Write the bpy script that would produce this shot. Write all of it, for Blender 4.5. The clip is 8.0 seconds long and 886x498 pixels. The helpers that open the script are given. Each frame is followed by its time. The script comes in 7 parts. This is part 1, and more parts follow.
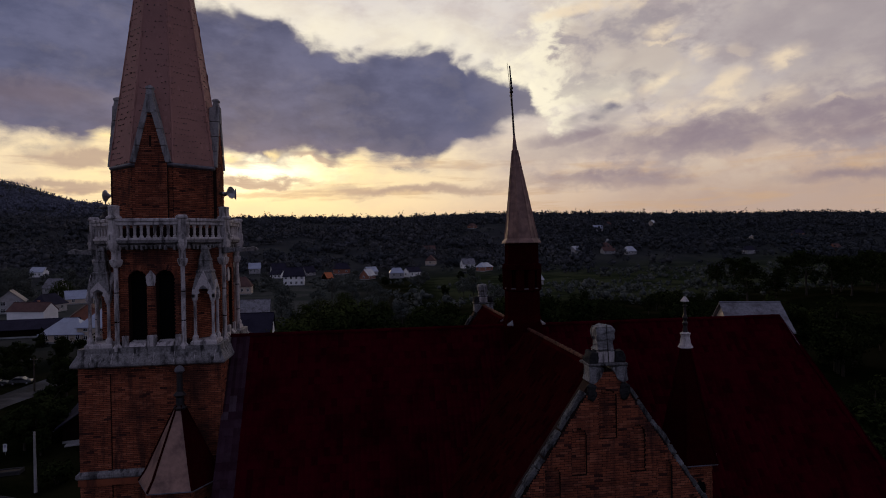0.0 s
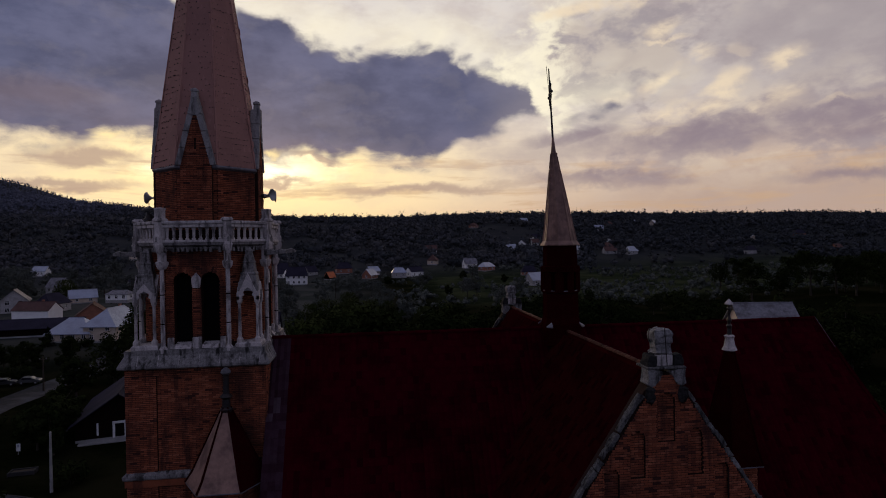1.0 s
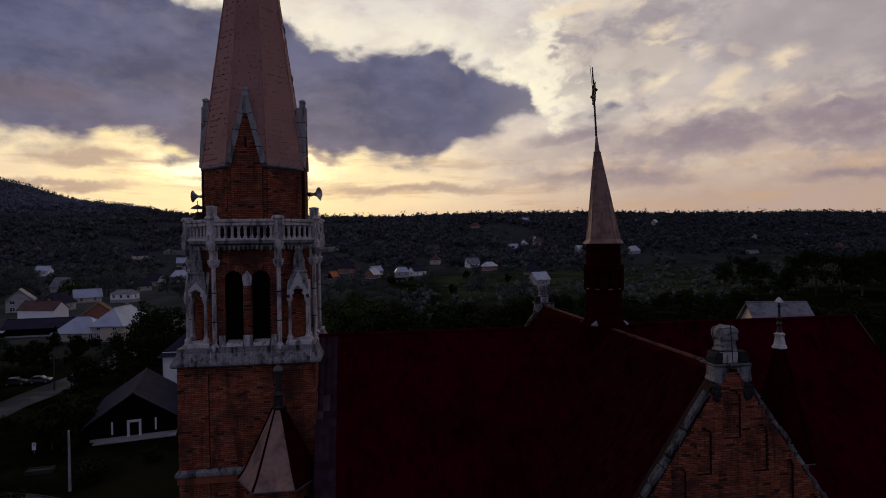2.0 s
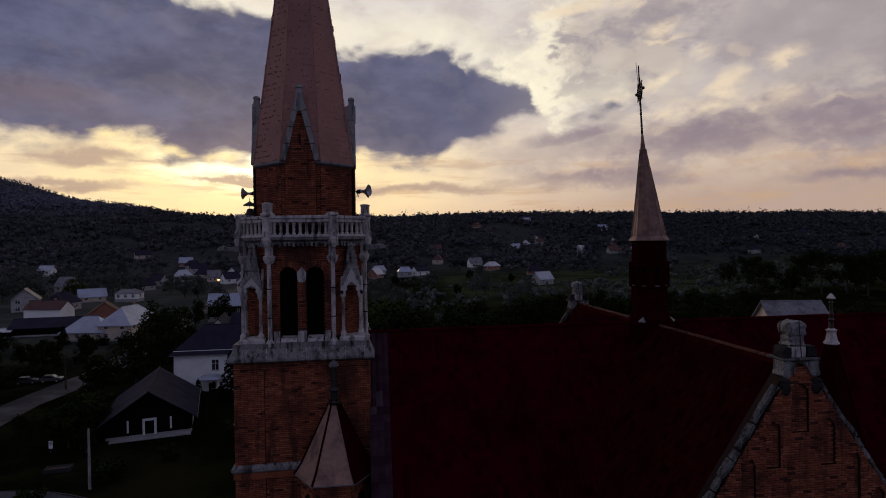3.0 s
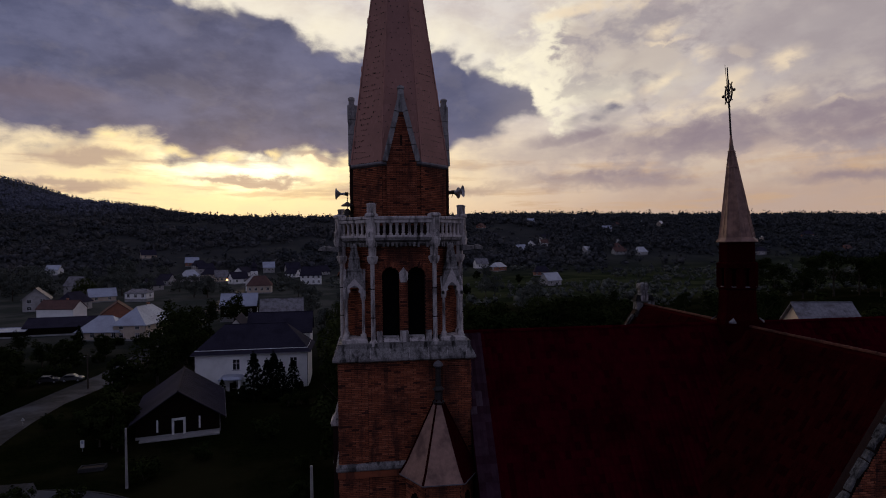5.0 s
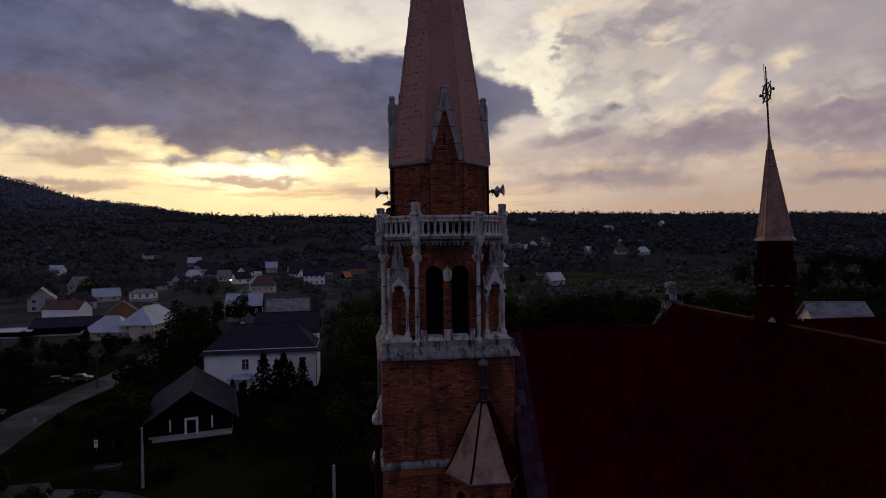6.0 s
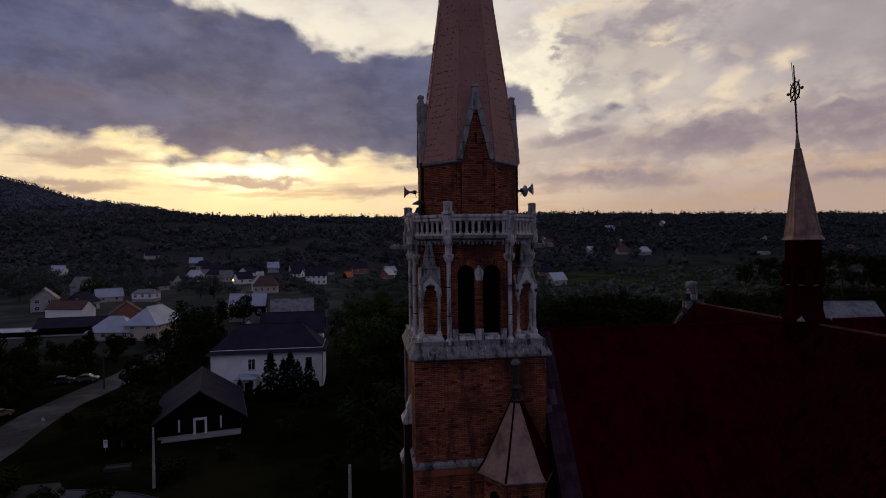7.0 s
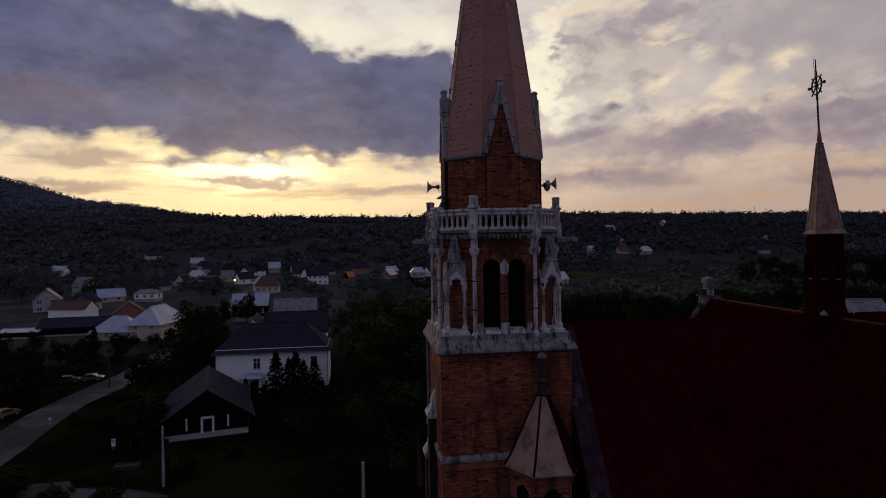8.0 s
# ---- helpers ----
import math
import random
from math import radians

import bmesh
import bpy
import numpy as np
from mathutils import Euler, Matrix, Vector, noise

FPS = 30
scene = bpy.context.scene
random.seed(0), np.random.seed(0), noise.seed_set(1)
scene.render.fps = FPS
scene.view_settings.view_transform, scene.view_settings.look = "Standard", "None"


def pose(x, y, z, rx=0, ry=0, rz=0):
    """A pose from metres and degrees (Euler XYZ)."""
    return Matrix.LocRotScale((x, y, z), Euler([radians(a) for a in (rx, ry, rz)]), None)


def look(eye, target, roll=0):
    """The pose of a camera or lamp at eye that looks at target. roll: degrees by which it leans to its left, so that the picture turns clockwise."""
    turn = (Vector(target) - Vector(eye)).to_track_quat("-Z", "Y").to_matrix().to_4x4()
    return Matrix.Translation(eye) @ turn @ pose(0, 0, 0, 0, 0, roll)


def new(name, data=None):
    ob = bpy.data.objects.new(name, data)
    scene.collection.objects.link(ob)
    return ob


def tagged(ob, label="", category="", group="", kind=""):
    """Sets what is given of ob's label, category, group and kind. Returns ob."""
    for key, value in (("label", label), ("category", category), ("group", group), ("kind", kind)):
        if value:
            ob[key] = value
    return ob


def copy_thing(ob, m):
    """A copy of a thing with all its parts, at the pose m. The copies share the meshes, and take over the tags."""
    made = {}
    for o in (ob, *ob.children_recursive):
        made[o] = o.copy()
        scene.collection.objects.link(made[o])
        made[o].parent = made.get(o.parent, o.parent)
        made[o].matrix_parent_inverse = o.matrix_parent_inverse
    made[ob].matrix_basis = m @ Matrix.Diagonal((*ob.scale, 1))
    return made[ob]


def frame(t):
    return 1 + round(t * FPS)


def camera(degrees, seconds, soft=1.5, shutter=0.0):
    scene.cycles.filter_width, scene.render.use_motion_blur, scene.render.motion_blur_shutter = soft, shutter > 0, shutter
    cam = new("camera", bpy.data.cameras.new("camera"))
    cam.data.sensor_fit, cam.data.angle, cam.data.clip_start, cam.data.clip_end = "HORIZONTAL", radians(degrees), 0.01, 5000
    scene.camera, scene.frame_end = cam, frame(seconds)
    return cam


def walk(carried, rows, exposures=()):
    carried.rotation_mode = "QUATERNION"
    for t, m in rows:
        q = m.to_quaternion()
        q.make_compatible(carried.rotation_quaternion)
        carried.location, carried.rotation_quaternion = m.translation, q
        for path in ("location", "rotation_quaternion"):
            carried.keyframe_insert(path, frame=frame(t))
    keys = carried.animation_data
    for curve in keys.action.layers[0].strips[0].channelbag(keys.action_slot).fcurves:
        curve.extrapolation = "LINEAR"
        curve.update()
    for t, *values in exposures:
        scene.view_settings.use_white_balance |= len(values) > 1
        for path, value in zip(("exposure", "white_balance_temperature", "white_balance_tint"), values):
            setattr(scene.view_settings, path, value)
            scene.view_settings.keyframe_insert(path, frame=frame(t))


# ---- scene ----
EXPOSURES = [(0.0, 0.06), (8.0, 0.06)]
cam = camera(75.0, 8.0, 1.0)
# seconds, place in metres, turn in degrees
PATH = [
    (0.0, -0.000, -0.000, 30.000, 89.500, 1.000, -7.500),
    (0.5, -0.888, 0.041, 30.049, 89.464, 0.957, -7.483),
    (1.0, -1.841, 0.161, 30.158, 89.451, 0.930, -7.519),
    (1.5, -2.841, 0.279, 30.169, 89.431, 0.930, -7.508),
    (3.0, -6.156, 0.489, 30.024, 89.412, 0.915, -7.517),
    (3.5, -7.236, 0.595, 30.143, 89.438, 0.864, -7.497),
    (4.0, -8.292, 0.678, 30.126, 89.455, 0.820, -7.455),
    (4.5, -9.336, 0.801, 30.094, 89.479, 0.768, -7.443),
    (6.0, -12.186, 1.125, 30.055, 89.485, 0.775, -7.389),
    (6.5, -12.883, 1.237, 30.028, 89.502, 0.770, -7.376),
    (7.0, -13.497, 1.342, 30.037, 89.493, 0.810, -7.390),
    (7.5, -14.048, 1.392, 29.898, 89.512, 0.885, -7.398),
    (8.0, -14.576, 1.453, 29.800, 89.501, 0.912, -7.408),
]
walk(cam, [(t, pose(*row)) for t, *row in PATH], EXPOSURES)
SKY_TURN = 7.5
SUN_AZ, SUN_EL = -19.0, 7.0          # degrees from the view's middle line, and above the horizon


# ---- world: evening sky with cloud banks ----
class Nodes:
    """Small helper that chains shader nodes."""

    def __init__(self, tree):
        self.t = tree

    def add(self, kind):
        return self.t.nodes.new(kind)

    def put(self, value, socket):
        if isinstance(value, bpy.types.NodeSocket):
            self.t.links.new(value, socket)
        else:
            socket.default_value = value

    def math(self, op, a, b=0.0, c=0.0, clamp=False):
        n = self.add("ShaderNodeMath")
        n.operation, n.use_clamp = op, clamp
        for v, s in zip((a, b, c), n.inputs):
            self.put(v, s)
        return n.outputs[0]

    def step(self, x, lo, hi, a=0.0, b=1.0):
        n = self.add("ShaderNodeMapRange")
        n.interpolation_type = "SMOOTHSTEP"
        for v, s in zip((x, lo, hi, a, b), n.inputs):
            self.put(v, s)
        return n.outputs[0]

    def mix(self, f, a, b, kind="MIX"):
        n = self.add("ShaderNodeMix")
        n.data_type, n.blend_type = "RGBA", kind
        self.put(f, n.inputs[0])
        self.put((*a, 1) if isinstance(a, tuple) and len(a) == 3 else a, n.inputs[6])
        self.put((*b, 1) if isinstance(b, tuple) and len(b) == 3 else b, n.inputs[7])
        return n.outputs[2]

    def noise(self, vec, scale, detail=4.0, rough=0.55, distort=0.0):
        n = self.add("ShaderNodeTexNoise")
        if vec is not None:
            self.put(vec, n.inputs["Vector"])
        n.inputs["Scale"].default_value, n.inputs["Detail"].default_value = scale, detail
        n.inputs["Roughness"].default_value, n.inputs["Distortion"].default_value = rough, distort
        return n.outputs[0]

    def lumps(self, vec, scale):
        """Rounded heaps, 0 in the creases and about 1 on the crowns."""
        n = self.add("ShaderNodeTexVoronoi")
        n.feature = "SMOOTH_F1"
        self.put(vec, n.inputs["Vector"])
        n.inputs["Scale"].default_value, n.inputs["Smoothness"].default_value = scale, 0.35
        return self.math("SUBTRACT", 1.0, self.math("MULTIPLY", n.outputs["Distance"], 1.5))

    def combine(self, x, y, z=0.0):
        n = self.add("ShaderNodeCombineXYZ")
        for v, s in zip((x, y, z), n.inputs):
            self.put(v, s)
        return n.outputs[0]


def make_world():
    world = bpy.data.worlds.new("evening_sky")
    scene.world = world
    world.use_nodes = True
    t = world.node_tree
    t.nodes.clear()
    k = Nodes(t)
    sky = k.add("ShaderNodeTexSky")
    sky.sky_type, sky.sun_disc = "NISHITA", False
    sky.sun_elevation = radians(SUN_EL)
    sky.sun_rotation = radians(SKY_TURN + SUN_AZ)
    sky.altitude, sky.air_density, sky.dust_density = 400, 1.2, 2.5
    co = k.add("ShaderNodeTexCoord").outputs["Generated"]
    turn = k.add("ShaderNodeVectorRotate")
    turn.rotation_type = "Z_AXIS"
    k.put(co, turn.inputs["Vector"])
    turn.inputs["Angle"].default_value = radians(SKY_TURN)
    sep = k.add("ShaderNodeSeparateXYZ")
    k.put(turn.outputs[0], sep.inputs[0])
    x, y, z = sep.outputs
    az = k.math("MULTIPLY", k.math("ARCTAN2", x, y), 57.2958)
    el = k.math("MULTIPLY", k.math("ARCSINE", z), 57.2958)
    flat = k.combine(k.math("MULTIPLY", az, 0.030), k.math("MULTIPLY", el, 0.062), 0.3)
    n1 = k.math("SUBTRACT", k.noise(flat, 3.2, 6, 0.55), 0.5)
    n2 = k.math("SUBTRACT", k.noise(k.combine(k.math("MULTIPLY", az, 0.031), k.math("MULTIPLY", el, 0.06), 5.1), 3.6, 6, 0.55), 0.5)
    n3 = k.noise(flat, 7.0, 8, 0.62)
    n4 = k.math("SUBTRACT", k.noise(flat, 13.0, 6, 0.6), 0.5)
    # heaped outlines: noise-bent cells at two sizes
    bent = k.combine(k.math("ADD", k.math("DIVIDE", az, 5.2), k.math("MULTIPLY", n2, 1.6)), k.math("ADD", k.math("DIVIDE", el, 3.6), k.math("MULTIPLY", n1, 1.6)), 1.7)
    heap = k.math("SUBTRACT", k.math("ADD", k.math("MULTIPLY", k.lumps(bent, 0.8), 0.6), k.math("MULTIPLY", k.lumps(bent, 2.1), 0.4)), 0.22)
    fine = k.lumps(bent, 4.6)
    n5 = k.math("SUBTRACT", k.noise(k.combine(k.math("MULTIPLY", az, 0.30), k.math("MULTIPLY", el, 0.46), 3.3), 1.0, 9, 0.60, 0.4), 0.5)
    azw = k.math("ADD", az, k.math("ADD", k.math("MULTIPLY", n1, 6.0), k.math("MULTIPLY", n5, 2.0)))
    elw = k.math("ADD", el, k.math("ADD", k.math("MULTIPLY", n2, 3.0), k.math("MULTIPLY", n5, 2.2)))

    def ramp(stops):
        """A height in degrees over the azimuth from -90 to 60 degrees."""
        n = k.add("ShaderNodeValToRGB")
        n.color_ramp.interpolation = "EASE"
        es = n.color_ramp.elements
        while len(es) < len(stops):
            es.new(0.5)
        for e, (a, v) in zip(es, stops):
            e.position = (a + 90) / 150
            e.color = (v / 40, v / 40, v / 40, 1)
        k.put(k.math("DIVIDE", k.math("ADD", azw, 90.0), 150.0), n.inputs[0])
        return k.math("MULTIPLY", n.outputs[0], 40.0)

    def blob(ca, ce, ra, re, soft=0.5, lean=0.0):
        a = k.math("DIVIDE", k.math("SUBTRACT", azw, ca), ra)
        b = k.math("DIVIDE", k.math("SUBTRACT", k.math("SUBTRACT", elw, ce), k.math("MULTIPLY", k.math("SUBTRACT", azw, ca), lean)), re)
        r = k.math("SQRT", k.math("ADD", k.math("MULTIPLY", a, a), k.math("MULTIPLY", b, b)))
        return k.step(r, 1.0 + soft, 1.0 - soft)

    def puffs(ca, ce, ra, re, lean=0.0):
        """A crisp heap of small billows."""
        a = k.math("DIVIDE", k.math("SUBTRACT", azw, ca), ra)
        b = k.math("DIVIDE", k.math("SUBTRACT", k.math("SUBTRACT", elw, ce), k.math("MULTIPLY", k.math("SUBTRACT", azw, ca), lean)), re)
        r = k.math("SQRT", k.math("ADD", k.math("MULTIPLY", a, a), k.math("MULTIPLY", b, b)))
        r = k.math("SUBTRACT", r, k.math("ADD", k.math("MULTIPLY", k.math("SUBTRACT", fine, 0.45), 0.25), k.math("MULTIPLY", n5, 2.6)))
        return k.math("SUBTRACT", 1.0, r)

    def union(*bs):
        out = bs[0]
        for b in bs[1:]:
            out = k.math("MAXIMUM", out, b)
        return out

    # clear-air colours by height, warm towards the set sun
    da = k.math("SUBTRACT", az, SUN_AZ)
    de = k.math("SUBTRACT", el, SUN_EL + 0.6)
    far = k.math("SQRT", k.math("ADD", k.math("MULTIPLY", k.math("MULTIPLY", da, da), 0.09), k.math("MULTIPLY", de, de)))
    glow = k.step(far, 10.0, 0.0)
    core = k.step(k.math("ADD", far, k.math("MULTIPLY", n4, 2.0)), 3.4, 0.4)
    west = k.step(k.math("ABSOLUTE", k.math("ADD", az, 4.0)), 120.0, 45.0)
    low = k.step(el, 16.0, 1.0)
    side = k.step(k.math("ABSOLUTE", da), 16.0, 46.0)
    air = k.mix(low, WARM_HIGH, WARM_LOW)
    air = k.mix(k.step(el, 5.0, 1.5, 0.0, 0.7), air, HORIZON)
    air = k.mix(k.math("MULTIPLY", side, k.step(el, 12.0, 4.0, 0.15, 0.95)), air, MAUVE)
    air = k.mix(glow, air, GLOW)
    air = k.mix(core, air, CORE)
    # thin stripes of lit and unlit cloud low in the glow
    stripe = k.noise(k.combine(k.math("MULTIPLY", az, 0.022), k.math("MULTIPLY", el, 0.20), 8.2), 3.4, 7, 0.6, 0.3)
    air = k.mix(k.math("MULTIPLY", k.step(stripe, 0.50, 0.64), k.step(el, 12.0, 7.0, 0.0, 0.60)), air, EMBER)
    # broken veil: creamy crests and lilac hollows, denser to the right
    def billow(da, de):
        return k.noise(k.combine(k.math("MULTIPLY", k.math("ADD", az, da), 0.040), k.math("MULTIPLY", k.math("ADD", el, de), 0.066), 2.7), 2.9, 9, 0.56, 0.0)
    puff, behind = billow(0.0, 0.0), billow(-2.2, -1.3)
    lit = k.math("SUBTRACT", puff, behind)
    veil = k.step(n3, 0.40, 0.66)
    right = k.math("MULTIPLY", k.step(azw, -6.0, 22.0), k.step(el, 2.5, 8.5))
    out = k.mix(k.math("MULTIPLY", veil, k.step(el, 3.0, 12.0, 0.15, 0.45)), air, VEIL)
    out = k.mix(k.math("MULTIPLY", k.step(puff, 0.44, 0.62), k.math("MULTIPLY", right, k.step(az, 8.0, 30.0, 0.5, 0.9))), out, LILAC)
    out = k.mix(k.math("MULTIPLY", k.step(lit, 0.03, -0.12), k.math("MULTIPLY", right, 0.45)), out, CREAM)
    out = k.mix(k.math("MULTIPLY", k.step(lit, 0.04, 0.14), k.math("MULTIPLY", right, 0.60)), out, LILAC)
    # mauve mass right of the bright gap, small creamy heaps along its foot, and the long bar below them
    mass = union(blob(18.0, 16.5, 6.0, 3.6, 0.7, 0.15), blob(33.0, 17.5, 8.0, 3.0, 0.8, 0.1), blob(14.5, 11.2, 4.5, 1.0, 0.7, 0.25))
    out = k.mix(k.math("MULTIPLY", mass, k.step(heap, -0.35, 0.25, 0.75, 0.35)), out, MASS)
    out = k.mix(k.math("MULTIPLY", k.step(azw, 13.0, 36.0, 0.0, 0.70), k.step(el, 8.0, 15.0)), out, MASS)
    # the tall cloud whose near edge is lit
    tall = puffs(17.0, 17.6, 7.2, 4.2, 0.12)
    edge = k.math("MULTIPLY", k.math("MULTIPLY", k.step(tall, -0.8, -0.05), k.step(tall, 0.55, 0.0)), k.step(azw, 15.0, 10.5))
    out = k.mix(k.step(tall, -0.25, 0.35, 0.0, 0.70), out, k.mix(k.step(k.math("ADD", n5, k.math("MULTIPLY", lit, 1.5)), -0.14, 0.16), TALL_LIT, HOLLOW))
    out = k.mix(k.math("MULTIPLY", edge, 0.75), out, RIM)
    chain = union(puffs(21.2, 18.9, 1.2, 0.7), puffs(21.6, 17.9, 1.9, 0.25), puffs(25.4, 16.3, 1.2, 0.6), puffs(28.2, 16.3, 0.6, 0.45), puffs(26.3, 13.7, 1.3, 1.0, 0.5), puffs(25.0, 11.9, 1.4, 0.7, 0.3), puffs(21.6, 11.9, 3.2, 0.6, 0.12), puffs(16.4, 13.2, 1.5, 0.7), puffs(20.3, 14.4, 1.8, 0.6, 0.5),
                  puffs(30.6, 14.8, 1.7, 0.7, 0.3), puffs(30.2, 11.9, 2.4, 0.7), puffs(20.0, 10.3, 2.6, 0.35, 0.1), puffs(13.4, 21.4, 3.2, 0.6, 0.15), puffs(19.6, 22.2, 2.8, 0.6), puffs(35.4, 11.6, 3.5, 0.25))
    crest = k.step(chain, -0.75, 0.75, 0.0, k.step(az, 30.0, 38.0, 0.85, 0.35))
    out = k.mix(k.math("MULTIPLY", crest, k.step(k.math("ADD", n5, k.math("MULTIPLY", lit, 1.2)), 0.20, -0.12, 0.30, 1.0)), out, CREST)
    band = union(blob(28.0, 9.8, 17.0, 1.6, 0.6, 0.05), blob(40.0, 8.6, 9.0, 0.8, 0.6), blob(36.0, 5.2, 5.0, 0.5, 0.7), blob(16.0, 5.6, 6.0, 0.6, 0.7), blob(12.5, 9.9, 4.0, 0.7, 0.7, 0.15))
    out = k.mix(k.math("MULTIPLY", band, k.step(n5, -0.2, 0.2, 0.85, 0.50)), out, LILAC_DARK)
    wisp = union(blob(-18.6, 6.3, 6.0, 0.45, 0.4), blob(-12.0, 8.3, 2.6, 0.3, 0.6), blob(-34.0, 5.6, 6.0, 0.45, 0.6), blob(-31.0, 8.2, 4.0, 0.7, 0.6), blob(-2.0, 5.4, 9.0, 0.5, 0.7))
    out = k.mix(k.math("MULTIPLY", wisp, 0.85), out, WISP)
    # the great dark bank, between an upper and a lower edge
    top = ramp(((-90, 17), (-60, 24), (-38, 26), (-26, 22.0), (-18, 21.6), (-12, 19.6), (-7, 18.2), (-1, 18.4), (4, 16.9), (8.0, 15.4), (10.2, 12.6), (60, 3)))
    foot = ramp(((-90, 14), (-60, 9.5), (-37, 9.1), (-29, 9.3), (-25, 8.3), (-20, 8.9), (-15, 8.2), (-8, 8.7), (-2.5, 8.6), (4, 10.4), (9, 11.7), (60, 20)))
    over = k.math("ADD", k.math("SUBTRACT", top, elw), k.math("MULTIPLY", heap, 2.6))
    under = k.math("ADD", k.math("SUBTRACT", elw, foot), k.math("MULTIPLY", heap, 2.5))
    bank = k.math("MULTIPLY", k.step(over, -0.5, 1.1), k.step(under, -0.6, 1.0))
    rim = k.math("MULTIPLY", k.step(over, -5.0, -0.3), k.step(under, -0.5, 2.5))
    out = k.mix(k.math("MULTIPLY", rim, k.step(heap, -0.3, 0.3, 0.75, 0.35)), out, RIM)
    # golden scallops under the bank, above the sun
    gold = union(puffs(-21.0, 8.6, 2.2, 0.6), puffs(-16.6, 8.7, 1.3, 0.5), puffs(-25.0, 8.9, 1.6, 0.5), puffs(-30.0, 9.9, 1.4, 0.4))
    shade = k.mix(k.step(k.math("ADD", k.math("MULTIPLY", n3, 0.5), k.math("MULTIPLY", puff, 0.5)), 0.36, 0.62), BANK_DARK, BANK_LIGHT)
    shade = k.mix(k.step(heap, 0.0, 0.4, 0.0, 0.35), shade, BANK_DARK)
    shade = k.mix(k.step(under, 2.6, 0.0, 0.0, 0.5), shade, BANK_FOOT)
    shade = k.mix(k.math("MULTIPLY", k.step(over, 1.6, 0.0), 0.35), shade, BANK_EDGE)
    shade = k.mix(k.step(azw, -14.0, 6.0, 0.0, 0.45), shade, BANK_RIGHT)
    shade = k.mix(k.math("MULTIPLY", blob(-36.0, 12.3, 6.0, 1.3, 0.8), 0.30), shade, BANK_PINK)
    shade = k.mix(k.step(azw, 2.0, 9.5, 0.0, 0.55), shade, BANK_EDGE)
    shade = k.mix(k.step(k.math("ADD", n5, k.math("MULTIPLY", lit, 1.2)), 0.02, -0.20, 0.0, 0.14), shade, BANK_EDGE)
    out = k.mix(bank, out, shade)
    out = k.mix(k.step(gold, -0.2, 0.9, 0.0, 0.75), out, GLOW)
    # away from the sunset the same cloud cover lies in dusk
    dusk = k.mix(veil, DUSK_A, DUSK_B)
    out = k.mix(k.math("MULTIPLY", west, k.step(el, 58.0, 27.0)), dusk, out)
    whole = k.mix(0.975, k.mix(1.0, sky.outputs[0], (0.10, 0.10, 0.10), "MULTIPLY"), out)
    bg = k.add("ShaderNodeBackground")
    k.put(whole, bg.inputs[0])
    bg.inputs[1].default_value = 1.0
    k.put(bg.outputs[0], k.add("ShaderNodeOutputWorld").inputs[0])


WARM_LOW, WARM_HIGH, HORIZON = (0.82, 0.61, 0.42), (0.72, 0.66, 0.62), (0.66, 0.45, 0.31)
GLOW, CORE, CREAM = (1.13, 0.88, 0.43), (1.65, 1.52, 1.02), (0.74, 0.62, 0.48)
VEIL, LILAC, LILAC_DARK = (0.48, 0.395, 0.385), (0.345, 0.280, 0.300), (0.250, 0.192, 0.232)
EMBER = (0.56, 0.36, 0.22)
MAUVE = (0.47, 0.335, 0.275)
WISP, RIM = (0.42, 0.30, 0.25), (1.02, 0.93, 0.70)
BANK_DARK, BANK_LIGHT, BANK_FOOT, BANK_RIGHT = (0.052, 0.062, 0.132), (0.114, 0.122, 0.218), (0.150, 0.128, 0.190), (0.128, 0.127, 0.212)
BANK_EDGE, BANK_PINK = (0.26, 0.23, 0.26), (0.28, 0.19, 0.19)
MASS, CREST, TALL_LIT, HOLLOW = (0.36, 0.308, 0.322), (0.84, 0.68, 0.49), (0.55, 0.47, 0.41), (0.33, 0.285, 0.305)
DUSK_A, DUSK_B = (0.205, 0.208, 0.330), (0.150, 0.152, 0.245)
make_world()

sun = new("sun", bpy.data.lights.new("sun", "SUN"))
sun.data.energy, sun.data.angle, sun.data.color = 0.5, radians(14), (1.0, 0.72, 0.42)
sun_dir = Vector((math.sin(radians(SKY_TURN + SUN_AZ)) * math.cos(radians(SUN_EL)), math.cos(radians(SKY_TURN + SUN_AZ)) * math.cos(radians(SUN_EL)), math.sin(radians(SUN_EL))))
sun.matrix_world = look(sun_dir * 300, (0, 0, 0))


# ---- materials ----
def material(name, build, rough=0.7, metal=0.0, spec=0.4):
    m = bpy.data.materials.new(name)
    m.use_nodes = True
    k = Nodes(m.node_tree)
    b = m.node_tree.nodes["Principled BSDF"]
    b.inputs["Roughness"].default_value, b.inputs["Metallic"].default_value = rough, metal
    b.inputs["Specular IOR Level"].default_value = spec
    build(k, b)
    return m


def place(k):
    return k.add("ShaderNodeNewGeometry").outputs["Position"]


def bump(k, b, height, strength=0.4, dist=0.02):
    n = k.add("ShaderNodeBump")
    n.inputs["Strength"].default_value, n.inputs["Distance"].default_value = strength, dist
    k.put(height, n.inputs["Height"])
    k.put(n.outputs[0], b.inputs["Normal"])


def any_random(k):
    """One random value for each piece, whether an object of its own or an island."""
    return k.math("FRACT", k.math("ADD", k.add("ShaderNodeObjectInfo").outputs["Random"], k.add("ShaderNodeNewGeometry").outputs["Random Per Island"]))


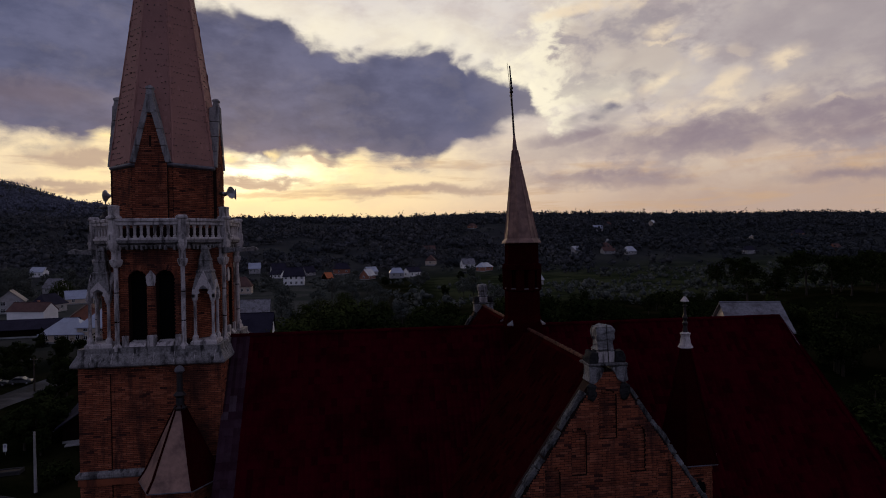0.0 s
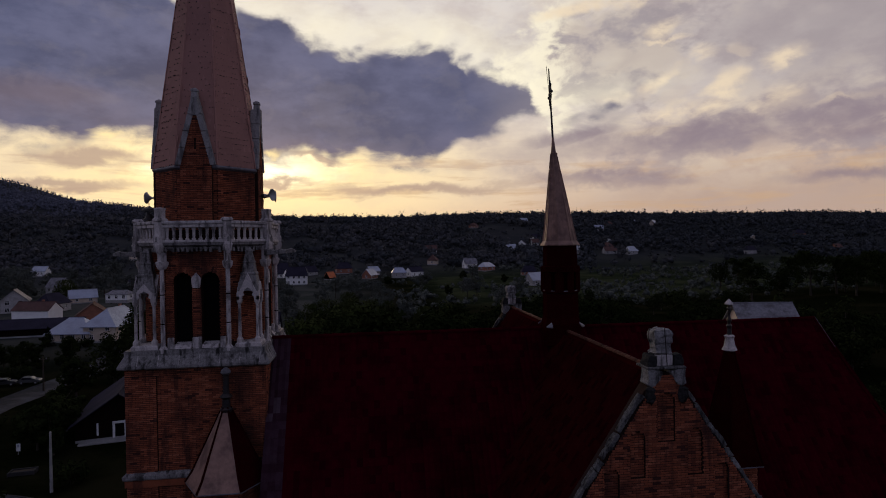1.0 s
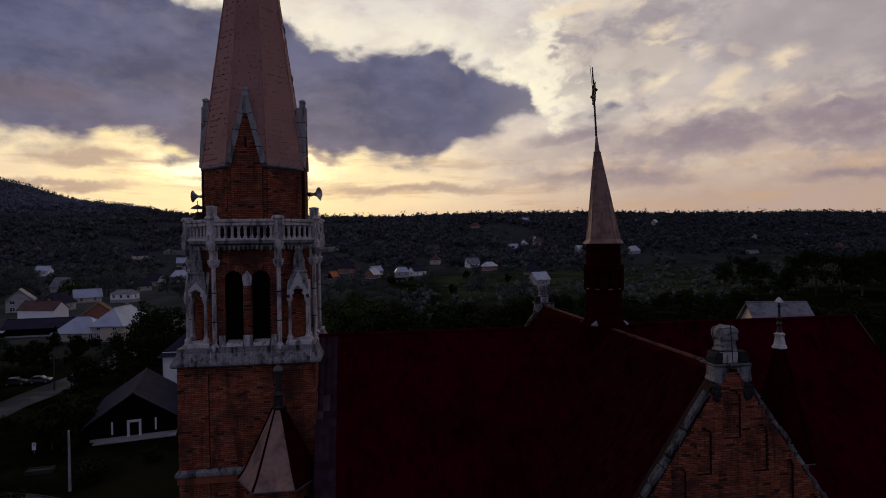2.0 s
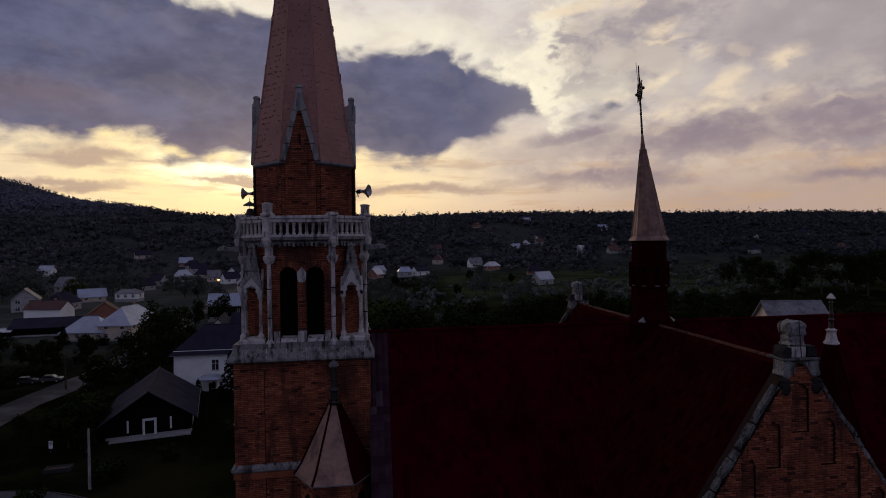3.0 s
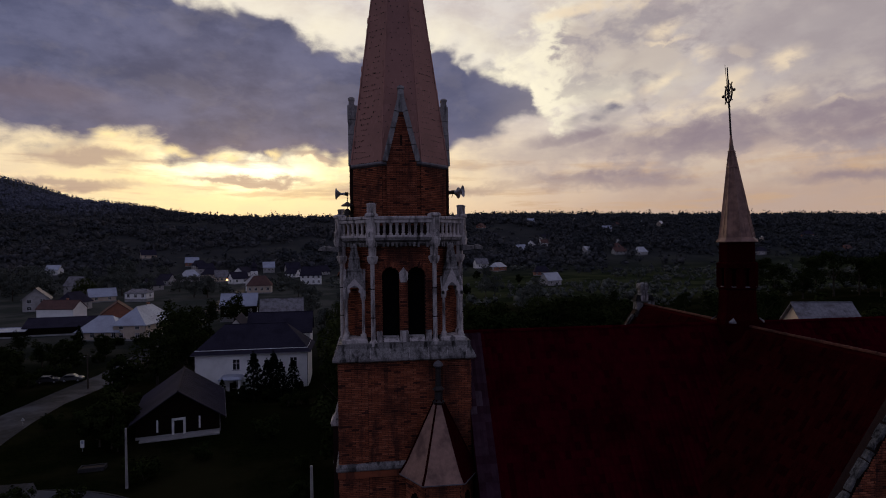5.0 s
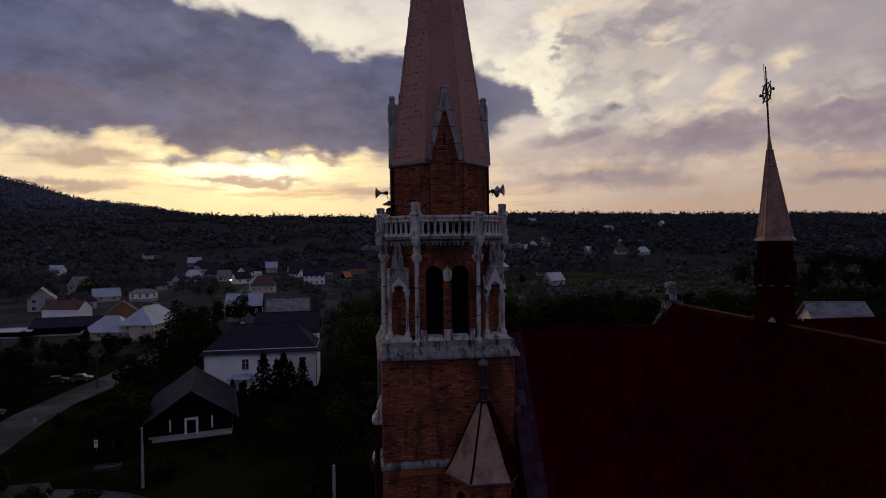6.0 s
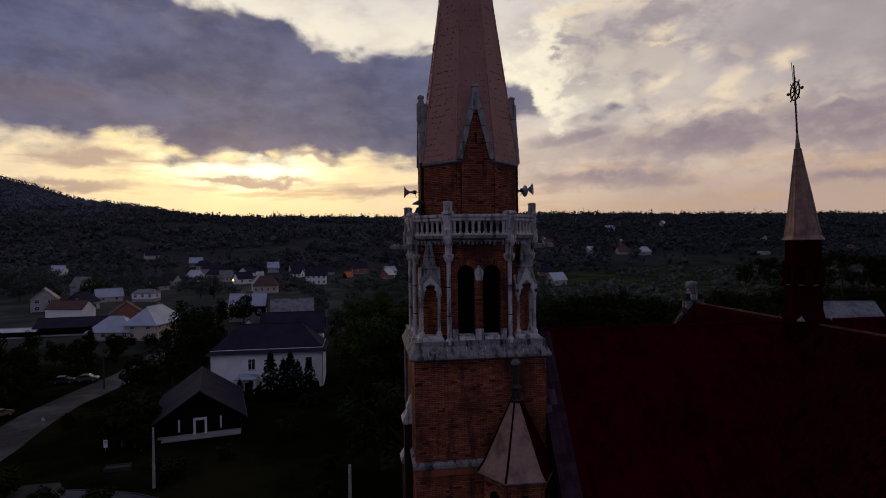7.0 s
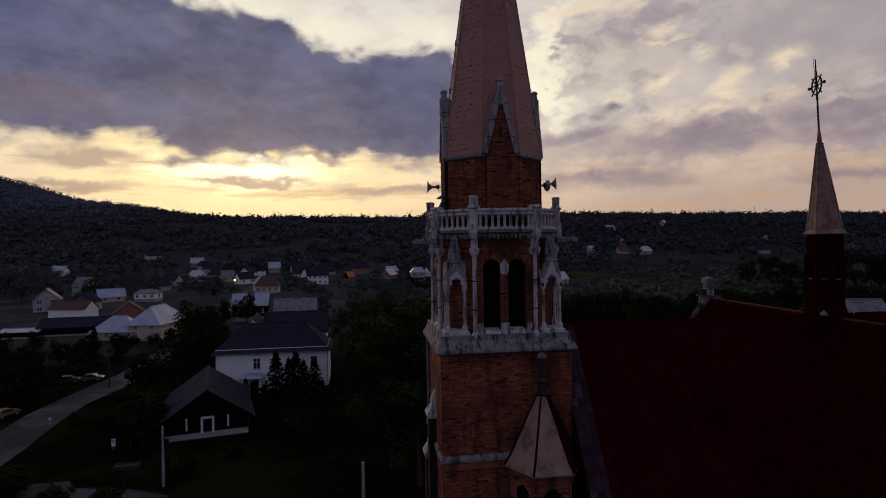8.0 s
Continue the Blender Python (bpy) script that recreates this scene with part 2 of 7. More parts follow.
def two_scale(c1, c2, c3, fine=14.0, broad=0.6, relief=0.3, amount=0.5):
    """A surface with fine grain between c1 and c2, and broad stains of c3."""
    def build(k, b):
        p = place(k)
        f, s = k.noise(p, fine, 6, 0.6), k.noise(p, broad, 5, 0.6)
        col = k.mix(k.step(f, 0.3, 0.7), c1, c2)
        col = k.mix(k.math("MULTIPLY", k.step(s, 0.42, 0.68), amount), col, c3)
        k.put(col, b.inputs["Base Color"])
        bump(k, b, f, relief, 0.02)
    return build


def pieces(c1, c2, c3, stain, relief=0.4, fine=30.0, spread=1.0, amount=0.55):
    """Bricks or tiles: each piece its own shade, with soot and weather over them."""
    def build(k, b):
        p, r = place(k), any_random(k)
        col = k.mix(k.step(r, 0.0, spread), c1, c2)
        col = k.mix(k.step(r, 0.84, 0.90), col, c3)
        f, s = k.noise(p, fine, 4, 0.6), k.noise(p, 0.55, 6, 0.65)
        col = k.mix(k.math("MULTIPLY", f, 0.45), col, stain)
        col = k.mix(k.math("MULTIPLY", k.step(s, 0.44, 0.66), amount), col, stain)
        k.put(col, b.inputs["Base Color"])
        bump(k, b, f, relief, 0.008)
    return build


def brick_build(k, b):
    """Old hand-made bricks: pale, middling and burnt ones, under soot in patches and runs."""
    p, r = place(k), any_random(k)
    col = k.mix(k.step(r, 0.0, 0.55), (0.205, 0.062, 0.033), (0.31, 0.091, 0.043))
    col = k.mix(k.step(r, 0.60, 1.0), col, (0.41, 0.142, 0.076))
    col = k.mix(k.step(r, 0.07, 0.03), col, (0.050, 0.020, 0.017))
    f, s = k.noise(p, 26.0, 4, 0.6), k.noise(p, 0.55, 6, 0.65)
    run = k.add("ShaderNodeVectorMath")
    run.operation = "MULTIPLY"
    k.put(p, run.inputs[0])
    run.inputs[1].default_value = (2.4, 2.4, 0.45)
    w = k.noise(run.outputs[0], 1.0, 5, 0.6)
    col = k.mix(k.math("MULTIPLY", f, 0.40), col, (0.085, 0.030, 0.021))
    col = k.mix(k.math("MULTIPLY", k.step(s, 0.44, 0.66), 0.75), col, (0.058, 0.023, 0.018))
    col = k.mix(k.math("MULTIPLY", k.step(w, 0.50, 0.66), 0.72), col, (0.040, 0.019, 0.017))
    col = k.mix(k.math("MULTIPLY", k.step(w, 0.40, 0.26), 0.35), col, (0.36, 0.17, 0.11))
    k.put(col, b.inputs["Base Color"])
    bump(k, b, f, 0.4, 0.008)


def stone_build(c1, c2, c3, amount):
    """Pale limestone with fine grain, rain streaks and lichen spots."""
    def build(k, b):
        p = place(k)
        run = k.add("ShaderNodeVectorMath")
        run.operation = "MULTIPLY"
        k.put(p, run.inputs[0])
        run.inputs[1].default_value = (4.5, 4.5, 0.9)
        f, w, s = k.noise(p, 14.0, 6, 0.65), k.noise(run.outputs[0], 1.0, 5, 0.62), k.noise(p, 1.1, 5, 0.6)
        col = k.mix(k.step(f, 0.3, 0.7), c1, c2)
        col = k.mix(k.math("MULTIPLY", k.step(w, 0.46, 0.68), amount), col, c3)
        col = k.mix(k.math("MULTIPLY", k.step(s, 0.52, 0.70), amount * 0.8), col, c3)
        k.put(col, b.inputs["Base Color"])
        bump(k, b, f, 0.5, 0.02)
    return build


M_BRICK = material("brick", brick_build, 0.9, 0, 0.08)
M_MORTAR = material("mortar", two_scale((0.034, 0.018, 0.015), (0.022, 0.013, 0.011), (0.012, 0.008, 0.008), 20, 0.7), 0.95, 0, 0.05)
M_STONE = material("weathered_stone", stone_build((0.57, 0.515, 0.49), (0.40, 0.365, 0.35), (0.070, 0.062, 0.062), 0.90), 0.85, 0, 0.12)
M_STONE_DARK = material("sooty_stone", stone_build((0.29, 0.272, 0.26), (0.15, 0.14, 0.135), (0.018, 0.017, 0.017), 0.95), 0.88, 0, 0.1)
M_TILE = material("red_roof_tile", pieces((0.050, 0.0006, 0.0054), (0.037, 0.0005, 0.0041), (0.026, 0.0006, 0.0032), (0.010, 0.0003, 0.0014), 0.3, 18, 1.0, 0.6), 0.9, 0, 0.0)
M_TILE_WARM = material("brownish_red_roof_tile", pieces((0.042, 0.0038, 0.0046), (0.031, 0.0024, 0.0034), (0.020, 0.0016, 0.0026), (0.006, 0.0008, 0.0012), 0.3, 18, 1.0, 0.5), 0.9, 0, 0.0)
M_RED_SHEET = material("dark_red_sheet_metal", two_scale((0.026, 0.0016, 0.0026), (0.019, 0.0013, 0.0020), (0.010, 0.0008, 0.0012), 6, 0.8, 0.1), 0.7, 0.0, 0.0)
M_TAN_SHEET = material("tan_painted_sheet_metal", two_scale((0.33, 0.195, 0.15), (0.25, 0.148, 0.115), (0.11, 0.066, 0.056), 5, 1.6, 0.15, 0.75), 0.55, 0.0, 0.15)
M_SHINGLE = material("weathered_pink_shingle", pieces((0.44, 0.228, 0.186), (0.42, 0.214, 0.174), (0.38, 0.194, 0.158), (0.25, 0.132, 0.110), 0.12, 12, 1.0, 0.5), 0.7, 0, 0.1)
M_LEAD = material("lead_flashing", two_scale((0.20, 0.19, 0.205), (0.13, 0.125, 0.14), (0.06, 0.055, 0.06), 7, 1.4, 0.2, 0.7), 0.55, 0.1, 0.3)
M_PLUM = material("plum_flashing_tile", pieces((0.052, 0.026, 0.038), (0.032, 0.011, 0.018), (0.080, 0.052, 0.066), (0.012, 0.0015, 0.0045), 0.2, 9, 1.0, 0.8), 0.6, 0, 0.05)
# near-black for door and symbols, and as painted shade in openings and recesses
M_DARK = material("near_black_matt", two_scale((0.008, 0.007, 0.007), (0.005, 0.005, 0.005), (0.003, 0.003, 0.003)), 0.95, 0, 0.0)
M_IRON = material("dark_iron", two_scale((0.035, 0.034, 0.036), (0.025, 0.022, 0.022), (0.05, 0.03, 0.022), 20, 3), 0.55, 0.6, 0.4)
M_HORN = material("grey_enamel", two_scale((0.36, 0.36, 0.38), (0.30, 0.30, 0.32), (0.20, 0.19, 0.18), 12, 3, 0.05), 0.45, 0.1, 0.5)
M_WHITE = material("white_render", two_scale((0.84, 0.83, 0.80), (0.77, 0.76, 0.73), (0.56, 0.55, 0.53), 6, 0.35, 0.15, 0.4), 0.85, 0, 0.15)
M_CREAM = material("cream_render", two_scale((0.60, 0.49, 0.38), (0.52, 0.42, 0.32), (0.34, 0.28, 0.22), 6, 0.35, 0.15, 0.5), 0.85, 0, 0.2)
M_BARE = material("bare_block_wall", two_scale((0.33, 0.14, 0.09), (0.26, 0.11, 0.07), (0.16, 0.08, 0.06), 5, 0.5, 0.3), 0.9, 0, 0.2)
M_BLUE_ROOF = material("blue_grey_sheet_roof", two_scale((0.34, 0.37, 0.45), (0.28, 0.31, 0.38), (0.20, 0.21, 0.25), 3, 0.3, 0.1), 0.4, 0.3, 0.5)
M_DARK_ROOF = material("dark_slate_tile_roof", two_scale((0.034, 0.031, 0.048), (0.024, 0.022, 0.034), (0.014, 0.013, 0.021), 4, 0.3, 0.3), 0.85, 0, 0.02)
M_GREY_ROOF = material("grey_sheet_roof", two_scale((0.22, 0.215, 0.235), (0.15, 0.147, 0.16), (0.08, 0.072, 0.074), 3, 0.7, 0.1, 0.8), 0.75, 0.0, 0.08)
M_RED_ROOF = material("rust_red_tile_roof", two_scale((0.125, 0.072, 0.064), (0.09, 0.052, 0.047), (0.05, 0.034, 0.031), 4, 0.4, 0.3), 0.9, 0, 0.02)
M_WOOD = material("dark_stained_wood", two_scale((0.012, 0.008, 0.006), (0.008, 0.005, 0.004), (0.005, 0.004, 0.003), 12, 1.0, 0.3), 0.9, 0, 0.0)
M_PANE = material("window_glass", two_scale((0.02, 0.022, 0.026), (0.015, 0.016, 0.02), (0.03, 0.03, 0.035), 2, 0.5, 0.02), 0.08, 0, 0.6)
M_FRAME = material("white_window_frame", two_scale((0.74, 0.73, 0.71), (0.66, 0.65, 0.63), (0.5, 0.48, 0.46), 10, 2, 0.1), 0.6, 0, 0.3)
M_ASPHALT = material("worn_asphalt", two_scale((0.024, 0.026, 0.033), (0.013, 0.014, 0.018), (0.058, 0.061, 0.074), 1.4, 0.13, 0.3, 0.9), 0.85, 0, 0.05)
M_CONCRETE = material("concrete", two_scale((0.34, 0.33, 0.32), (0.26, 0.25, 0.245), (0.17, 0.165, 0.16), 6, 0.6, 0.3), 0.85, 0, 0.25)
M_BARK = material("bark", two_scale((0.06, 0.045, 0.035), (0.035, 0.027, 0.022), (0.05, 0.055, 0.035), 12, 1.0, 0.6), 0.95, 0, 0.1)


def leaf_build(c1, c2, c3):
    def build(k, b):
        r = any_random(k)
        s = k.noise(place(k), 0.22, 3, 0.6)
        col = k.mix(r, c1, c2)
        k.put(k.mix(k.step(s, 0.35, 0.7), col, c3), b.inputs["Base Color"])
        b.inputs["Transmission Weight"].default_value = 0.0
    return build


M_LEAF = material("broad_leaves", leaf_build((0.014, 0.020, 0.006), (0.007, 0.011, 0.0035), (0.022, 0.027, 0.009)), 0.9, 0, 0.0)
M_WILLOW = material("pale_willow_leaves", leaf_build((0.036, 0.047, 0.013), (0.018, 0.025, 0.007), (0.042, 0.048, 0.016)), 0.9, 0, 0.0)
M_NEEDLE = material("conifer_needles", leaf_build((0.006, 0.010, 0.006), (0.004, 0.006, 0.0045), (0.007, 0.011, 0.006)), 0.9, 0, 0.0)
def hazed_woods_build(k, b):
    """Mixed far woods in haze-grey tones: dark conifer groves, paler broadleaf trees and dry orchards."""
    p, r = place(k), any_random(k)
    s, g, h = k.noise(p, 0.05, 3, 0.6), k.noise(p, 0.012, 5, 0.6), k.noise(p, 0.004, 3, 0.5)
    # bluish grey base tones put the haze of distance into the leaves
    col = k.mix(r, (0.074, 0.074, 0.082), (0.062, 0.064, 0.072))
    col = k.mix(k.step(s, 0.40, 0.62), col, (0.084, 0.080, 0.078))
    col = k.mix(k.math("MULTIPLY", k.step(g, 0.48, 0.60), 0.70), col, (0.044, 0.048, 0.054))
    # single dark crowns among the rest
    c = k.noise(p, 0.11, 2, 0.5)
    col = k.mix(k.math("MULTIPLY", k.step(c, 0.46, 0.60), 0.62), col, (0.028, 0.034, 0.036))
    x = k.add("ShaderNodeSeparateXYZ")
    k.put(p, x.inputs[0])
    # painted haze: bluest over the western spruce hill, thinning to darker woods eastwards
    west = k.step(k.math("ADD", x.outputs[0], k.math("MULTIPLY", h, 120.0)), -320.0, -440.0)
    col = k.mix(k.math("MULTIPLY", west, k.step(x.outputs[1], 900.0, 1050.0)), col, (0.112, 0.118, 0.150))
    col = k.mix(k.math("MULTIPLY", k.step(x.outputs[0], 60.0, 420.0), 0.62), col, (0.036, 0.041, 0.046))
    k.put(col, b.inputs["Base Color"])


M_WOODS_HAZED = material("far_woods", hazed_woods_build, 0.95, 0, 0.0)


def ground_build(k, b):
    p = place(k)
    f, m, s = k.noise(p, 1.8, 6, 0.65), k.noise(p, 0.05, 5, 0.6), k.noise(p, 0.012, 4, 0.55)
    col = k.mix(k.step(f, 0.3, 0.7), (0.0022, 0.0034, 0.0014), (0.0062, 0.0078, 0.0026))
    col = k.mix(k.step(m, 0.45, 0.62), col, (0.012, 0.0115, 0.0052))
    y = k.add("ShaderNodeSeparateXYZ")
    k.put(p, y.inputs[0])
    # gardens and stubble round the village, paled and greyed by painted haze
    hazed_plots = k.mix(k.step(m, 0.40, 0.62), (0.032, 0.037, 0.033), (0.058, 0.059, 0.054))
    col = k.mix(k.math("MULTIPLY", k.step(y.outputs[1], 125.0, 230.0), k.step(y.outputs[0], 20.0, -30.0)), col, hazed_plots)
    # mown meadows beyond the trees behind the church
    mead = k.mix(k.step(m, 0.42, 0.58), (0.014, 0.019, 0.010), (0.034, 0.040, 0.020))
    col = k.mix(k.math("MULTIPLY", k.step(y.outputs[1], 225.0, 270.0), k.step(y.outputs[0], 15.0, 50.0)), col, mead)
    # far slopes carry haze as a bluish grey tone, weaker to the east
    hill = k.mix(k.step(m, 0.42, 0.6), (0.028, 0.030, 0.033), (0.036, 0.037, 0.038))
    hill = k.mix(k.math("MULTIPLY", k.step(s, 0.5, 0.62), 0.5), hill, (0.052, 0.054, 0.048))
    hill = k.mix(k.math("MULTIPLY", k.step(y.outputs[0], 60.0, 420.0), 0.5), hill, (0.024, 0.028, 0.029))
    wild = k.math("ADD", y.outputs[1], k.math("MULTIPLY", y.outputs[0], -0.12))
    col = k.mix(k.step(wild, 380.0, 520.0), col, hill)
    k.put(col, b.inputs["Base Color"])
    bump(k, b, f, 0.6, 0.15)


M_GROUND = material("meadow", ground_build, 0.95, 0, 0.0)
M_LAMP = material("street_lamp_glow", lambda k, b: (k.put((1.0, 0.42, 0.12, 1), b.inputs["Emission Color"]), k.put(4.0, b.inputs["Emission Strength"])), 0.5)
M_KERB = material("dirty_kerb_stone", two_scale((0.05, 0.048, 0.048), (0.035, 0.033, 0.033), (0.02, 0.02, 0.018), 5, 0.5, 0.3), 0.9, 0, 0.05)
M_STONE_GREY = material("grey_coping_stone", stone_build((0.33, 0.312, 0.30), (0.23, 0.218, 0.21), (0.06, 0.056, 0.055), 0.8), 0.85, 0, 0.1)
M_PLASTER = material("bare_grey_plaster", two_scale((0.42, 0.40, 0.39), (0.34, 0.325, 0.315), (0.22, 0.21, 0.20), 4, 0.5, 0.2, 0.6), 0.9, 0, 0.05)

M_ORANGE_ROOF = material("orange_tile_roof", two_scale((0.52, 0.16, 0.07), (0.44, 0.135, 0.06), (0.25, 0.09, 0.05), 4, 0.4, 0.3), 0.85, 0, 0.05)
# leaves paled towards grey, so the village haze sits in their colour
M_GARDEN_HAZED = material("hazed_garden_leaves", leaf_build((0.074, 0.083, 0.074), (0.052, 0.060, 0.056), (0.092, 0.096, 0.080)), 0.9, 0, 0.0)
M_STONE_PILLAR = material("streaked_pillar_stone", stone_build((0.27, 0.262, 0.26), (0.125, 0.121, 0.12), (0.013, 0.012, 0.012), 0.98), 0.88, 0, 0.1)
M_BLACK_STONE = material("soot_black_stone", stone_build((0.035, 0.034, 0.034), (0.018, 0.017, 0.017), (0.008, 0.0075, 0.0075), 0.9), 0.9, 0, 0.05)
M_STONE_SOOT = material("blackened_coping_stone", stone_build((0.15, 0.145, 0.14), (0.06, 0.058, 0.057), (0.010, 0.0095, 0.0095), 0.97), 0.9, 0, 0.08)


# ---- mesh helpers ----
def mesh_of(bm, name, mat):
    me = bpy.data.meshes.new(name)
    bmesh.ops.recalc_face_normals(bm, faces=bm.faces)
    bm.to_mesh(me)
    bm.free()
    me.materials.append(mat)
    return me


def part(name, bm, mat, parent=None, label="", smooth=False):
    """Links a bmesh as one mesh object, under a thing or a part."""
    me = mesh_of(bm, name, mat)
    if smooth:
        me.polygons.foreach_set("use_smooth", [True] * len(me.polygons))
    ob = new(name, me)
    ob.parent = parent
    return tagged(ob, label)


def raw(name, verts, faces, mat, parent=None, label="", kind=""):
    """Links many small faces as one mesh object."""
    me = bpy.data.meshes.new(name)
    me.from_pydata(verts, [], faces)
    me.update()
    me.materials.append(mat)
    ob = new(name, me)
    ob.parent = parent
    return tagged(ob, label, "", "", kind)


def thing(name, label, category, m=None, group=""):
    ob = new(name)
    ob.empty_display_size = 0.2
    if m is not None:
        ob.matrix_world = m
    return tagged(ob, label, category, group)


def box(bm, x0, x1, y0, y1, z0, z1, bevel=0.0, m=None):
    r = bmesh.ops.create_cube(bm, size=1.0)
    vs = r["verts"]
    for v in vs:
        v.co = Vector((x0 + (v.co.x + 0.5) * (x1 - x0), y0 + (v.co.y + 0.5) * (y1 - y0), z0 + (v.co.z + 0.5) * (z1 - z0)))
    if bevel:
        es = list({e for v in vs for e in v.link_edges})
        vs = bmesh.ops.bevel(bm, geom=es, offset=bevel, segments=1, affect="EDGES")["verts"]
    if m is not None:
        bmesh.ops.transform(bm, matrix=m, verts=[v for v in vs if v.is_valid])
    return bm


def boxed(*a, **kw):
    return box(bmesh.new(), *a, **kw)


def rings(bm, levels, closed_top=True, closed_bottom=True):
    """Skins a stack of equal rings of points."""
    rows = [[bm.verts.new(p) for p in lv] for lv in levels]
    n = len(rows[0])
    for a, b in zip(rows, rows[1:]):
        for i in range(n):
            bm.faces.new((a[i], a[(i + 1) % n], b[(i + 1) % n], b[i]))
    if closed_bottom:
        bm.faces.new(rows[0][::-1])
    if closed_top:
        bm.faces.new(rows[-1])
    return bm


def ngon(n, r, z, cx=0.0, cy=0.0, turn=0.0):
    return [(cx + r * math.cos(turn + math.tau * i / n), cy + r * math.sin(turn + math.tau * i / n), z) for i in range(n)]


def lathe(profile, n=12, cx=0.0, cy=0.0, turn=0.0):
    """A turned body: profile is a list of (radius, z)."""
    return rings(bmesh.new(), [ngon(n, max(r, 0.002), z, cx, cy, turn) for r, z in profile])


def octa(a, h, z, cx, cy):
    """An octagon with faces a from its middle, whose square-on faces are 2 h wide."""
    return [(cx + x, cy + y, z) for x, y in ((-h, -a), (h, -a), (a, -h), (a, h), (h, a), (-h, a), (-a, h), (-a, -h))]


def rod(bm, p, q, r, n=6, r2=None):
    """A round bar from p to q."""
    p, q = Vector(p), Vector(q)
    d = (q - p).normalized()
    a = d.orthogonal().normalized()
    b = d.cross(a)
    lv = []
    for c, rr in ((p, r), (q, r if r2 is None else r2)):
        lv.append([c + rr * (math.cos(math.tau * i / n) * a + math.sin(math.tau * i / n) * b) for i in range(n)])
    return rings(bm, lv)


def slab(bm, pts, off):
    """A plate: the polygon pts thickened by the vector off."""
    off = Vector(off)
    a = [bm.verts.new(Vector(p)) for p in pts]
    b = [bm.verts.new(Vector(p) + off) for p in pts]
    bm.faces.new(a)
    bm.faces.new(b[::-1])
    n = len(a)
    for i in range(n):
        bm.faces.new((a[i], a[(i + 1) % n], b[(i + 1) % n], b[i]))
    return bm


def weather(bm, amount, size=0.25, cuts=2):
    """Roughens a body: finer mesh, with its skin pushed in and out as worn stone is."""
    bmesh.ops.subdivide_edges(bm, edges=bm.edges[:], cuts=cuts, use_grid_fill=True)
    for v in bm.verts:
        p = v.co / size
        v.co += Vector((noise.noise(p), noise.noise(p + Vector((7.3, 1.1, 4.7))), noise.noise(p + Vector((2.9, 8.8, 0.6))))) * amount
    return bm


def face_frame(p, q):
    """Pose whose x runs from p to q at the foot of a wall, z up, and -y outwards (to the right-hand side of the way)."""
    p, q = Vector(p), Vector(q)
    x = (q - p).normalized()
    return Matrix(((x.x, -x.y, 0, p.x), (x.y, x.x, 0, p.y), (0, 0, 1, p.z), (0, 0, 0, 1)))


def courses(parent, m, width, z0, z1, inside=lambda u, v: True, single=None, length=0.27, course=0.077, seed=1, mat=None, limit=290):
    """Brick courses on a wall face: m puts u, outward, v into the world. Bricks for which single holds become objects of their own."""
    rnd = random.Random(seed)
    mat = mat or M_BRICK
    verts, faces, loose, row = [], [], [], 0
    v = z0
    while v < z1 - 0.03:
        u = -length * (0.5 if row % 2 else 0.0)
        while u < width - 0.03:
            a, b = max(u, 0.0) + 0.006, min(u + length, width) - 0.006
            mid = v + course / 2
            spans = []
            if b - a > 0.05:
                if inside(a + 0.02, mid) and inside(b - 0.02, mid) and inside((a + b) / 2, mid):
                    spans = [(a, b)]
                else:
                    step = (b - a) / 6
                    for i in range(6):
                        if inside(a + step * (i + 0.5), mid):
                            if spans and abs(spans[-1][1] - a - step * i) < 1e-6:
                                spans[-1] = (spans[-1][0], a + step * (i + 1))
                            else:
                                spans.append((a + step * i, a + step * (i + 1)))
            for a, b in spans:
                out = 0.018 + rnd.uniform(-0.008, 0.009)
                if single and len(loose) < limit and abs(b - a - length + 0.012) < 0.002 and single(u, v):
                    loose.append((a, out, v))
                else:
                    i = len(verts)
                    t, d = v + course - 0.017, 0.004
                    for x, y, z in ((a, 0, v), (b, 0, v), (b, 0, t), (a, 0, t), (a + d, -out, v + d), (b - d, -out, v + d), (b - d, -out, t - d), (a + d, -out, t - d)):
                        verts.append(m @ Vector((x, y, z)))
                    faces += [(i + 4, i + 5, i + 6, i + 7), (i, i + 1, i + 5, i + 4), (i + 1, i + 2, i + 6, i + 5), (i + 2, i + 3, i + 7, i + 6), (i + 3, i, i + 4, i + 7)]
            u += length
        v += course
        row += 1
    if verts:
        raw("brickwork", verts, faces, mat, parent, "", "stuff")
    if loose:
        w, t = length - 0.012, course - 0.012
        me = mesh_of(boxed(0, w, 0, 0.03, 0, t, 0.004), "brick", mat)
        for a, out, v in loose:
            ob = new("brick", me)
            ob.parent = parent
            ob.matrix_basis = m @ Matrix.Translation((a, -out, v))


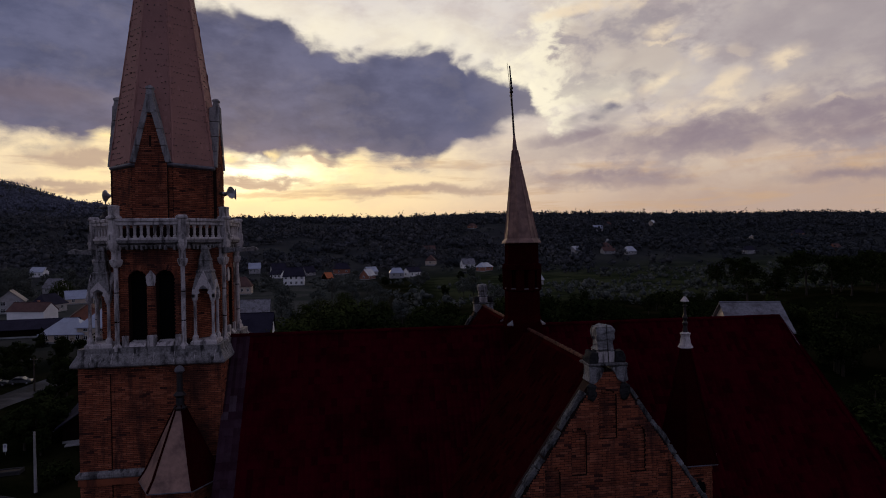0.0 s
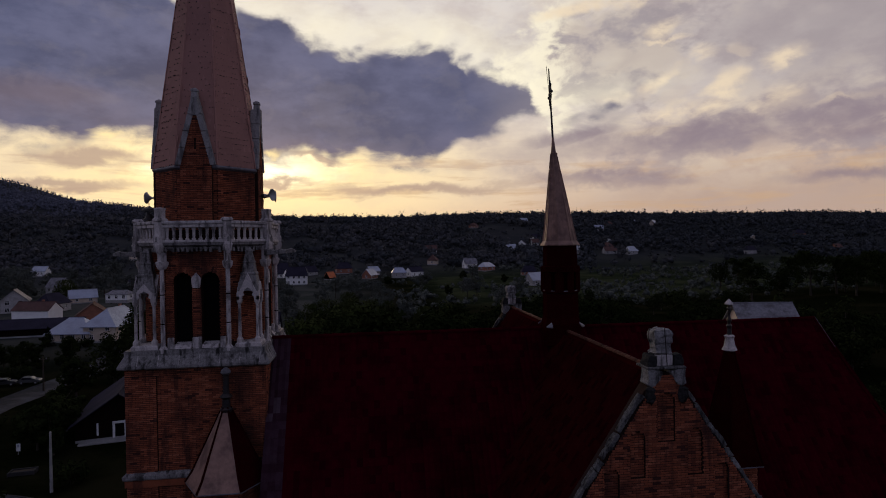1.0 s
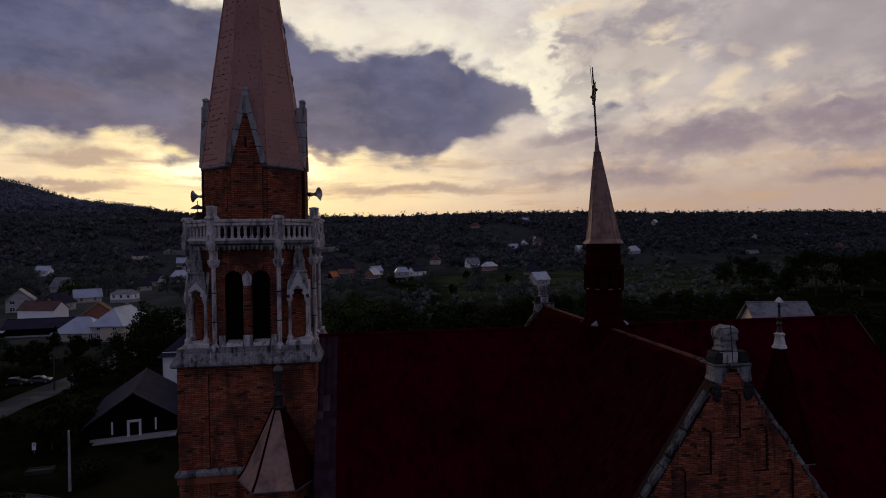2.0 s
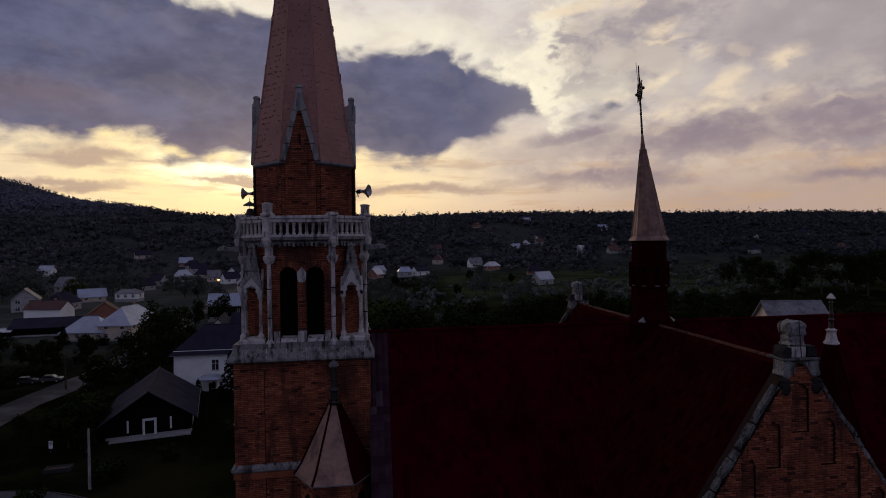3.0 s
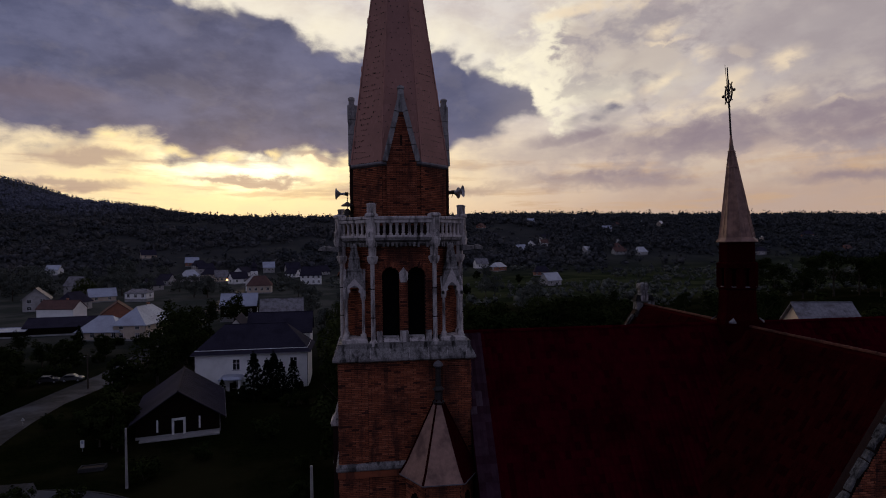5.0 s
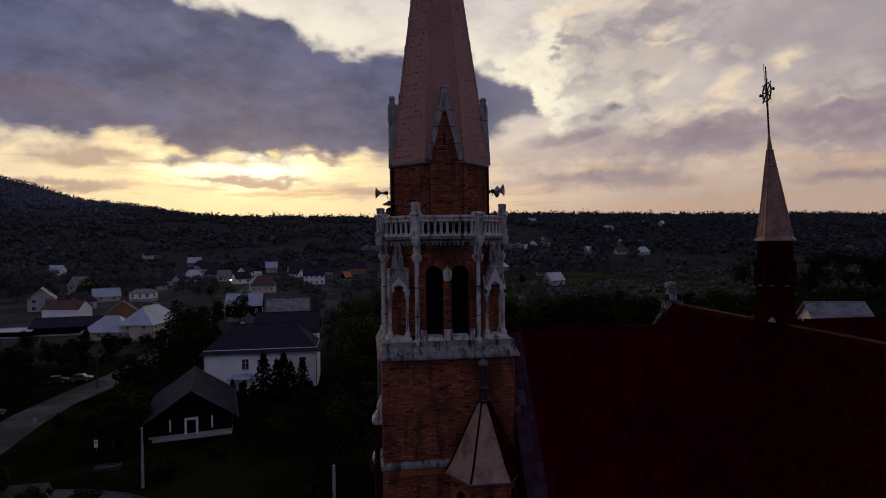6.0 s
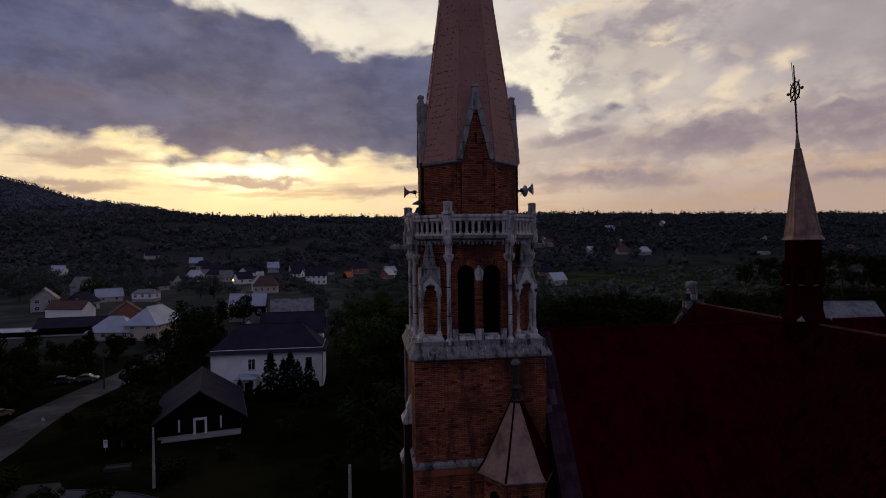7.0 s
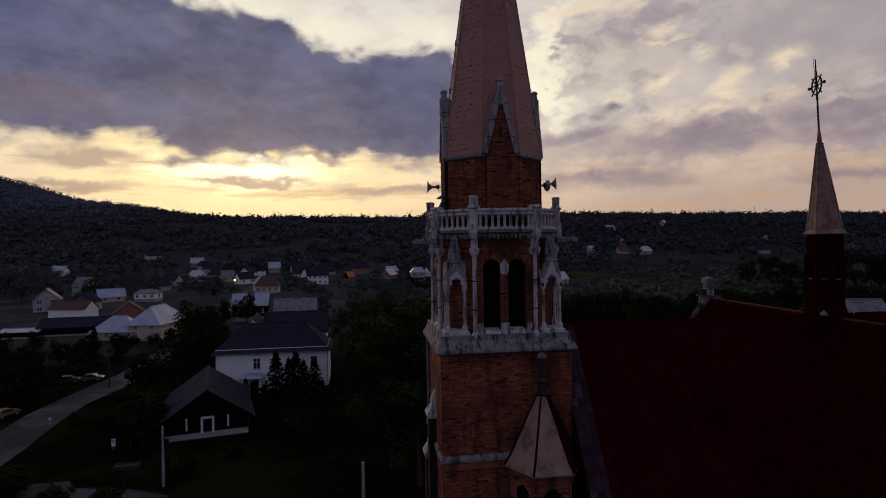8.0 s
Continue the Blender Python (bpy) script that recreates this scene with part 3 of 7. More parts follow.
def tiles(parent, m, width, height, inside, single=None, w=0.25, h=0.34, seed=1, mat=None, name="tile", limit=290, lift=0.028, stagger=False, arch=0.04):
    """Roof tiles on a slope: m puts along, up the slope and outward into the world. Each tile is a tilted, slightly arched plate."""
    rnd = random.Random(seed)
    mat = mat or M_TILE
    verts, faces, loose = [], [], []

    def shape(a, v, wob):
        e = lift + wob
        return [(a, v, e - 0.01), (a + w * 0.5, v - 0.012, e + arch - 0.012), (a + w, v, e - 0.01), (a + w, v + h * 1.08, 0.004), (a + w * 0.5, v + h * 1.08, arch * 0.9), (a, v + h * 1.08, 0.004),
                (a, v, -0.004), (a + w * 0.5, v, -0.004), (a + w, v, -0.004)]
    fs = [(0, 1, 4, 5), (1, 2, 3, 4), (6, 7, 1, 0), (7, 8, 2, 1)]
    rows = int(height / h)
    for r in range(rows):
        v = r * h
        u = -w * (0.5 if stagger and r % 2 else 0)
        while u < width:
            if inside(u + w / 2, v + h / 2):
                wob = rnd.uniform(-0.006, 0.010)
                if single and len(loose) < limit and single(u, v):
                    loose.append((u, v, wob))
                else:
                    i = len(verts)
                    verts += [m @ Vector(p) for p in shape(u, v, wob)]
                    faces += [tuple(i + j for j in f) for f in fs]
            u += w
    raw(name + "_field", verts, faces, mat, parent, "", "stuff")
    if loose:
        me = bpy.data.meshes.new(name)
        me.from_pydata(shape(0, 0, 0), [], fs)
        me.materials.append(mat)
        for u, v, wob in loose:
            ob = new(name, me)
            ob.parent = parent
            ob.matrix_basis = m @ Matrix.Translation((u, v, wob))


def slope_frame(p, q, top):
    """Pose of a roof slope: x from p to q along the eave, y up the slope towards top, z outward."""
    p, q, top = Vector(p), Vector(q), Vector(top)
    x = (q - p).normalized()
    y = top - p
    y = (y - x * y.dot(x)).normalized()
    z = x.cross(y)
    return Matrix(((x.x, y.x, z.x, p.x), (x.y, y.y, z.y, p.y), (x.z, y.z, z.z, p.z), (0, 0, 0, 1)))


# ---- the church: tower ----
TX, TY, GZ = -8.89, 27.75, 1.8      # middle of the tower, level of the ground


def arch_in(u, v, c, half, sill, spring):
    """Inside an opening with a round head."""
    if abs(u - c) > half or v < sill:
        return False
    return v < spring or (u - c) ** 2 + (v - spring) ** 2 < half * half


def arch_outline(c, half, sill, spring, n=8):
    return [(c - half, sill), (c + half, sill)] + [(c + half * math.cos(math.pi * i / n), spring + half * math.sin(math.pi * i / n)) for i in range(n + 1)]


tower = thing("bell_tower", "tall red brick bell tower with pale stone belfry and shingled spire", "bell tower", pose(TX, TY, GZ))


def world_child(ob):
    """Keeps a child where it was built, in world metres."""
    up = ob.parent
    while up.parent:
        up = up.parent
    if ob.parent == up:
        ob.matrix_parent_inverse = up.matrix_basis.inverted()
    return ob


def tpart(name, bm, mat, parent=None, label="", smooth=False):
    return world_child(part(name, bm, mat, parent or tower, label, smooth))


def world_part(name, bm, mat, parent, label="", smooth=False):
    """A piece built in world metres under a part."""
    return part(name, bm, mat, parent, label, smooth)


# shaft: core with corner pilasters standing proud of sunk panels
A = 2.70
shaft = tpart("shaft", boxed(TX - A, TX + A, TY - A, TY + A, GZ - 1, 25.45), M_MORTAR)
pilaster = []
for sx in (-1, 1):
    for sy in (-1, 1):
        x0, x1 = sorted((TX + sx * (A + 0.07), TX + sx * (A - 1.15)))
        y0, y1 = sorted((TY + sy * (A + 0.07), TY + sy * (A - 1.15)))
        pilaster.append(tpart("pilaster", boxed(x0, x1, y0, y1, GZ - 1, 24.95), M_MORTAR))
top_band = tpart("top_band", boxed(TX - A - 0.07, TX + A + 0.07, TY - A - 0.07, TY + A + 0.07, 24.95, 25.36), M_MORTAR)
string = bmesh.new()
rings(string, [[(TX - s, TY - s, z), (TX + s, TY - s, z), (TX + s, TY + s, z), (TX - s, TY + s, z)] for s, z in ((2.78, 20.72), (2.86, 20.74), (2.90, 20.80), (2.90, 20.92), (2.78, 21.04))])
tpart("string_course", string, M_STONE_DARK, label="sooty stone string course with a sloping top")
frieze = bmesh.new()
rings(frieze, [[(TX - s, TY - s, z), (TX + s, TY - s, z), (TX + s, TY + s, z), (TX - s, TY + s, z)] for s, z in ((2.775, 20.44), (2.83, 20.46), (2.83, 20.72), (2.775, 20.73))])
tpart("frieze", frieze, M_BRICK, label="plain brick frieze below the string course")

# sloping stone weathering between the square shaft and the eight-sided belfry
Z0, Z1 = 25.33, 25.98
wt = bmesh.new()
sq = [(-2.98, -2.98), (0, -2.98), (2.98, -2.98), (2.98, 0), (2.98, 2.98), (0, 2.98), (-2.98, 2.98), (-2.98, 0)]
sq_rings = ((0.97, Z0 - 0.1), (1.0, Z0 - 0.04), (1.0, Z0 + 0.05), (0.93, Z1 - 0.2), (0.93, Z1))
rings(wt, [[(TX + x * f, TY + y * f, z) for x, y in sq] for f, z in sq_rings])
weathering = tpart("stone_weathering", wt, M_STONE_DARK, label="sloping pale stone weathering with joints")
# joints between its slabs, as thin raised seams
for i in range(-3, 4):
    for turn in range(4):
        m = Matrix.Translation((TX, TY, 0)) @ pose(0, 0, 0, 0, 0, 90 * turn)
        a, b = m @ Vector((i * 0.8 + 0.17, -2.985, Z0 + 0.055)), m @ Vector((i * 0.8 + 0.17, -2.785, Z1 - 0.195))
        world_part("slab_joint", rod(bmesh.new(), a, b, 0.012, 4), M_STONE, weathering)

# belfry body
BA, BH = 2.45, 1.22
# solid core; the darkness behind the belfry openings is its colour
belfry = tpart("belfry", rings(bmesh.new(), [octa(BA - 0.35, BH - 0.1, z, TX, TY) for z in (Z1 - 0.3, 30.3)]), M_DARK, label="solid core behind the brick faces, coloured black for the shaded inside")


def belfry_face(turn):
    """One wide face with its two round-headed openings, mullion and sills."""
    base = Matrix.Translation((TX, TY, 0)) @ pose(0, 0, 0, 0, 0, turn)
    m = base @ Matrix.Translation((-BH, -BA, 0))
    wide = 2 * BH
    cs, half, sill, spring = (BH - 0.545, BH + 0.545), 0.36, 26.16, 28.76
    wall = bmesh.new()
    # piers, mullion and the head, with real openings through them
    def block(u0, u1, v0, v1):
        box(wall, u0, u1, 0.0, 0.36, v0, v1)
    block(0, cs[0] - half, Z1, spring)
    block(cs[0] + half, cs[1] - half, Z1, spring)
    block(cs[1] + half, wide, Z1, spring)
    for c in cs:
        block(c - half, c + half, Z1, sill)
    n = 10
    for c in cs:
        for i in range(n):
            a0, a1 = math.pi * i / n, math.pi * (i + 1) / n
            p = [(c + half * math.cos(a1), spring + half * math.sin(a1)), (c + half * math.cos(a0), spring + half * math.sin(a0)),
                 (c + half * math.cos(a0), 29.12), (c + half * math.cos(a1), 29.12)]
            slab(wall, [(x, 0, z) for x, z in p], (0, 0.36, 0))
    block(0, cs[0] - half, spring, 29.12)
    block(cs[0] + half, cs[1] - half, spring, 29.12)
    block(cs[1] + half, wide, spring, 29.12)
    block(0, wide, 29.12, 30.3)
    bmesh.ops.transform(wall, matrix=m, verts=wall.verts)
    ob = tpart("belfry_wall", wall, M_MORTAR)

    def ok(u, v):
        return not any(arch_in(u, v, c, half + 0.01, sill, spring) for c in cs)
    courses(ob, m, wide, Z1 + 0.25, 30.2, ok, seed=10 + turn)
    # arch rings of bricks set on edge
    ringb = bmesh.new()
    for c in cs:
        for i in range(13):
            a = math.pi * (i + 0.5) / 13
            mm = m @ Matrix.Translation((c, -0.02, spring)) @ Matrix.Rotation(-(a - math.pi / 2), 4, "Y")
            box(ringb, -0.036, 0.036, -0.012, 0.05, half + 0.01, half + 0.24, 0.006, mm)
    world_part("arch_bricks", ringb, M_BRICK, ob)
    # pentagonal capstone and sill blocks
    cap = bmesh.new()
    slab(cap, [(BH - 0.13, -0.09, 28.48), (BH + 0.13, -0.09, 28.48), (BH + 0.17, -0.09, 28.62), (BH + 0.19, -0.09, 28.88), (BH, -0.09, 29.12), (BH - 0.19, -0.09, 28.88), (BH - 0.17, -0.09, 28.62)], (0, 0.3, 0))
    bmesh.ops.transform(cap, matrix=m, verts=cap.verts)
    tpart("capstone", cap, M_STONE)
    for u0, u1, z in ((0.06, 0.30, 26.44), (BH - 0.18, BH + 0.18, 26.44), (wide - 0.30, wide - 0.06, 26.44)):
        tpart("sill_block", boxed(u0, u1, -0.12, 0.2, Z1 - 0.05, z, 0.02, m), M_STONE)
    for c in cs:
        s = bmesh.new()
        slab(s, [(c - half + 0.03, -0.22, Z1 + 0.02), (c - half + 0.03, 0.30, Z1 + 0.02), (c - half + 0.03, 0.30, sill + 0.05), (c - half + 0.03, -0.10, Z1 + 0.16)], (2 * half - 0.06, 0, 0))
        bmesh.ops.transform(s, matrix=m, verts=s.verts)
        tpart("window_sill", s, M_STONE)


def belfry_corner(turn):
    """One narrow face: brick behind a stone tabernacle with a pinnacle."""
    c = [Vector((BH, -BA, 0)), Vector((BA, -BH, 0))]
    rot = Matrix.Translation((TX, TY, 0)) @ pose(0, 0, 0, 0, 0, turn)
    m = rot @ face_frame(c[0], c[1])
    wide = (c[1] - c[0]).length
    w = boxed(0, wide, 0.0, 0.36, Z1, 30.3)
    bmesh.ops.transform(w, matrix=m, verts=w.verts)
    ob = tpart("belfry_wall", w, M_MORTAR)
    courses(ob, m, wide, Z1 + 0.2, 30.2, seed=30 + turn)
    tabernacle(rot @ Matrix.Translation((2.06, -2.06, 0)))


def tabernacle(m):
    """A stone aedicule square to the tower: plinth, four shafts, four trefoil gables and a pinnacle."""
    q = 0.40

    def put(name, bm, mat, parent=None, label=""):
        bmesh.ops.transform(bm, matrix=m, verts=bm.verts)
        return world_part(name, bm, mat, parent, label) if parent else tpart(name, bm, mat, label=label)
    sq4 = ((-1, -1), (1, -1), (1, 1), (-1, 1))
    ob = put("tabernacle", rings(bmesh.new(), [[(a * sx, a * sy, z) for sx, sy in sq4] for a, z in ((0.58, 25.55), (0.58, 25.92), (0.53, 25.98), (0.53, 26.10), (0.46, 26.16))]), M_STONE, None, "weathered stone tabernacle with trefoil gables and pinnacle")
    for sx, sy in sq4:
        put("shaft_column", lathe([(0.13, 26.12), (0.13, 26.30), (0.10, 26.34), (0.066, 26.40), (0.064, 27.05), (0.052, 27.06), (0.052, 27.10), (0.064, 27.11), (0.062, 27.74), (0.11, 27.84), (0.125, 27.94)], 10, sx * (q - 0.04), sy * (q - 0.04)), M_STONE, ob)
    tre = [(0.25, 27.93), (0.25, 28.06), (0.16, 28.12), (0.21, 28.24), (0.12, 28.36), (0.0, 28.46)]
    outer = [(q + 0.06, 27.93), (q + 0.06, 28.08), (0.34, 28.30), (0.225, 28.55), (0.11, 28.80), (0.0, 29.05)]
    ring = [(-x, z) for x, z in outer] + [(x, z) for x, z in outer[-2::-1]] + [(x, z) for x, z in tre] + [(-x, z) for x, z in tre[-2::-1]]
    for i in range(4):
        g = slab(bmesh.new(), [(x, -q - 0.06 - 0.003 * (i % 2), z if i % 2 == 0 or z < 28.3 else 28.3 + (z - 28.3) * 0.5) for x, z in ring], (0, 0.12, 0))
        bmesh.ops.transform(g, matrix=pose(0, 0, 0, 0, 0, 90 * i), verts=g.verts)
        put("trefoil_gable", g, M_STONE, ob)
    put("pinnacle", rings(bmesh.new(), [[(a * sx, a * sy, z) for sx, sy in sq4] for a, z in ((0.43, 28.30), (0.40, 28.50), (0.30, 28.96), (0.32, 28.99), (0.32, 29.05), (0.26, 29.10), (0.215, 29.46), (0.235, 29.49), (0.225, 29.54), (0.20, 29.56), (0.125, 29.92), (0.145, 29.95), (0.13, 30.02), (0.03, 30.12))]), M_STONE_DARK, ob, "soot-grey stone pinnacle")
    return ob


for turn in (0, 90, 180, 270):
    belfry_face(turn)
for turn in (0, 90, 180, 270):
    belfry_corner(turn)

# engaged columns at the eight corners, with bases and capitals
CA, CH = 2.62, 1.30
for x, y, _ in octa(CA, CH, 0, TX, TY):
    prof = [(0.17, 25.85), (0.17, 26.0), (0.13, 26.06), (0.092, 26.12), (0.092, 27.0), (0.078, 27.01), (0.078, 27.05), (0.092, 27.06), (0.090, 28.2), (0.077, 28.21), (0.077, 28.25), (0.090, 28.26), (0.088, 29.25), (0.13, 29.30)]
    col = tpart("engaged_column", lathe(prof, 10, x, y), M_STONE)
    # near-black ring laid in each notch between the drums
    for jz in (27.01, 28.21):
        world_part("lead_joint", lathe([(0.088, jz), (0.088, jz + 0.04)], 10, x, y), M_DARK, col, "dark joint between column drums")
    ang = math.atan2(y - TY, x - TX)
    mm = Matrix.Translation((x, y, 0)) @ Matrix.Rotation(ang + math.pi / 2, 4, "Z")
    capb = bmesh.new()
    rings(capb, [[(mm @ Vector((sx * a, sy * a + 0.02, z))) for sx, sy in ((-1, -1), (1, -1), (1, 1), (-1, 1))] for a, z in ((0.11, 29.28), (0.155, 29.40), (0.175, 29.50), (0.175, 29.58), (0.12, 29.61), (0.12, 29.98), (0.16, 30.05), (0.16, 30.3))])
    world_part("capital", capb, M_STONE, col)

# corbelled cornice and the balustrade
cor = rings(bmesh.new(), [octa(a, h, z, TX, TY) for a, h, z in ((2.46, 1.22, 30.02), (2.60, 1.28, 30.10), (2.62, 1.28, 30.18), (2.78, 1.34, 30.26), (2.80, 1.35, 30.42))])
cornice = tpart("cornice", cor, M_STONE_DARK, label="soot-stained stone cornice")
RA, RH = 2.68, 1.31
# broken row of dentils under the cornice
rnd = random.Random(41)
cc = [Vector((x, y, 0)) for x, y, _ in octa(2.58, 1.27, 0, TX, TY)]
for i in range(8):
    p, q = cc[i], cc[(i + 1) % 8]
    m = face_frame(p, q)
    n = int((q - p).length / 0.17)
    for j in range(n):
        if rnd.random() < 0.82:
            u = 0.08 + ((q - p).length - 0.16) * j / (n - 1)
            world_part("dentil", boxed(u - 0.05, u + 0.05, -0.10 - rnd.uniform(0, 0.05), 0.06, 29.98 + rnd.uniform(-0.03, 0.03), 30.16, 0.012, m), M_STONE_DARK, cornice)
corners = [Vector((x, y, 0)) for x, y, _ in octa(RA, RH, 0, TX, TY)]
bal_prof = [(0.085, 30.46), (0.085, 30.53), (0.05, 30.57), (0.062, 30.68), (0.058, 30.80), (0.065, 30.88), (0.085, 30.94), (0.085, 31.0)]
bal_me = mesh_of(lathe([(r, z - 30.46) for r, z in bal_prof], 8), "baluster", M_STONE)
for i in range(8):
    p, q = corners[i], corners[(i + 1) % 8]
    m = face_frame(p, q)
    L = (q - p).length
    rail = bmesh.new()
    box(rail, 0, L, -0.13, 0.13, 30.98, 31.12, 0.02, m)
    box(rail, 0, L, -0.17, 0.17, 31.12, 31.26, 0.03, m)
    rail_ob = tpart("balustrade", rail, M_STONE, label="weathered stone balustrade with turned balusters")
    world_part("plinth_rail", boxed(0, L, -0.14, 0.14, 30.36, 30.47, 0.02, m), M_STONE, rail_ob)
    n = 9 if L > 2.2 else 6
    for j in range(n):
        ob = new("baluster", bal_me)
        ob.parent = rail_ob
        ob.matrix_basis = m @ Matrix.Translation((0.27 + (L - 0.54) * j / (n - 1), 0, 30.46))
for i, c in enumerate(corners):
    ang = math.atan2(c.y - TY, c.x - TX) + math.pi / 2
    mm = Matrix.Translation((c.x, c.y, 0)) @ Matrix.Rotation(ang, 4, "Z")
    tall = i in (0, 2, 4, 6)
    top = 31.78 if tall else 31.36
    lv = [(0.155, 30.15), (0.155, 31.22), (0.21, 31.27), (0.21, 31.33)] + ([(0.145, 31.40), (0.145, top - 0.07), (0.16, top - 0.05), (0.16, top), (0.08, top + 0.03)] if tall else [(0.17, 31.38), (0.15, 31.40)])
    post = rings(bmesh.new(), [[mm @ Vector((sx * a, sy * a, z)) for sx, sy in ((-1, -1), (1, -1), (1, 1), (-1, 1))] for a, z in lv])
    pob = tpart("balustrade_post", post, M_STONE)
    # moulded bracket; a darker solid stub paints the shaded hollow below the post
    br = rings(bmesh.new(), [[mm @ Vector((sx * a, sy * a - 0.08, z)) for sx, sy in ((-1, -1), (1, -1), (1, 1), (-1, 1))] for a, z in ((0.06, 29.92), (0.13, 30.08), (0.16, 30.28), (0.14, 30.33), (0.14, 30.62), (0.07, 30.74))])
    world_part("bracket", br, M_STONE, pob)
    nic = lathe([(0.06, 30.40), (0.06, 30.56), (0.02, 30.64)], 6, 0, -0.19)
    bmesh.ops.transform(nic, matrix=mm, verts=nic.verts)
    world_part("niche", nic, M_STONE_DARK, pob)

# gargoyles
for sx, sy in ((-1, -0.46), (1, -0.46), (-1, 0.46), (1, 0.46)):
    g = bmesh.new()
    d = Vector((sx, sy * 0.9, 0)).normalized()
    p = Vector((TX + sx * 2.62, TY + sy * 2.85, 29.92))
    s = d.cross(Vector((0, 0, 1)))
    lv = []
    for t, w, h, dz in ((0, 0.13, 0.16, 0), (0.25, 0.10, 0.13, 0.0), (0.45, 0.08, 0.09, -0.02), (0.62, 0.08, 0.09, 0.0), (0.78, 0.12, 0.12, 0.03), (1.02, 0.05, 0.05, -0.02)):
        c = p + d * t + Vector((0, 0, dz))
        lv.append([c + s * a * w + Vector((0, 0, b * h)) for a, b in ((-1, -1), (1, -1), (1, 0.7), (0, 1), (-1, 0.7))])
    rings(g, lv)
    tpart("gargoyle", g, M_STONE_DARK, label="dark stone gargoyle spout")

# drum under the spire
DA, DH = 2.07, 0.82
drum = tpart("drum", rings(bmesh.new(), [octa(DA, DH, z, TX, TY) for z in (30.3, 33.6)]), M_MORTAR)
dc = [Vector((x, y, 0)) for x, y, _ in octa(DA, DH, 0, TX, TY)]
for i in (0, 1, 2, 5, 6, 7, 3, 4):
    p, q = dc[i], dc[(i + 1) % 8]
    courses(drum, face_frame(p, q), (q - p).length, 30.9, 33.5, seed=50 + i)
eave = tpart("spire_eave", rings(bmesh.new(), [octa(a, h, z, TX, TY) for a, h, z in ((2.08, 0.82, 33.44), (2.19, 0.86, 33.50), (2.21, 0.87, 33.56), (2.15, 0.85, 33.64))]), M_LEAD, label="lead-covered spire eave")

# spire: eight shingled faces
SB, SZ, TOPZ = 2.16, 33.62, 49.8
spire = tpart("spire", rings(bmesh.new(), [octa(SB * (1 - (z - SZ) / (TOPZ - SZ)) + 0.01, 0.395 * SB * (1 - (z - SZ) / (TOPZ - SZ)) + 0.004, z, TX, TY) for z in (SZ, 36, 39, 42, 45, 48, TOPZ - 0.1)]), M_SHINGLE, label="spire covered in weathered pinkish shingles")
sc = [Vector(p) for p in octa(SB, 0.395 * SB, SZ, TX, TY)]
apex = Vector((TX, TY, TOPZ))
hooks_v, hooks_f = [], []
rnd = random.Random(5)
for i in range(8):
    p, q = sc[i], sc[(i + 1) % 8]
    m = slope_frame(p, q, apex)
    L = (q - p).length
    H = (m.inverted() @ apex).y
    ax = (m.inverted() @ apex).x

    def inside(u, v, L=L, H=H, ax=ax):
        f = v / H
        return ax * f + 0.02 < u < L + (ax - L) * f - 0.02
    tiles(spire, m, L, H * 0.97, inside, (lambda u, v: v < 2.6) if i == 0 else None, 0.27, 0.25, 70 + i, M_SHINGLE, "shingle", 120, 0.008, True, 0.010)
    for r in range(int(H / 0.25)):
        for c in range(int(L / 0.135) + 1):
            u, v = c * 0.135 + (0.07 if r % 2 else 0) + rnd.uniform(-0.02, 0.02), r * 0.25 + rnd.uniform(-0.03, 0.03)
            if inside(u, v) and rnd.random() < (0.85 if i in (1, 2) else 0.5) * (0.4 + 1.2 * noise.noise(Vector((u * 0.7 + i * 3, v * 0.5, 1.0))) ** 2 + 0.25):
                j = len(hooks_v)
                s = rnd.uniform(0.011, 0.024)
                e = rnd.uniform(-0.5, 1.6)
                for a, b, h in ((-s, 0, 0.01), (s, s * e, 0.01), (s, s * e, 0.05), (-s, 0, 0.05), (-s, 0.02, 0.01), (s, s * e + 0.02, 0.01), (s, s * e + 0.02, 0.05), (-s, 0.02, 0.05)):
                    hooks_v.append(m @ Vector((u + a, v + b, h)))
                hooks_f += [(j, j + 1, j + 2, j + 3), (j + 4, j + 5, j + 6, j + 7), (j + 2, j + 3, j + 7, j + 6)]
    # hip strip between two faces
    hip = rod(bmesh.new(), p + Vector((0, 0, 0.02)), apex, 0.045, 5, 0.03)
    world_part("hip_strip", hip, M_SHINGLE, spire)
raw("snow_guard", hooks_v, hooks_f, M_IRON, spire, "small dark snow hooks", "stuff")

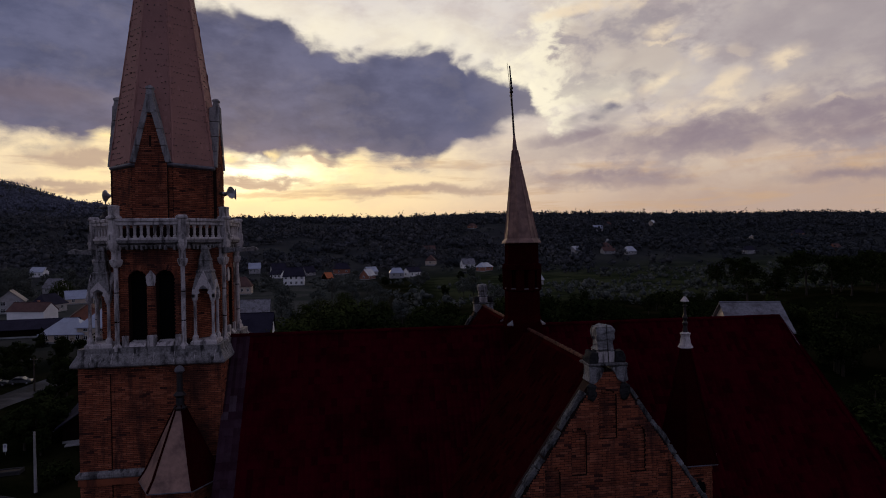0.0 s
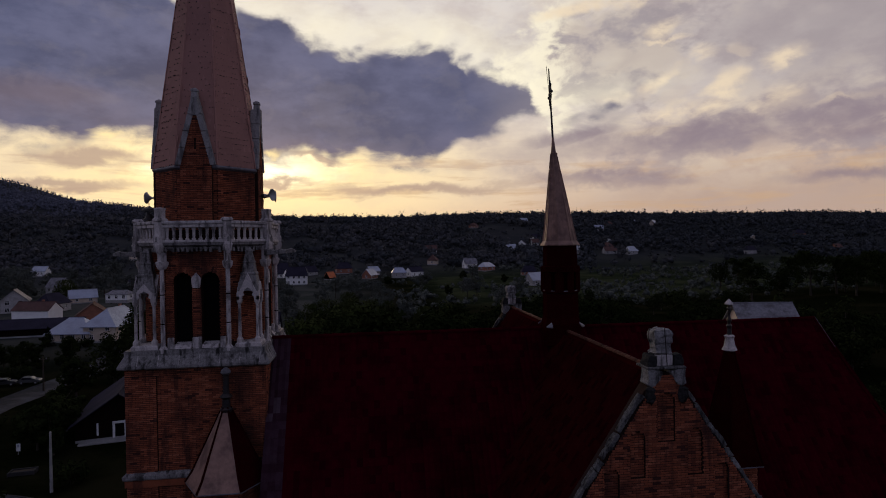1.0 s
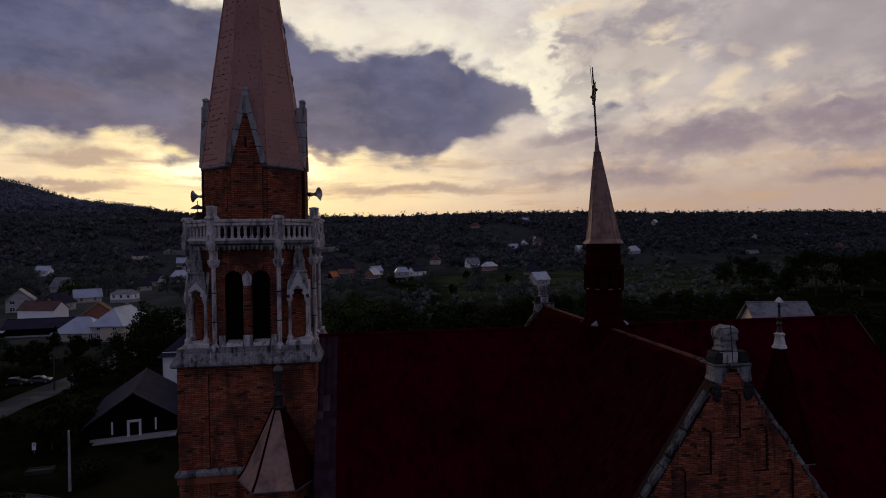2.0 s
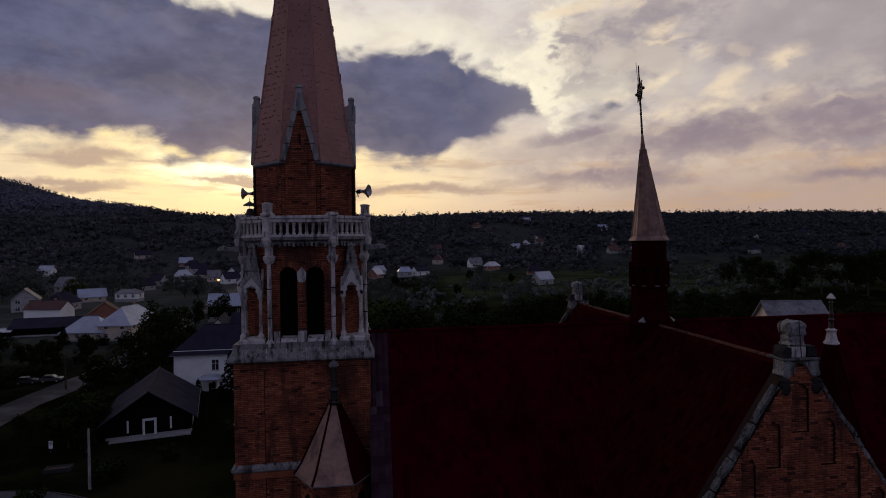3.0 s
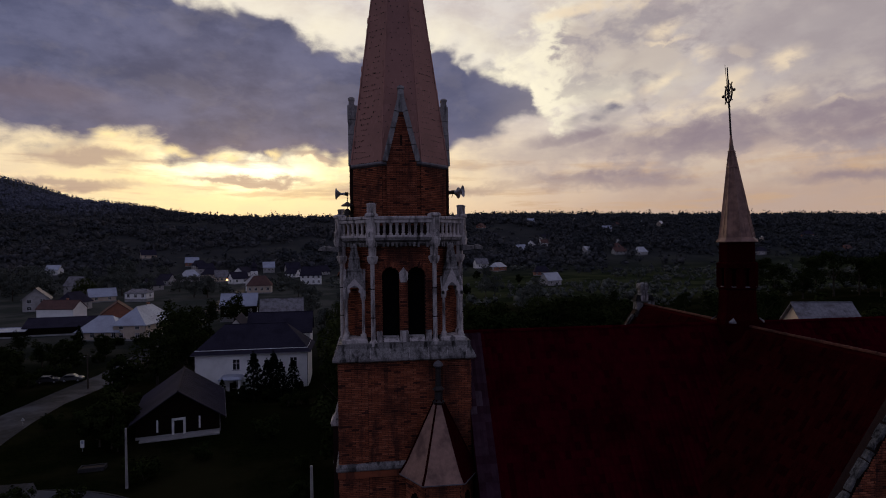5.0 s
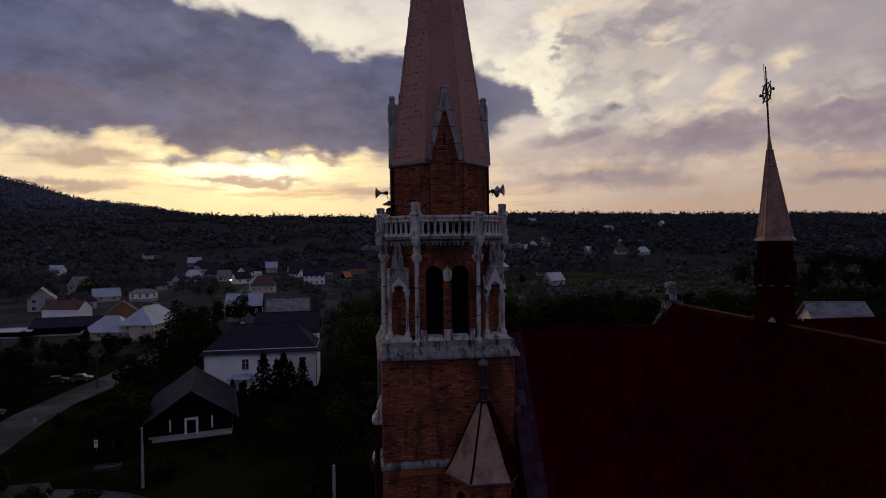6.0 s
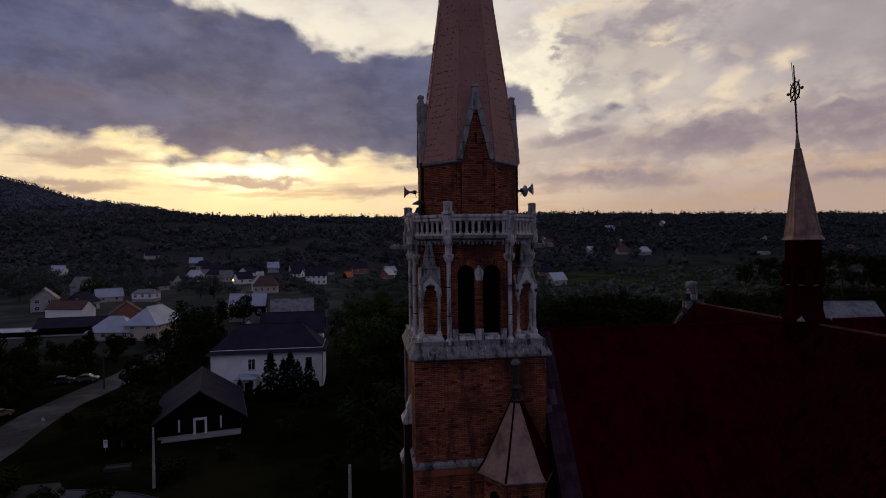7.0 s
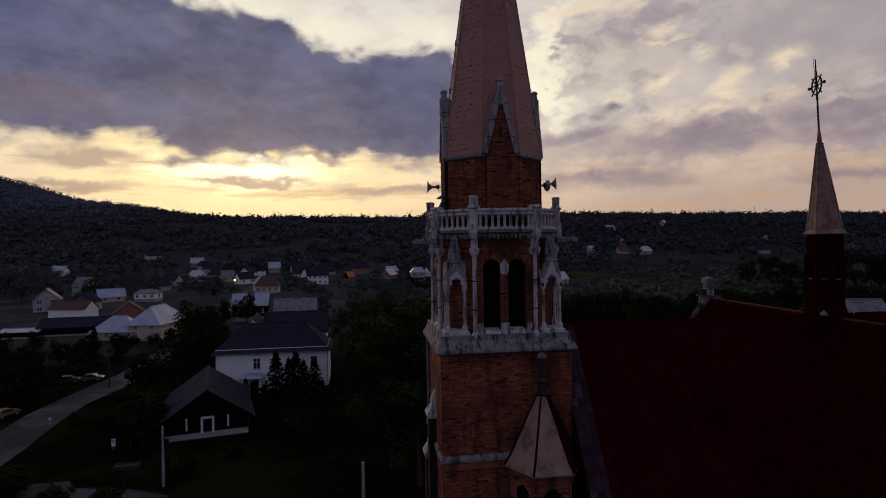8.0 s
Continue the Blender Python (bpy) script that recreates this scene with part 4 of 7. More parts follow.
# four steep gables at the foot of the spire
for turn in (0, 90, 180, 270):
    m = Matrix.Translation((TX, TY, 0)) @ pose(0, 0, 0, 0, 0, turn)
    g = bmesh.new()
    y0 = -2.225
    slab(g, [(-0.64, y0, 30.3), (0.64, y0, 30.3), (0.64, y0, 33.60), (0, y0, 36.25), (-0.64, y0, 33.60)], (0, 0.9, 0))
    bmesh.ops.transform(g, matrix=m, verts=g.verts)
    gob = tpart("spire_gable", g, M_MORTAR, label="steep brick gable with pale stone coping")
    courses(gob, m @ Matrix.Translation((-0.64, y0, 0)), 1.28, 30.9, 36.1, lambda u, v: abs(u - 0.64) < 0.64 * (36.2 - max(v, 33.60)) / 2.60 - 0.01 and not (abs(u - 0.64) < 0.05 and 34.3 < v < 34.75), seed=80 + turn)
    ap = slab(bmesh.new(), [(-0.19, y0 - 0.09, 35.70), (0.19, y0 - 0.09, 35.70), (0.125, y0 - 0.09, 36.45), (-0.125, y0 - 0.09, 36.45)], (0, 0.3, 0))
    bmesh.ops.transform(ap, matrix=m, verts=ap.verts)
    world_part("apex_stone", ap, M_STONE_GREY, gob)
    for s in (-1, 1):
        for i in range(4):
            f0, f1 = i / 4 + 0.005, (i + 1) / 4 - 0.005
            a = Vector((s * (0.82 - 0.71 * f0), 0, 33.62 + 2.85 * f0))
            b = Vector((s * (0.82 - 0.71 * f1), 0, 33.62 + 2.85 * f1))
            ins = Vector((-s * 0.22, 0, -0.02))
            cp = bmesh.new()
            slab(cp, [a + Vector((0, y0 - 0.06, 0)), b + Vector((0, y0 - 0.06, 0)), b + ins + Vector((0, y0 - 0.06, 0)), a + ins + Vector((0, y0 - 0.06, 0))], (0, 0.42, 0))
            bmesh.ops.transform(cp, matrix=m, verts=cp.verts)
            world_part("coping_stone", cp, M_STONE_GREY, gob)
    back = bmesh.new()
    for s in (-1, 1):
        slab(back, [(s * 0.74, y0 + 0.1, 33.70), (0, y0 + 0.1, 36.42), (0, y0 + 1.9, 36.42), (s * 0.74, y0 + 0.75, 33.70)], (-s * 0.03, 0, -0.06))
    bmesh.ops.transform(back, matrix=m, verts=back.verts)
    world_part("gable_roof", back, M_SHINGLE, gob)
    fin = rings(bmesh.new(), [[m @ Vector((sx * a, y0 + 0.1 + sy * a, z)) for sx, sy in ((-1, -1), (1, -1), (1, 1), (-1, 1))] for a, z in ((0.16, 35.95), (0.15, 36.3), (0.115, 36.68), (0.145, 36.70), (0.14, 36.78), (0.04, 36.86))])
    world_part("finial", fin, M_STONE_GREY, gob)

# brick courses of the shaft
front = face_frame((TX - A, TY - A, 0), (TX + A, TY - A, 0))
PW = 1.15
courses(shaft, front @ Matrix.Translation((PW, 0, 0)), 2 * A - 2 * PW, 17.0, 24.95, seed=3, single=lambda u, v: 23.55 < v and u < 2.9)
fp = face_frame((TX - A - 0.07, TY - A - 0.07, 0), (TX + A, TY - A - 0.07, 0))
for u0, owner in ((0.0, pilaster[0]), (2 * A + 0.14 - PW - 0.07, pilaster[2])):
    courses(owner, fp @ Matrix.Translation((u0, 0, 0)), PW + 0.07, 17.0, 24.95, seed=4)
courses(top_band, fp, 2 * A + 0.14, 24.95, 25.33, seed=5)
left = face_frame((TX - A - 0.07, TY + A, 0), (TX - A - 0.07, TY - A - 0.07, 0))
courses(pilaster[1], left, 2 * A, 17.0, 25.33, seed=6)
right = face_frame((TX + A + 0.07, TY - A - 0.07, 0), (TX + A + 0.07, TY + A, 0))
courses(pilaster[3], right, 2 * A, 20.5, 25.33, seed=7)

# downpipe and stone-capped buttress on the outer side
tpart("downpipe", rod(bmesh.new(), (TX - A - 0.16, TY + 1.9, 8.0), (TX - A - 0.16, TY + 1.9, 25.2), 0.07, 8), M_LEAD, label="grey metal downpipe")
for y, z in ((TY - 0.4, 22.9), (TY + 1.1, 20.6)):
    but = tpart("buttress", boxed(TX - A - 0.42, TX - A, y - 0.4, y + 0.4, GZ - 1, z - 0.8), M_MORTAR)
    capst = rings(bmesh.new(), [[(TX - A - 0.07 - w, y - h, zz), (TX - A, y - h, zz), (TX - A, y + h, zz), (TX - A - 0.07 - w, y + h, zz)] for w, h, zz in ((0.42, 0.46, z - 0.85), (0.46, 0.48, z - 0.72), (0.20, 0.30, z - 0.25), (0.24, 0.32, z - 0.18), (0.05, 0.08, z + 0.35))])
    world_part("buttress_cap", capst, M_STONE, but, "pale stone buttress cap")


# ---- the church: nave, transept and chancel ----
RZ, RY, PITCH = 26.05, 27.05, 1.50          # ridge height, its line, rise over run
EZ = 13.5                                   # eaves
HALF = (RZ - EZ) / PITCH
NX0, NX1, CX = -6.15, 20.8, 7.30            # west end, end of the ridge, transept middle
GY = 17.10                                  # face of the transept gable

M_RIDGE = material("pale_terracotta_ridge", two_scale((0.105, 0.040, 0.028), (0.060, 0.022, 0.017), (0.025, 0.011, 0.010), 8, 1.5, 0.3, 0.8), 0.85, 0, 0.05)
church = thing("church", "large neo-gothic brick church with steep dark red tiled roofs", "church", pose(CX, RY, GZ))


def cpart(name, bm, mat, label="", parent=None, smooth=False):
    ob = part(name, bm, mat, parent or church, label, smooth)
    if parent is None:
        ob.matrix_parent_inverse = church.matrix_basis.inverted()
    return ob


walls = bmesh.new()
box(walls, NX0, NX1 + 0.5, RY - HALF + 0.5, RY + HALF - 0.5, GZ - 1, EZ - 0.02)
cpart("nave_wall", walls, M_MORTAR)
west = bmesh.new()
slab(west, [(NX0 + 0.02, RY - HALF + 0.4, EZ - 0.02), (NX0 + 0.02, RY + HALF - 0.4, EZ - 0.02), (NX0 + 0.02, RY, RZ - 0.65)], (0.5, 0, 0))
cpart("west_gable", west, M_MORTAR)

roof = bmesh.new()
for s in (-1, 1):
    slab(roof, [(NX0, RY + s * HALF, EZ), (NX1, RY + s * HALF, EZ), (NX1, RY, RZ), (NX0, RY, RZ)], (0, 0, -0.25))
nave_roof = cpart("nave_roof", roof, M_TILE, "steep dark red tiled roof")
mf = slope_frame((NX0, RY - HALF, EZ), (NX1, RY - HALF, EZ), (NX0, RY, RZ))
SL = math.hypot(HALF, RZ - EZ)
TP = 1.45                                    # pitch of the transept roof


def not_transept(u, v):
    x, z = NX0 + u, EZ + v / SL * (RZ - EZ)
    return abs(x - CX) > (RZ - z) / TP - 0.1


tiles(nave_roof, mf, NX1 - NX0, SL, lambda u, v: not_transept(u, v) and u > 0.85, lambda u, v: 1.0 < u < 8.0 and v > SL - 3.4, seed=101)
flash = cpart("verge_flashing", slab(bmesh.new(), [mf @ Vector(p) for p in ((0, SL * 0.3, 0.01), (0.85, SL * 0.3, 0.01), (0.85, SL - 0.02, 0.01), (0, SL - 0.02, 0.01))], mf.to_3x3() @ Vector((0, 0, 0.012))), M_TILE, "plum grey flashing tiles along the tower")
tiles(flash, mf @ Matrix.Translation((0, 0, 0.03)), 0.85, SL - 0.05, lambda u, v: v > SL * 0.3 and 0.0 < u < 0.86, lambda u, v: True, 0.283, 0.34, 103, M_PLUM, "flashing_tile")
back = slope_frame((NX1, RY + HALF, EZ), (NX0, RY + HALF, EZ), (NX1, RY, RZ))
tiles(nave_roof, back, NX1 - NX0, SL, lambda u, v: v > SL - 3.0, seed=102)
rt_me = mesh_of(rings(bmesh.new(), [[(x0, r * math.cos(a), r * math.sin(a)) for a in [math.pi * i / 5 for i in range(6)]] for x0, r in ((0, 0.13), (0.40, 0.115))]), "ridge_tile", M_TILE)
x = NX0
while x < NX1:
    if abs(x + 0.2 - CX) > 1.0:
        ob = new("ridge_tile", rt_me)
        ob.parent = nave_roof
        ob.matrix_basis = Matrix.Translation((x, RY, RZ - 0.06))
    x += 0.38


# transept: ridge across the nave, gables at both ends
# stepped blind arches: middle, half width, foot, springing
BLIND = ((0, 0.29, 23.9, 25.12), (-0.95, 0.25, 22.8, 24.0), (0.95, 0.25, 22.8, 24.0), (-1.82, 0.25, 21.6, 22.9), (1.82, 0.25, 21.6, 22.9), (-2.7, 0.25, 20.3, 21.7), (2.7, 0.25, 20.3, 21.7))


def transept(sign):
    gy = GY if sign < 0 else 36.2
    tz = EZ
    hw = (RZ - tz) / TP
    inner = RY
    r = bmesh.new()
    outer = gy + (0.24 if sign < 0 else -0.05)
    for s in (-1, 1):
        slab(r, [(CX + s * hw, outer, tz), (CX, outer, RZ), (CX, inner, RZ), (CX + s * hw, RY + sign * HALF * 0.999, tz)], (0, 0, -0.25))
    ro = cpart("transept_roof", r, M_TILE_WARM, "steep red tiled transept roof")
    for s in (-1, 1):
        a, b = (CX + s * hw, outer, tz), (CX + s * hw, inner, tz)
        if s * sign > 0:
            a, b = b, a
        m = slope_frame(a, b, (CX, a[1], RZ))
        L = abs(outer - inner)
        H = math.hypot(hw, RZ - tz)

        def ok(u, v, m=m):
            p = m @ Vector((u, v, 0))
            return abs(p.y - RY) > (RZ - p.z) / PITCH - 0.12
        want = sign < 0 and s < 0
        tiles(ro, m, L, H, ok if sign < 0 else (lambda u, v, ok=ok, H=H: ok(u, v) and v > H - 5), (lambda u, v, H=H: v > H - 3.2) if want else None, w=0.20, h=0.34, seed=110 + s, mat=M_TILE_WARM, arch=0.085)
    n = 24
    step = (inner - outer) / n
    me = mesh_of(rings(bmesh.new(), [[(q * math.cos(t), yy, q * math.sin(t)) for t in [math.pi * j / 5 for j in range(6)]] for yy, q in ((0, 0.10), (step * 1.04, 0.085))]), "ridge_tile", M_RIDGE)
    for i in range(n):
        ob = new("ridge_tile", me)
        ob.parent = ro
        ob.matrix_basis = Matrix.Translation((CX, outer + step * i, RZ - 0.05))
    # gable wall
    g = bmesh.new()
    apex, gp = 26.43, 1.46
    hb = (apex - EZ) / gp
    thick = 0.5
    slab(g, [(CX - hb, gy, GZ - 1), (CX + hb, gy, GZ - 1), (CX + hb, gy, EZ), (CX + 0.3, gy, apex - 0.42), (CX - 0.3, gy, apex - 0.42), (CX - hb, gy, EZ)], (0, thick, 0))
    gob = cpart("transept_gable", g, M_MORTAR, "brick transept gable with stone coping and stepped blind arches")
    if sign < 0:
        m = face_frame((CX - hb, gy, 0), (CX + hb, gy, 0))

        def blind(u, v):
            """Stepped lancet recesses."""
            for c, half, lo, top in BLIND:
                if arch_in(u - hb, v, c, half, lo, top):
                    return (c, half, lo, top)
            return None

        def rim(u, v):
            x = u - hb
            return abs(x) < (apex - v) / gp - 0.10
        courses(gob, m @ Matrix.Translation((0, -0.10, 0)), 2 * hb, 17.5, 25.98, lambda u, v: rim(u, v) and not blind(u, v), lambda u, v: v > 23.6, seed=120)
        courses(gob, m, 2 * hb, 17.5, 25.6, lambda u, v: rim(u, v) and blind(u, v) is not None, seed=121)
        gv, gf = [], []
        cu, cv = 0.09, 0.077
        for i in range(int(2 * hb / cu)):
            for j in range(int(8.45 / cv)):
                u, v = (i + 0.5) * cu, 17.5 + (j + 0.5) * cv
                if rim(u, v) and not blind(u, v):
                    n = len(gv)
                    gv += [m @ Vector((u + a * cu / 2, -0.094, v + b * cv / 2)) for a, b in ((-1, -1), (1, -1), (1, 1), (-1, 1))]
                    gf.append((n, n + 1, n + 2, n + 3))
        raw("mortar_bed", gv, gf, M_MORTAR, gob)
        # the proud face behind the outer bricks, pierced by the blind arches: arch rings and jambs
        edge = bmesh.new()
        for c, half, lo, top in BLIND:
            for s in (-1, 1):
                box(edge, *sorted((CX + c + s * half, CX + c + s * (half + 0.03))), gy - 0.10, gy, lo, top)
            for i in range(12):
                a0, a1 = math.pi * i / 12, math.pi * (i + 1) / 12
                slab(edge, [(CX + c + rr * math.cos(a), gy - 0.10, top + rr * math.sin(a)) for rr, a in ((half, a0), (half + 0.03, a0), (half + 0.03, a1), (half, a1))], (0, 0.1, 0))
        cpart("arch_reveal", edge, M_MORTAR, parent=gob)
        # solid black plate: the dark of the arched opening is painted on
        win = bmesh.new()
        slab(win, [(CX + x, gy - 0.02, z) for x, z in arch_outline(0, 0.55, 17.5, 22.2)], (0, 0.3, 0))
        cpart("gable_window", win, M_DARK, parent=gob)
    # raking coping in separate worn stones, some slipped
    for s in (-1, 1):
        cuts = [0.0]
        rr = random.Random(7 + s)
        while cuts[-1] < 1:
            cuts.append(min(1.0, cuts[-1] + rr.uniform(0.022, 0.055)))
        for f0, f1 in zip(cuts, cuts[1:]):
            w = 0.075 + rr.uniform(-0.03, 0.05)
            d = rr.uniform(-0.05, 0.04)
            p = [Vector((CX + s * (0.74 + (hb - 0.72) * f), gy - 0.06, apex + 0.02 - gp * (0.74 + (hb - 0.72) * f) + d)) for f in (f0 + 0.001, f1 - 0.001)]
            nrm = Vector((s * gp, 0, 1)).normalized() * w
            cp = slab(bmesh.new(), [p[0] - nrm * 0.6, p[1] - nrm * 0.6, p[1] + nrm, p[0] + nrm], (0, 0.24 + rr.uniform(-0.06, 0.06), 0))
            bmesh.ops.bevel(cp, geom=cp.edges[:], offset=0.014, segments=1, affect="EDGES")
            weather(cp, 0.05, 0.17, 1)
            cpart("coping_stone", cp, rr.choice((M_STONE_SOOT, M_STONE_SOOT, M_STONE_SOOT, M_STONE_PILLAR)), parent=gob)
    # carved head of the gable: skirts, black crockets, shoulders, white block and a domed pillar
    cy = gy + thick / 2
    for s in (-1, 1):
        skirt = [(0.14, 26.10), (0.60, 26.18), (0.62, 26.12), (0.59, 25.86), (0.66, 25.70), (0.50, 25.60), (0.36, 25.66), (0.27, 25.84), (0.16, 25.98)]
        sh = slab(bmesh.new(), [(CX + s * x, gy - 0.17, z) for x, z in skirt], (0, 0.5, 0))
        bmesh.ops.bevel(sh, geom=sh.edges[:], offset=0.025, segments=1, affect="EDGES")
        weather(sh, 0.03)
        cpart("skirt_stone", sh, M_STONE_PILLAR, "grey carved skirt stone", parent=gob)
        cr = lathe([(0.05, 25.08), (0.13, 25.16), (0.17, 25.32), (0.14, 25.46), (0.16, 25.54), (0.08, 25.62)], 9, CX + s * 0.53, gy - 0.12)
        weather(cr, 0.05, 0.15, 1)
        cpart("crocket", cr, M_BLACK_STONE, "soot-black carved crocket", parent=gob)
        fl = slab(bmesh.new(), [(CX + s * x, gy - 0.12, z) for x, z in ((0.27, 26.24), (0.62, 26.22), (0.60, 26.42), (0.52, 26.62), (0.40, 26.55), (0.27, 26.60))], (0, 0.46, 0))
        bmesh.ops.bevel(fl, geom=fl.edges[:], offset=0.03, segments=1, affect="EDGES")
        weather(fl, 0.06, 0.2)
        cpart("shoulder_stone", fl, M_BLACK_STONE, "soot-black carved shoulder", parent=gob)
    led = boxed(CX - 0.64, CX + 0.64, gy - 0.20, gy + 0.60, 26.15, 26.235, 0.025)
    cpart("ledge", weather(led, 0.02, 0.2, 1), M_STONE_SOOT, parent=gob)
    sqv = ((-1, -1), (1, -1), (1, 1), (-1, 1))

    def stack(levels):
        return rings(bmesh.new(), [[(CX + a * sx, cy + a * sy, z) for sx, sy in sqv] for a, z in levels])
    wbk = stack(((0.27, 26.23), (0.275, 26.57)))
    bmesh.ops.bevel(wbk, geom=wbk.edges[:], offset=0.02, segments=1, affect="EDGES")
    cpart("inscription_block", weather(wbk, 0.012, 0.2, 1), M_STONE, "pale limestone block", parent=gob)
    neck = stack(((0.25, 26.57), (0.30, 26.61), (0.27, 26.66), (0.25, 26.72), (0.255, 26.90), (0.28, 26.95), (0.30, 27.02), (0.305, 27.20), (0.27, 27.33), (0.15, 27.38)))
    bmesh.ops.bevel(neck, geom=[e for e in neck.edges if abs(e.verts[0].co.z - e.verts[1].co.z) > 0.03], offset=0.05, segments=2, affect="EDGES")
    cpart("gable_pillar", weather(neck, 0.06, 0.14, 1), M_STONE_PILLAR, "weathered soot-streaked stone pillar on the gable", parent=gob)
    rodm = bmesh.new()
    rod(rodm, (CX + 0.03, cy - 0.37, 26.25), (CX - 0.02, cy - 0.33, 27.42), 0.016, 5)
    cpart("lightning_conductor", rodm, M_IRON, parent=gob)
    return gob


transept(-1)
transept(1)

# chancel end: half an octagon hipped to the end of the ridge
apse = bmesh.new()
tip = Vector((NX1, RY, RZ))
foot = [Vector((NX1, RY - HALF, EZ)), Vector((NX1 + 0.40 * HALF, RY - HALF, EZ)), Vector((NX1 + HALF * 0.85, RY - HALF * 0.42, EZ)), Vector((NX1 + HALF * 0.85, RY + HALF * 0.42, EZ)), Vector((NX1 + 0.40 * HALF, RY + HALF, EZ)), Vector((NX1, RY + HALF, EZ))]
for a, b in zip(foot, foot[1:]):
    slab(apse, [a, b, tip], (0, 0, -0.25))
ap = cpart("chancel_roof", apse, M_TILE, "hipped dark red tiled chancel roof")
for i, (a, b) in enumerate(zip(foot, foot[1:])):
    m = slope_frame(a, b, tip)
    loc = m.inverted() @ tip
    L = (b - a).length

    def tri(u, v, L=L, loc=loc):
        f = v / loc.y
        return loc.x * f < u < L + (loc.x - L) * f
    if i < 3:
        tiles(ap, m, L, loc.y, tri, seed=130 + i)
for b in foot[1:5]:
    cpart("hip_ridge", rod(bmesh.new(), b, tip, 0.10, 6), M_TILE, parent=ap)
cpart("lightning_conductor", rod(bmesh.new(), tip + Vector((0, -0.1, 0.1)), tip + (foot[1] - tip) * 0.12 + Vector((-0.1, -0.1, 0.15)), 0.009, 5), M_LEAD, parent=ap)
cpart("chancel_wall", rings(bmesh.new(), [[(p.x - 0.3, RY + (p.y - RY) * 0.95, z) for p in foot] for z in (GZ - 1, EZ - 0.02)]), M_MORTAR)


# ---- ridge turret over the crossing ----
FX, FY = 7.25, 26.65
turret = thing("ridge_turret", "slender ridge turret with tan metal spire and iron cross", "turret", pose(FX, FY, RZ))


def fpart(name, bm, mat, label="", parent=None, smooth=False):
    ob = part(name, bm, mat, parent or turret, label, smooth)
    if parent is None:
        ob.matrix_parent_inverse = turret.matrix_basis.inverted()
    return ob


R8 = math.pi / 8
fpart("base", rings(bmesh.new(), [ngon(8, r, z, FX, FY, R8) for r, z in ((0.95, 25.3), (0.92, 26.3), (0.84, 26.6), (0.82, 27.72), (0.88, 27.78), (0.88, 27.84))]), M_RED_SHEET)
for i in range(8):
    a = R8 + math.tau * i / 8
    fpart("lantern_post", rings(bmesh.new(), [ngon(4, 0.20, z, FX + 0.72 * math.cos(a), FY + 0.72 * math.sin(a), a) for z in (27.8, 28.98)]), M_RED_SHEET)
    b = a + math.tau / 16
    fpart("sill_flashing", boxed(-0.10, 0.10, -0.03, 0.03, 27.84, 27.88, 0, Matrix.Translation((FX + 0.78 * math.cos(b), FY + 0.78 * math.sin(b), 0)) @ Matrix.Rotation(b + math.pi / 2, 4, "Z")), M_LEAD)
# added filler, blocks the bright view through the gaps between posts
fpart("lantern_core", rings(bmesh.new(), [ngon(8, 0.44, z, FX, FY, R8) for z in (27.8, 28.9)]), M_RED_SHEET)
fpart("lantern_head", rings(bmesh.new(), [ngon(8, r, z, FX, FY, R8) for r, z in ((0.80, 28.70), (0.90, 28.74), (0.90, 28.98), (0.80, 29.02), (0.78, 30.0))]), M_RED_SHEET)
tip_x = -0.27
spv = [(0.93, 29.98, 0), (0.93, 30.03, 0), (0.79, 30.20, 0), (0.66, 30.9, 0.04), (0.46, 32.2, 0.11), (0.24, 33.6, 0.2), (0.13, 34.3, 0.235), (0.15, 34.34, 0.235), (0.12, 34.40, 0.24), (0.035, 35.2, 0.27)]
fs = fpart("turret_spire", rings(bmesh.new(), [ngon(8, r, z, FX + tip_x * f / 0.27, FY, R8) for r, z, f in spv]), M_TAN_SHEET, "tan sheet metal spire with standing seams")
for i in range(8):
    a = R8 + math.tau * i / 8
    seam = bmesh.new()
    pts = [(FX + tip_x * f / 0.27 + r * math.cos(a), FY + r * math.sin(a), z) for r, z, f in spv[2:8]]
    for p, q in zip(pts, pts[1:]):
        rod(seam, p, q, 0.034, 5)
    fpart("standing_seam", seam, M_TAN_SHEET, parent=fs)
    mid = bmesh.new()
    a += R8
    pts = [(FX + tip_x * f / 0.27 + (r * math.cos(R8) + 0.004) * math.cos(a), FY + (r * math.cos(R8) + 0.004) * math.sin(a), z) for r, z, f in spv[2:6]]
    for p, q in zip(pts, pts[1:]):
        rod(mid, p, q, 0.014, 4)
    fpart("panel_seam", mid, M_TAN_SHEET, parent=fs)
fpart("spire_collar", rings(bmesh.new(), [ngon(8, r, z, FX + tip_x * 0.76, FY, R8) for r, z in ((0.245, 33.52), (0.275, 33.54), (0.27, 33.60), (0.235, 33.64))]), M_TAN_SHEET, parent=fs)
for x, y in ((-1, -1), (1, -1), (1, 1), (-1, 1)):
    fpart("corner_flashing", slab(bmesh.new(), [(FX + x * 0.66, FY + y * 0.66, 26.42), (FX + x * 0.92, FY + y * 0.68, 26.24), (FX + x * 0.68, FY + y * 0.92, 26.24)], (0, 0, -0.06)), M_LEAD)
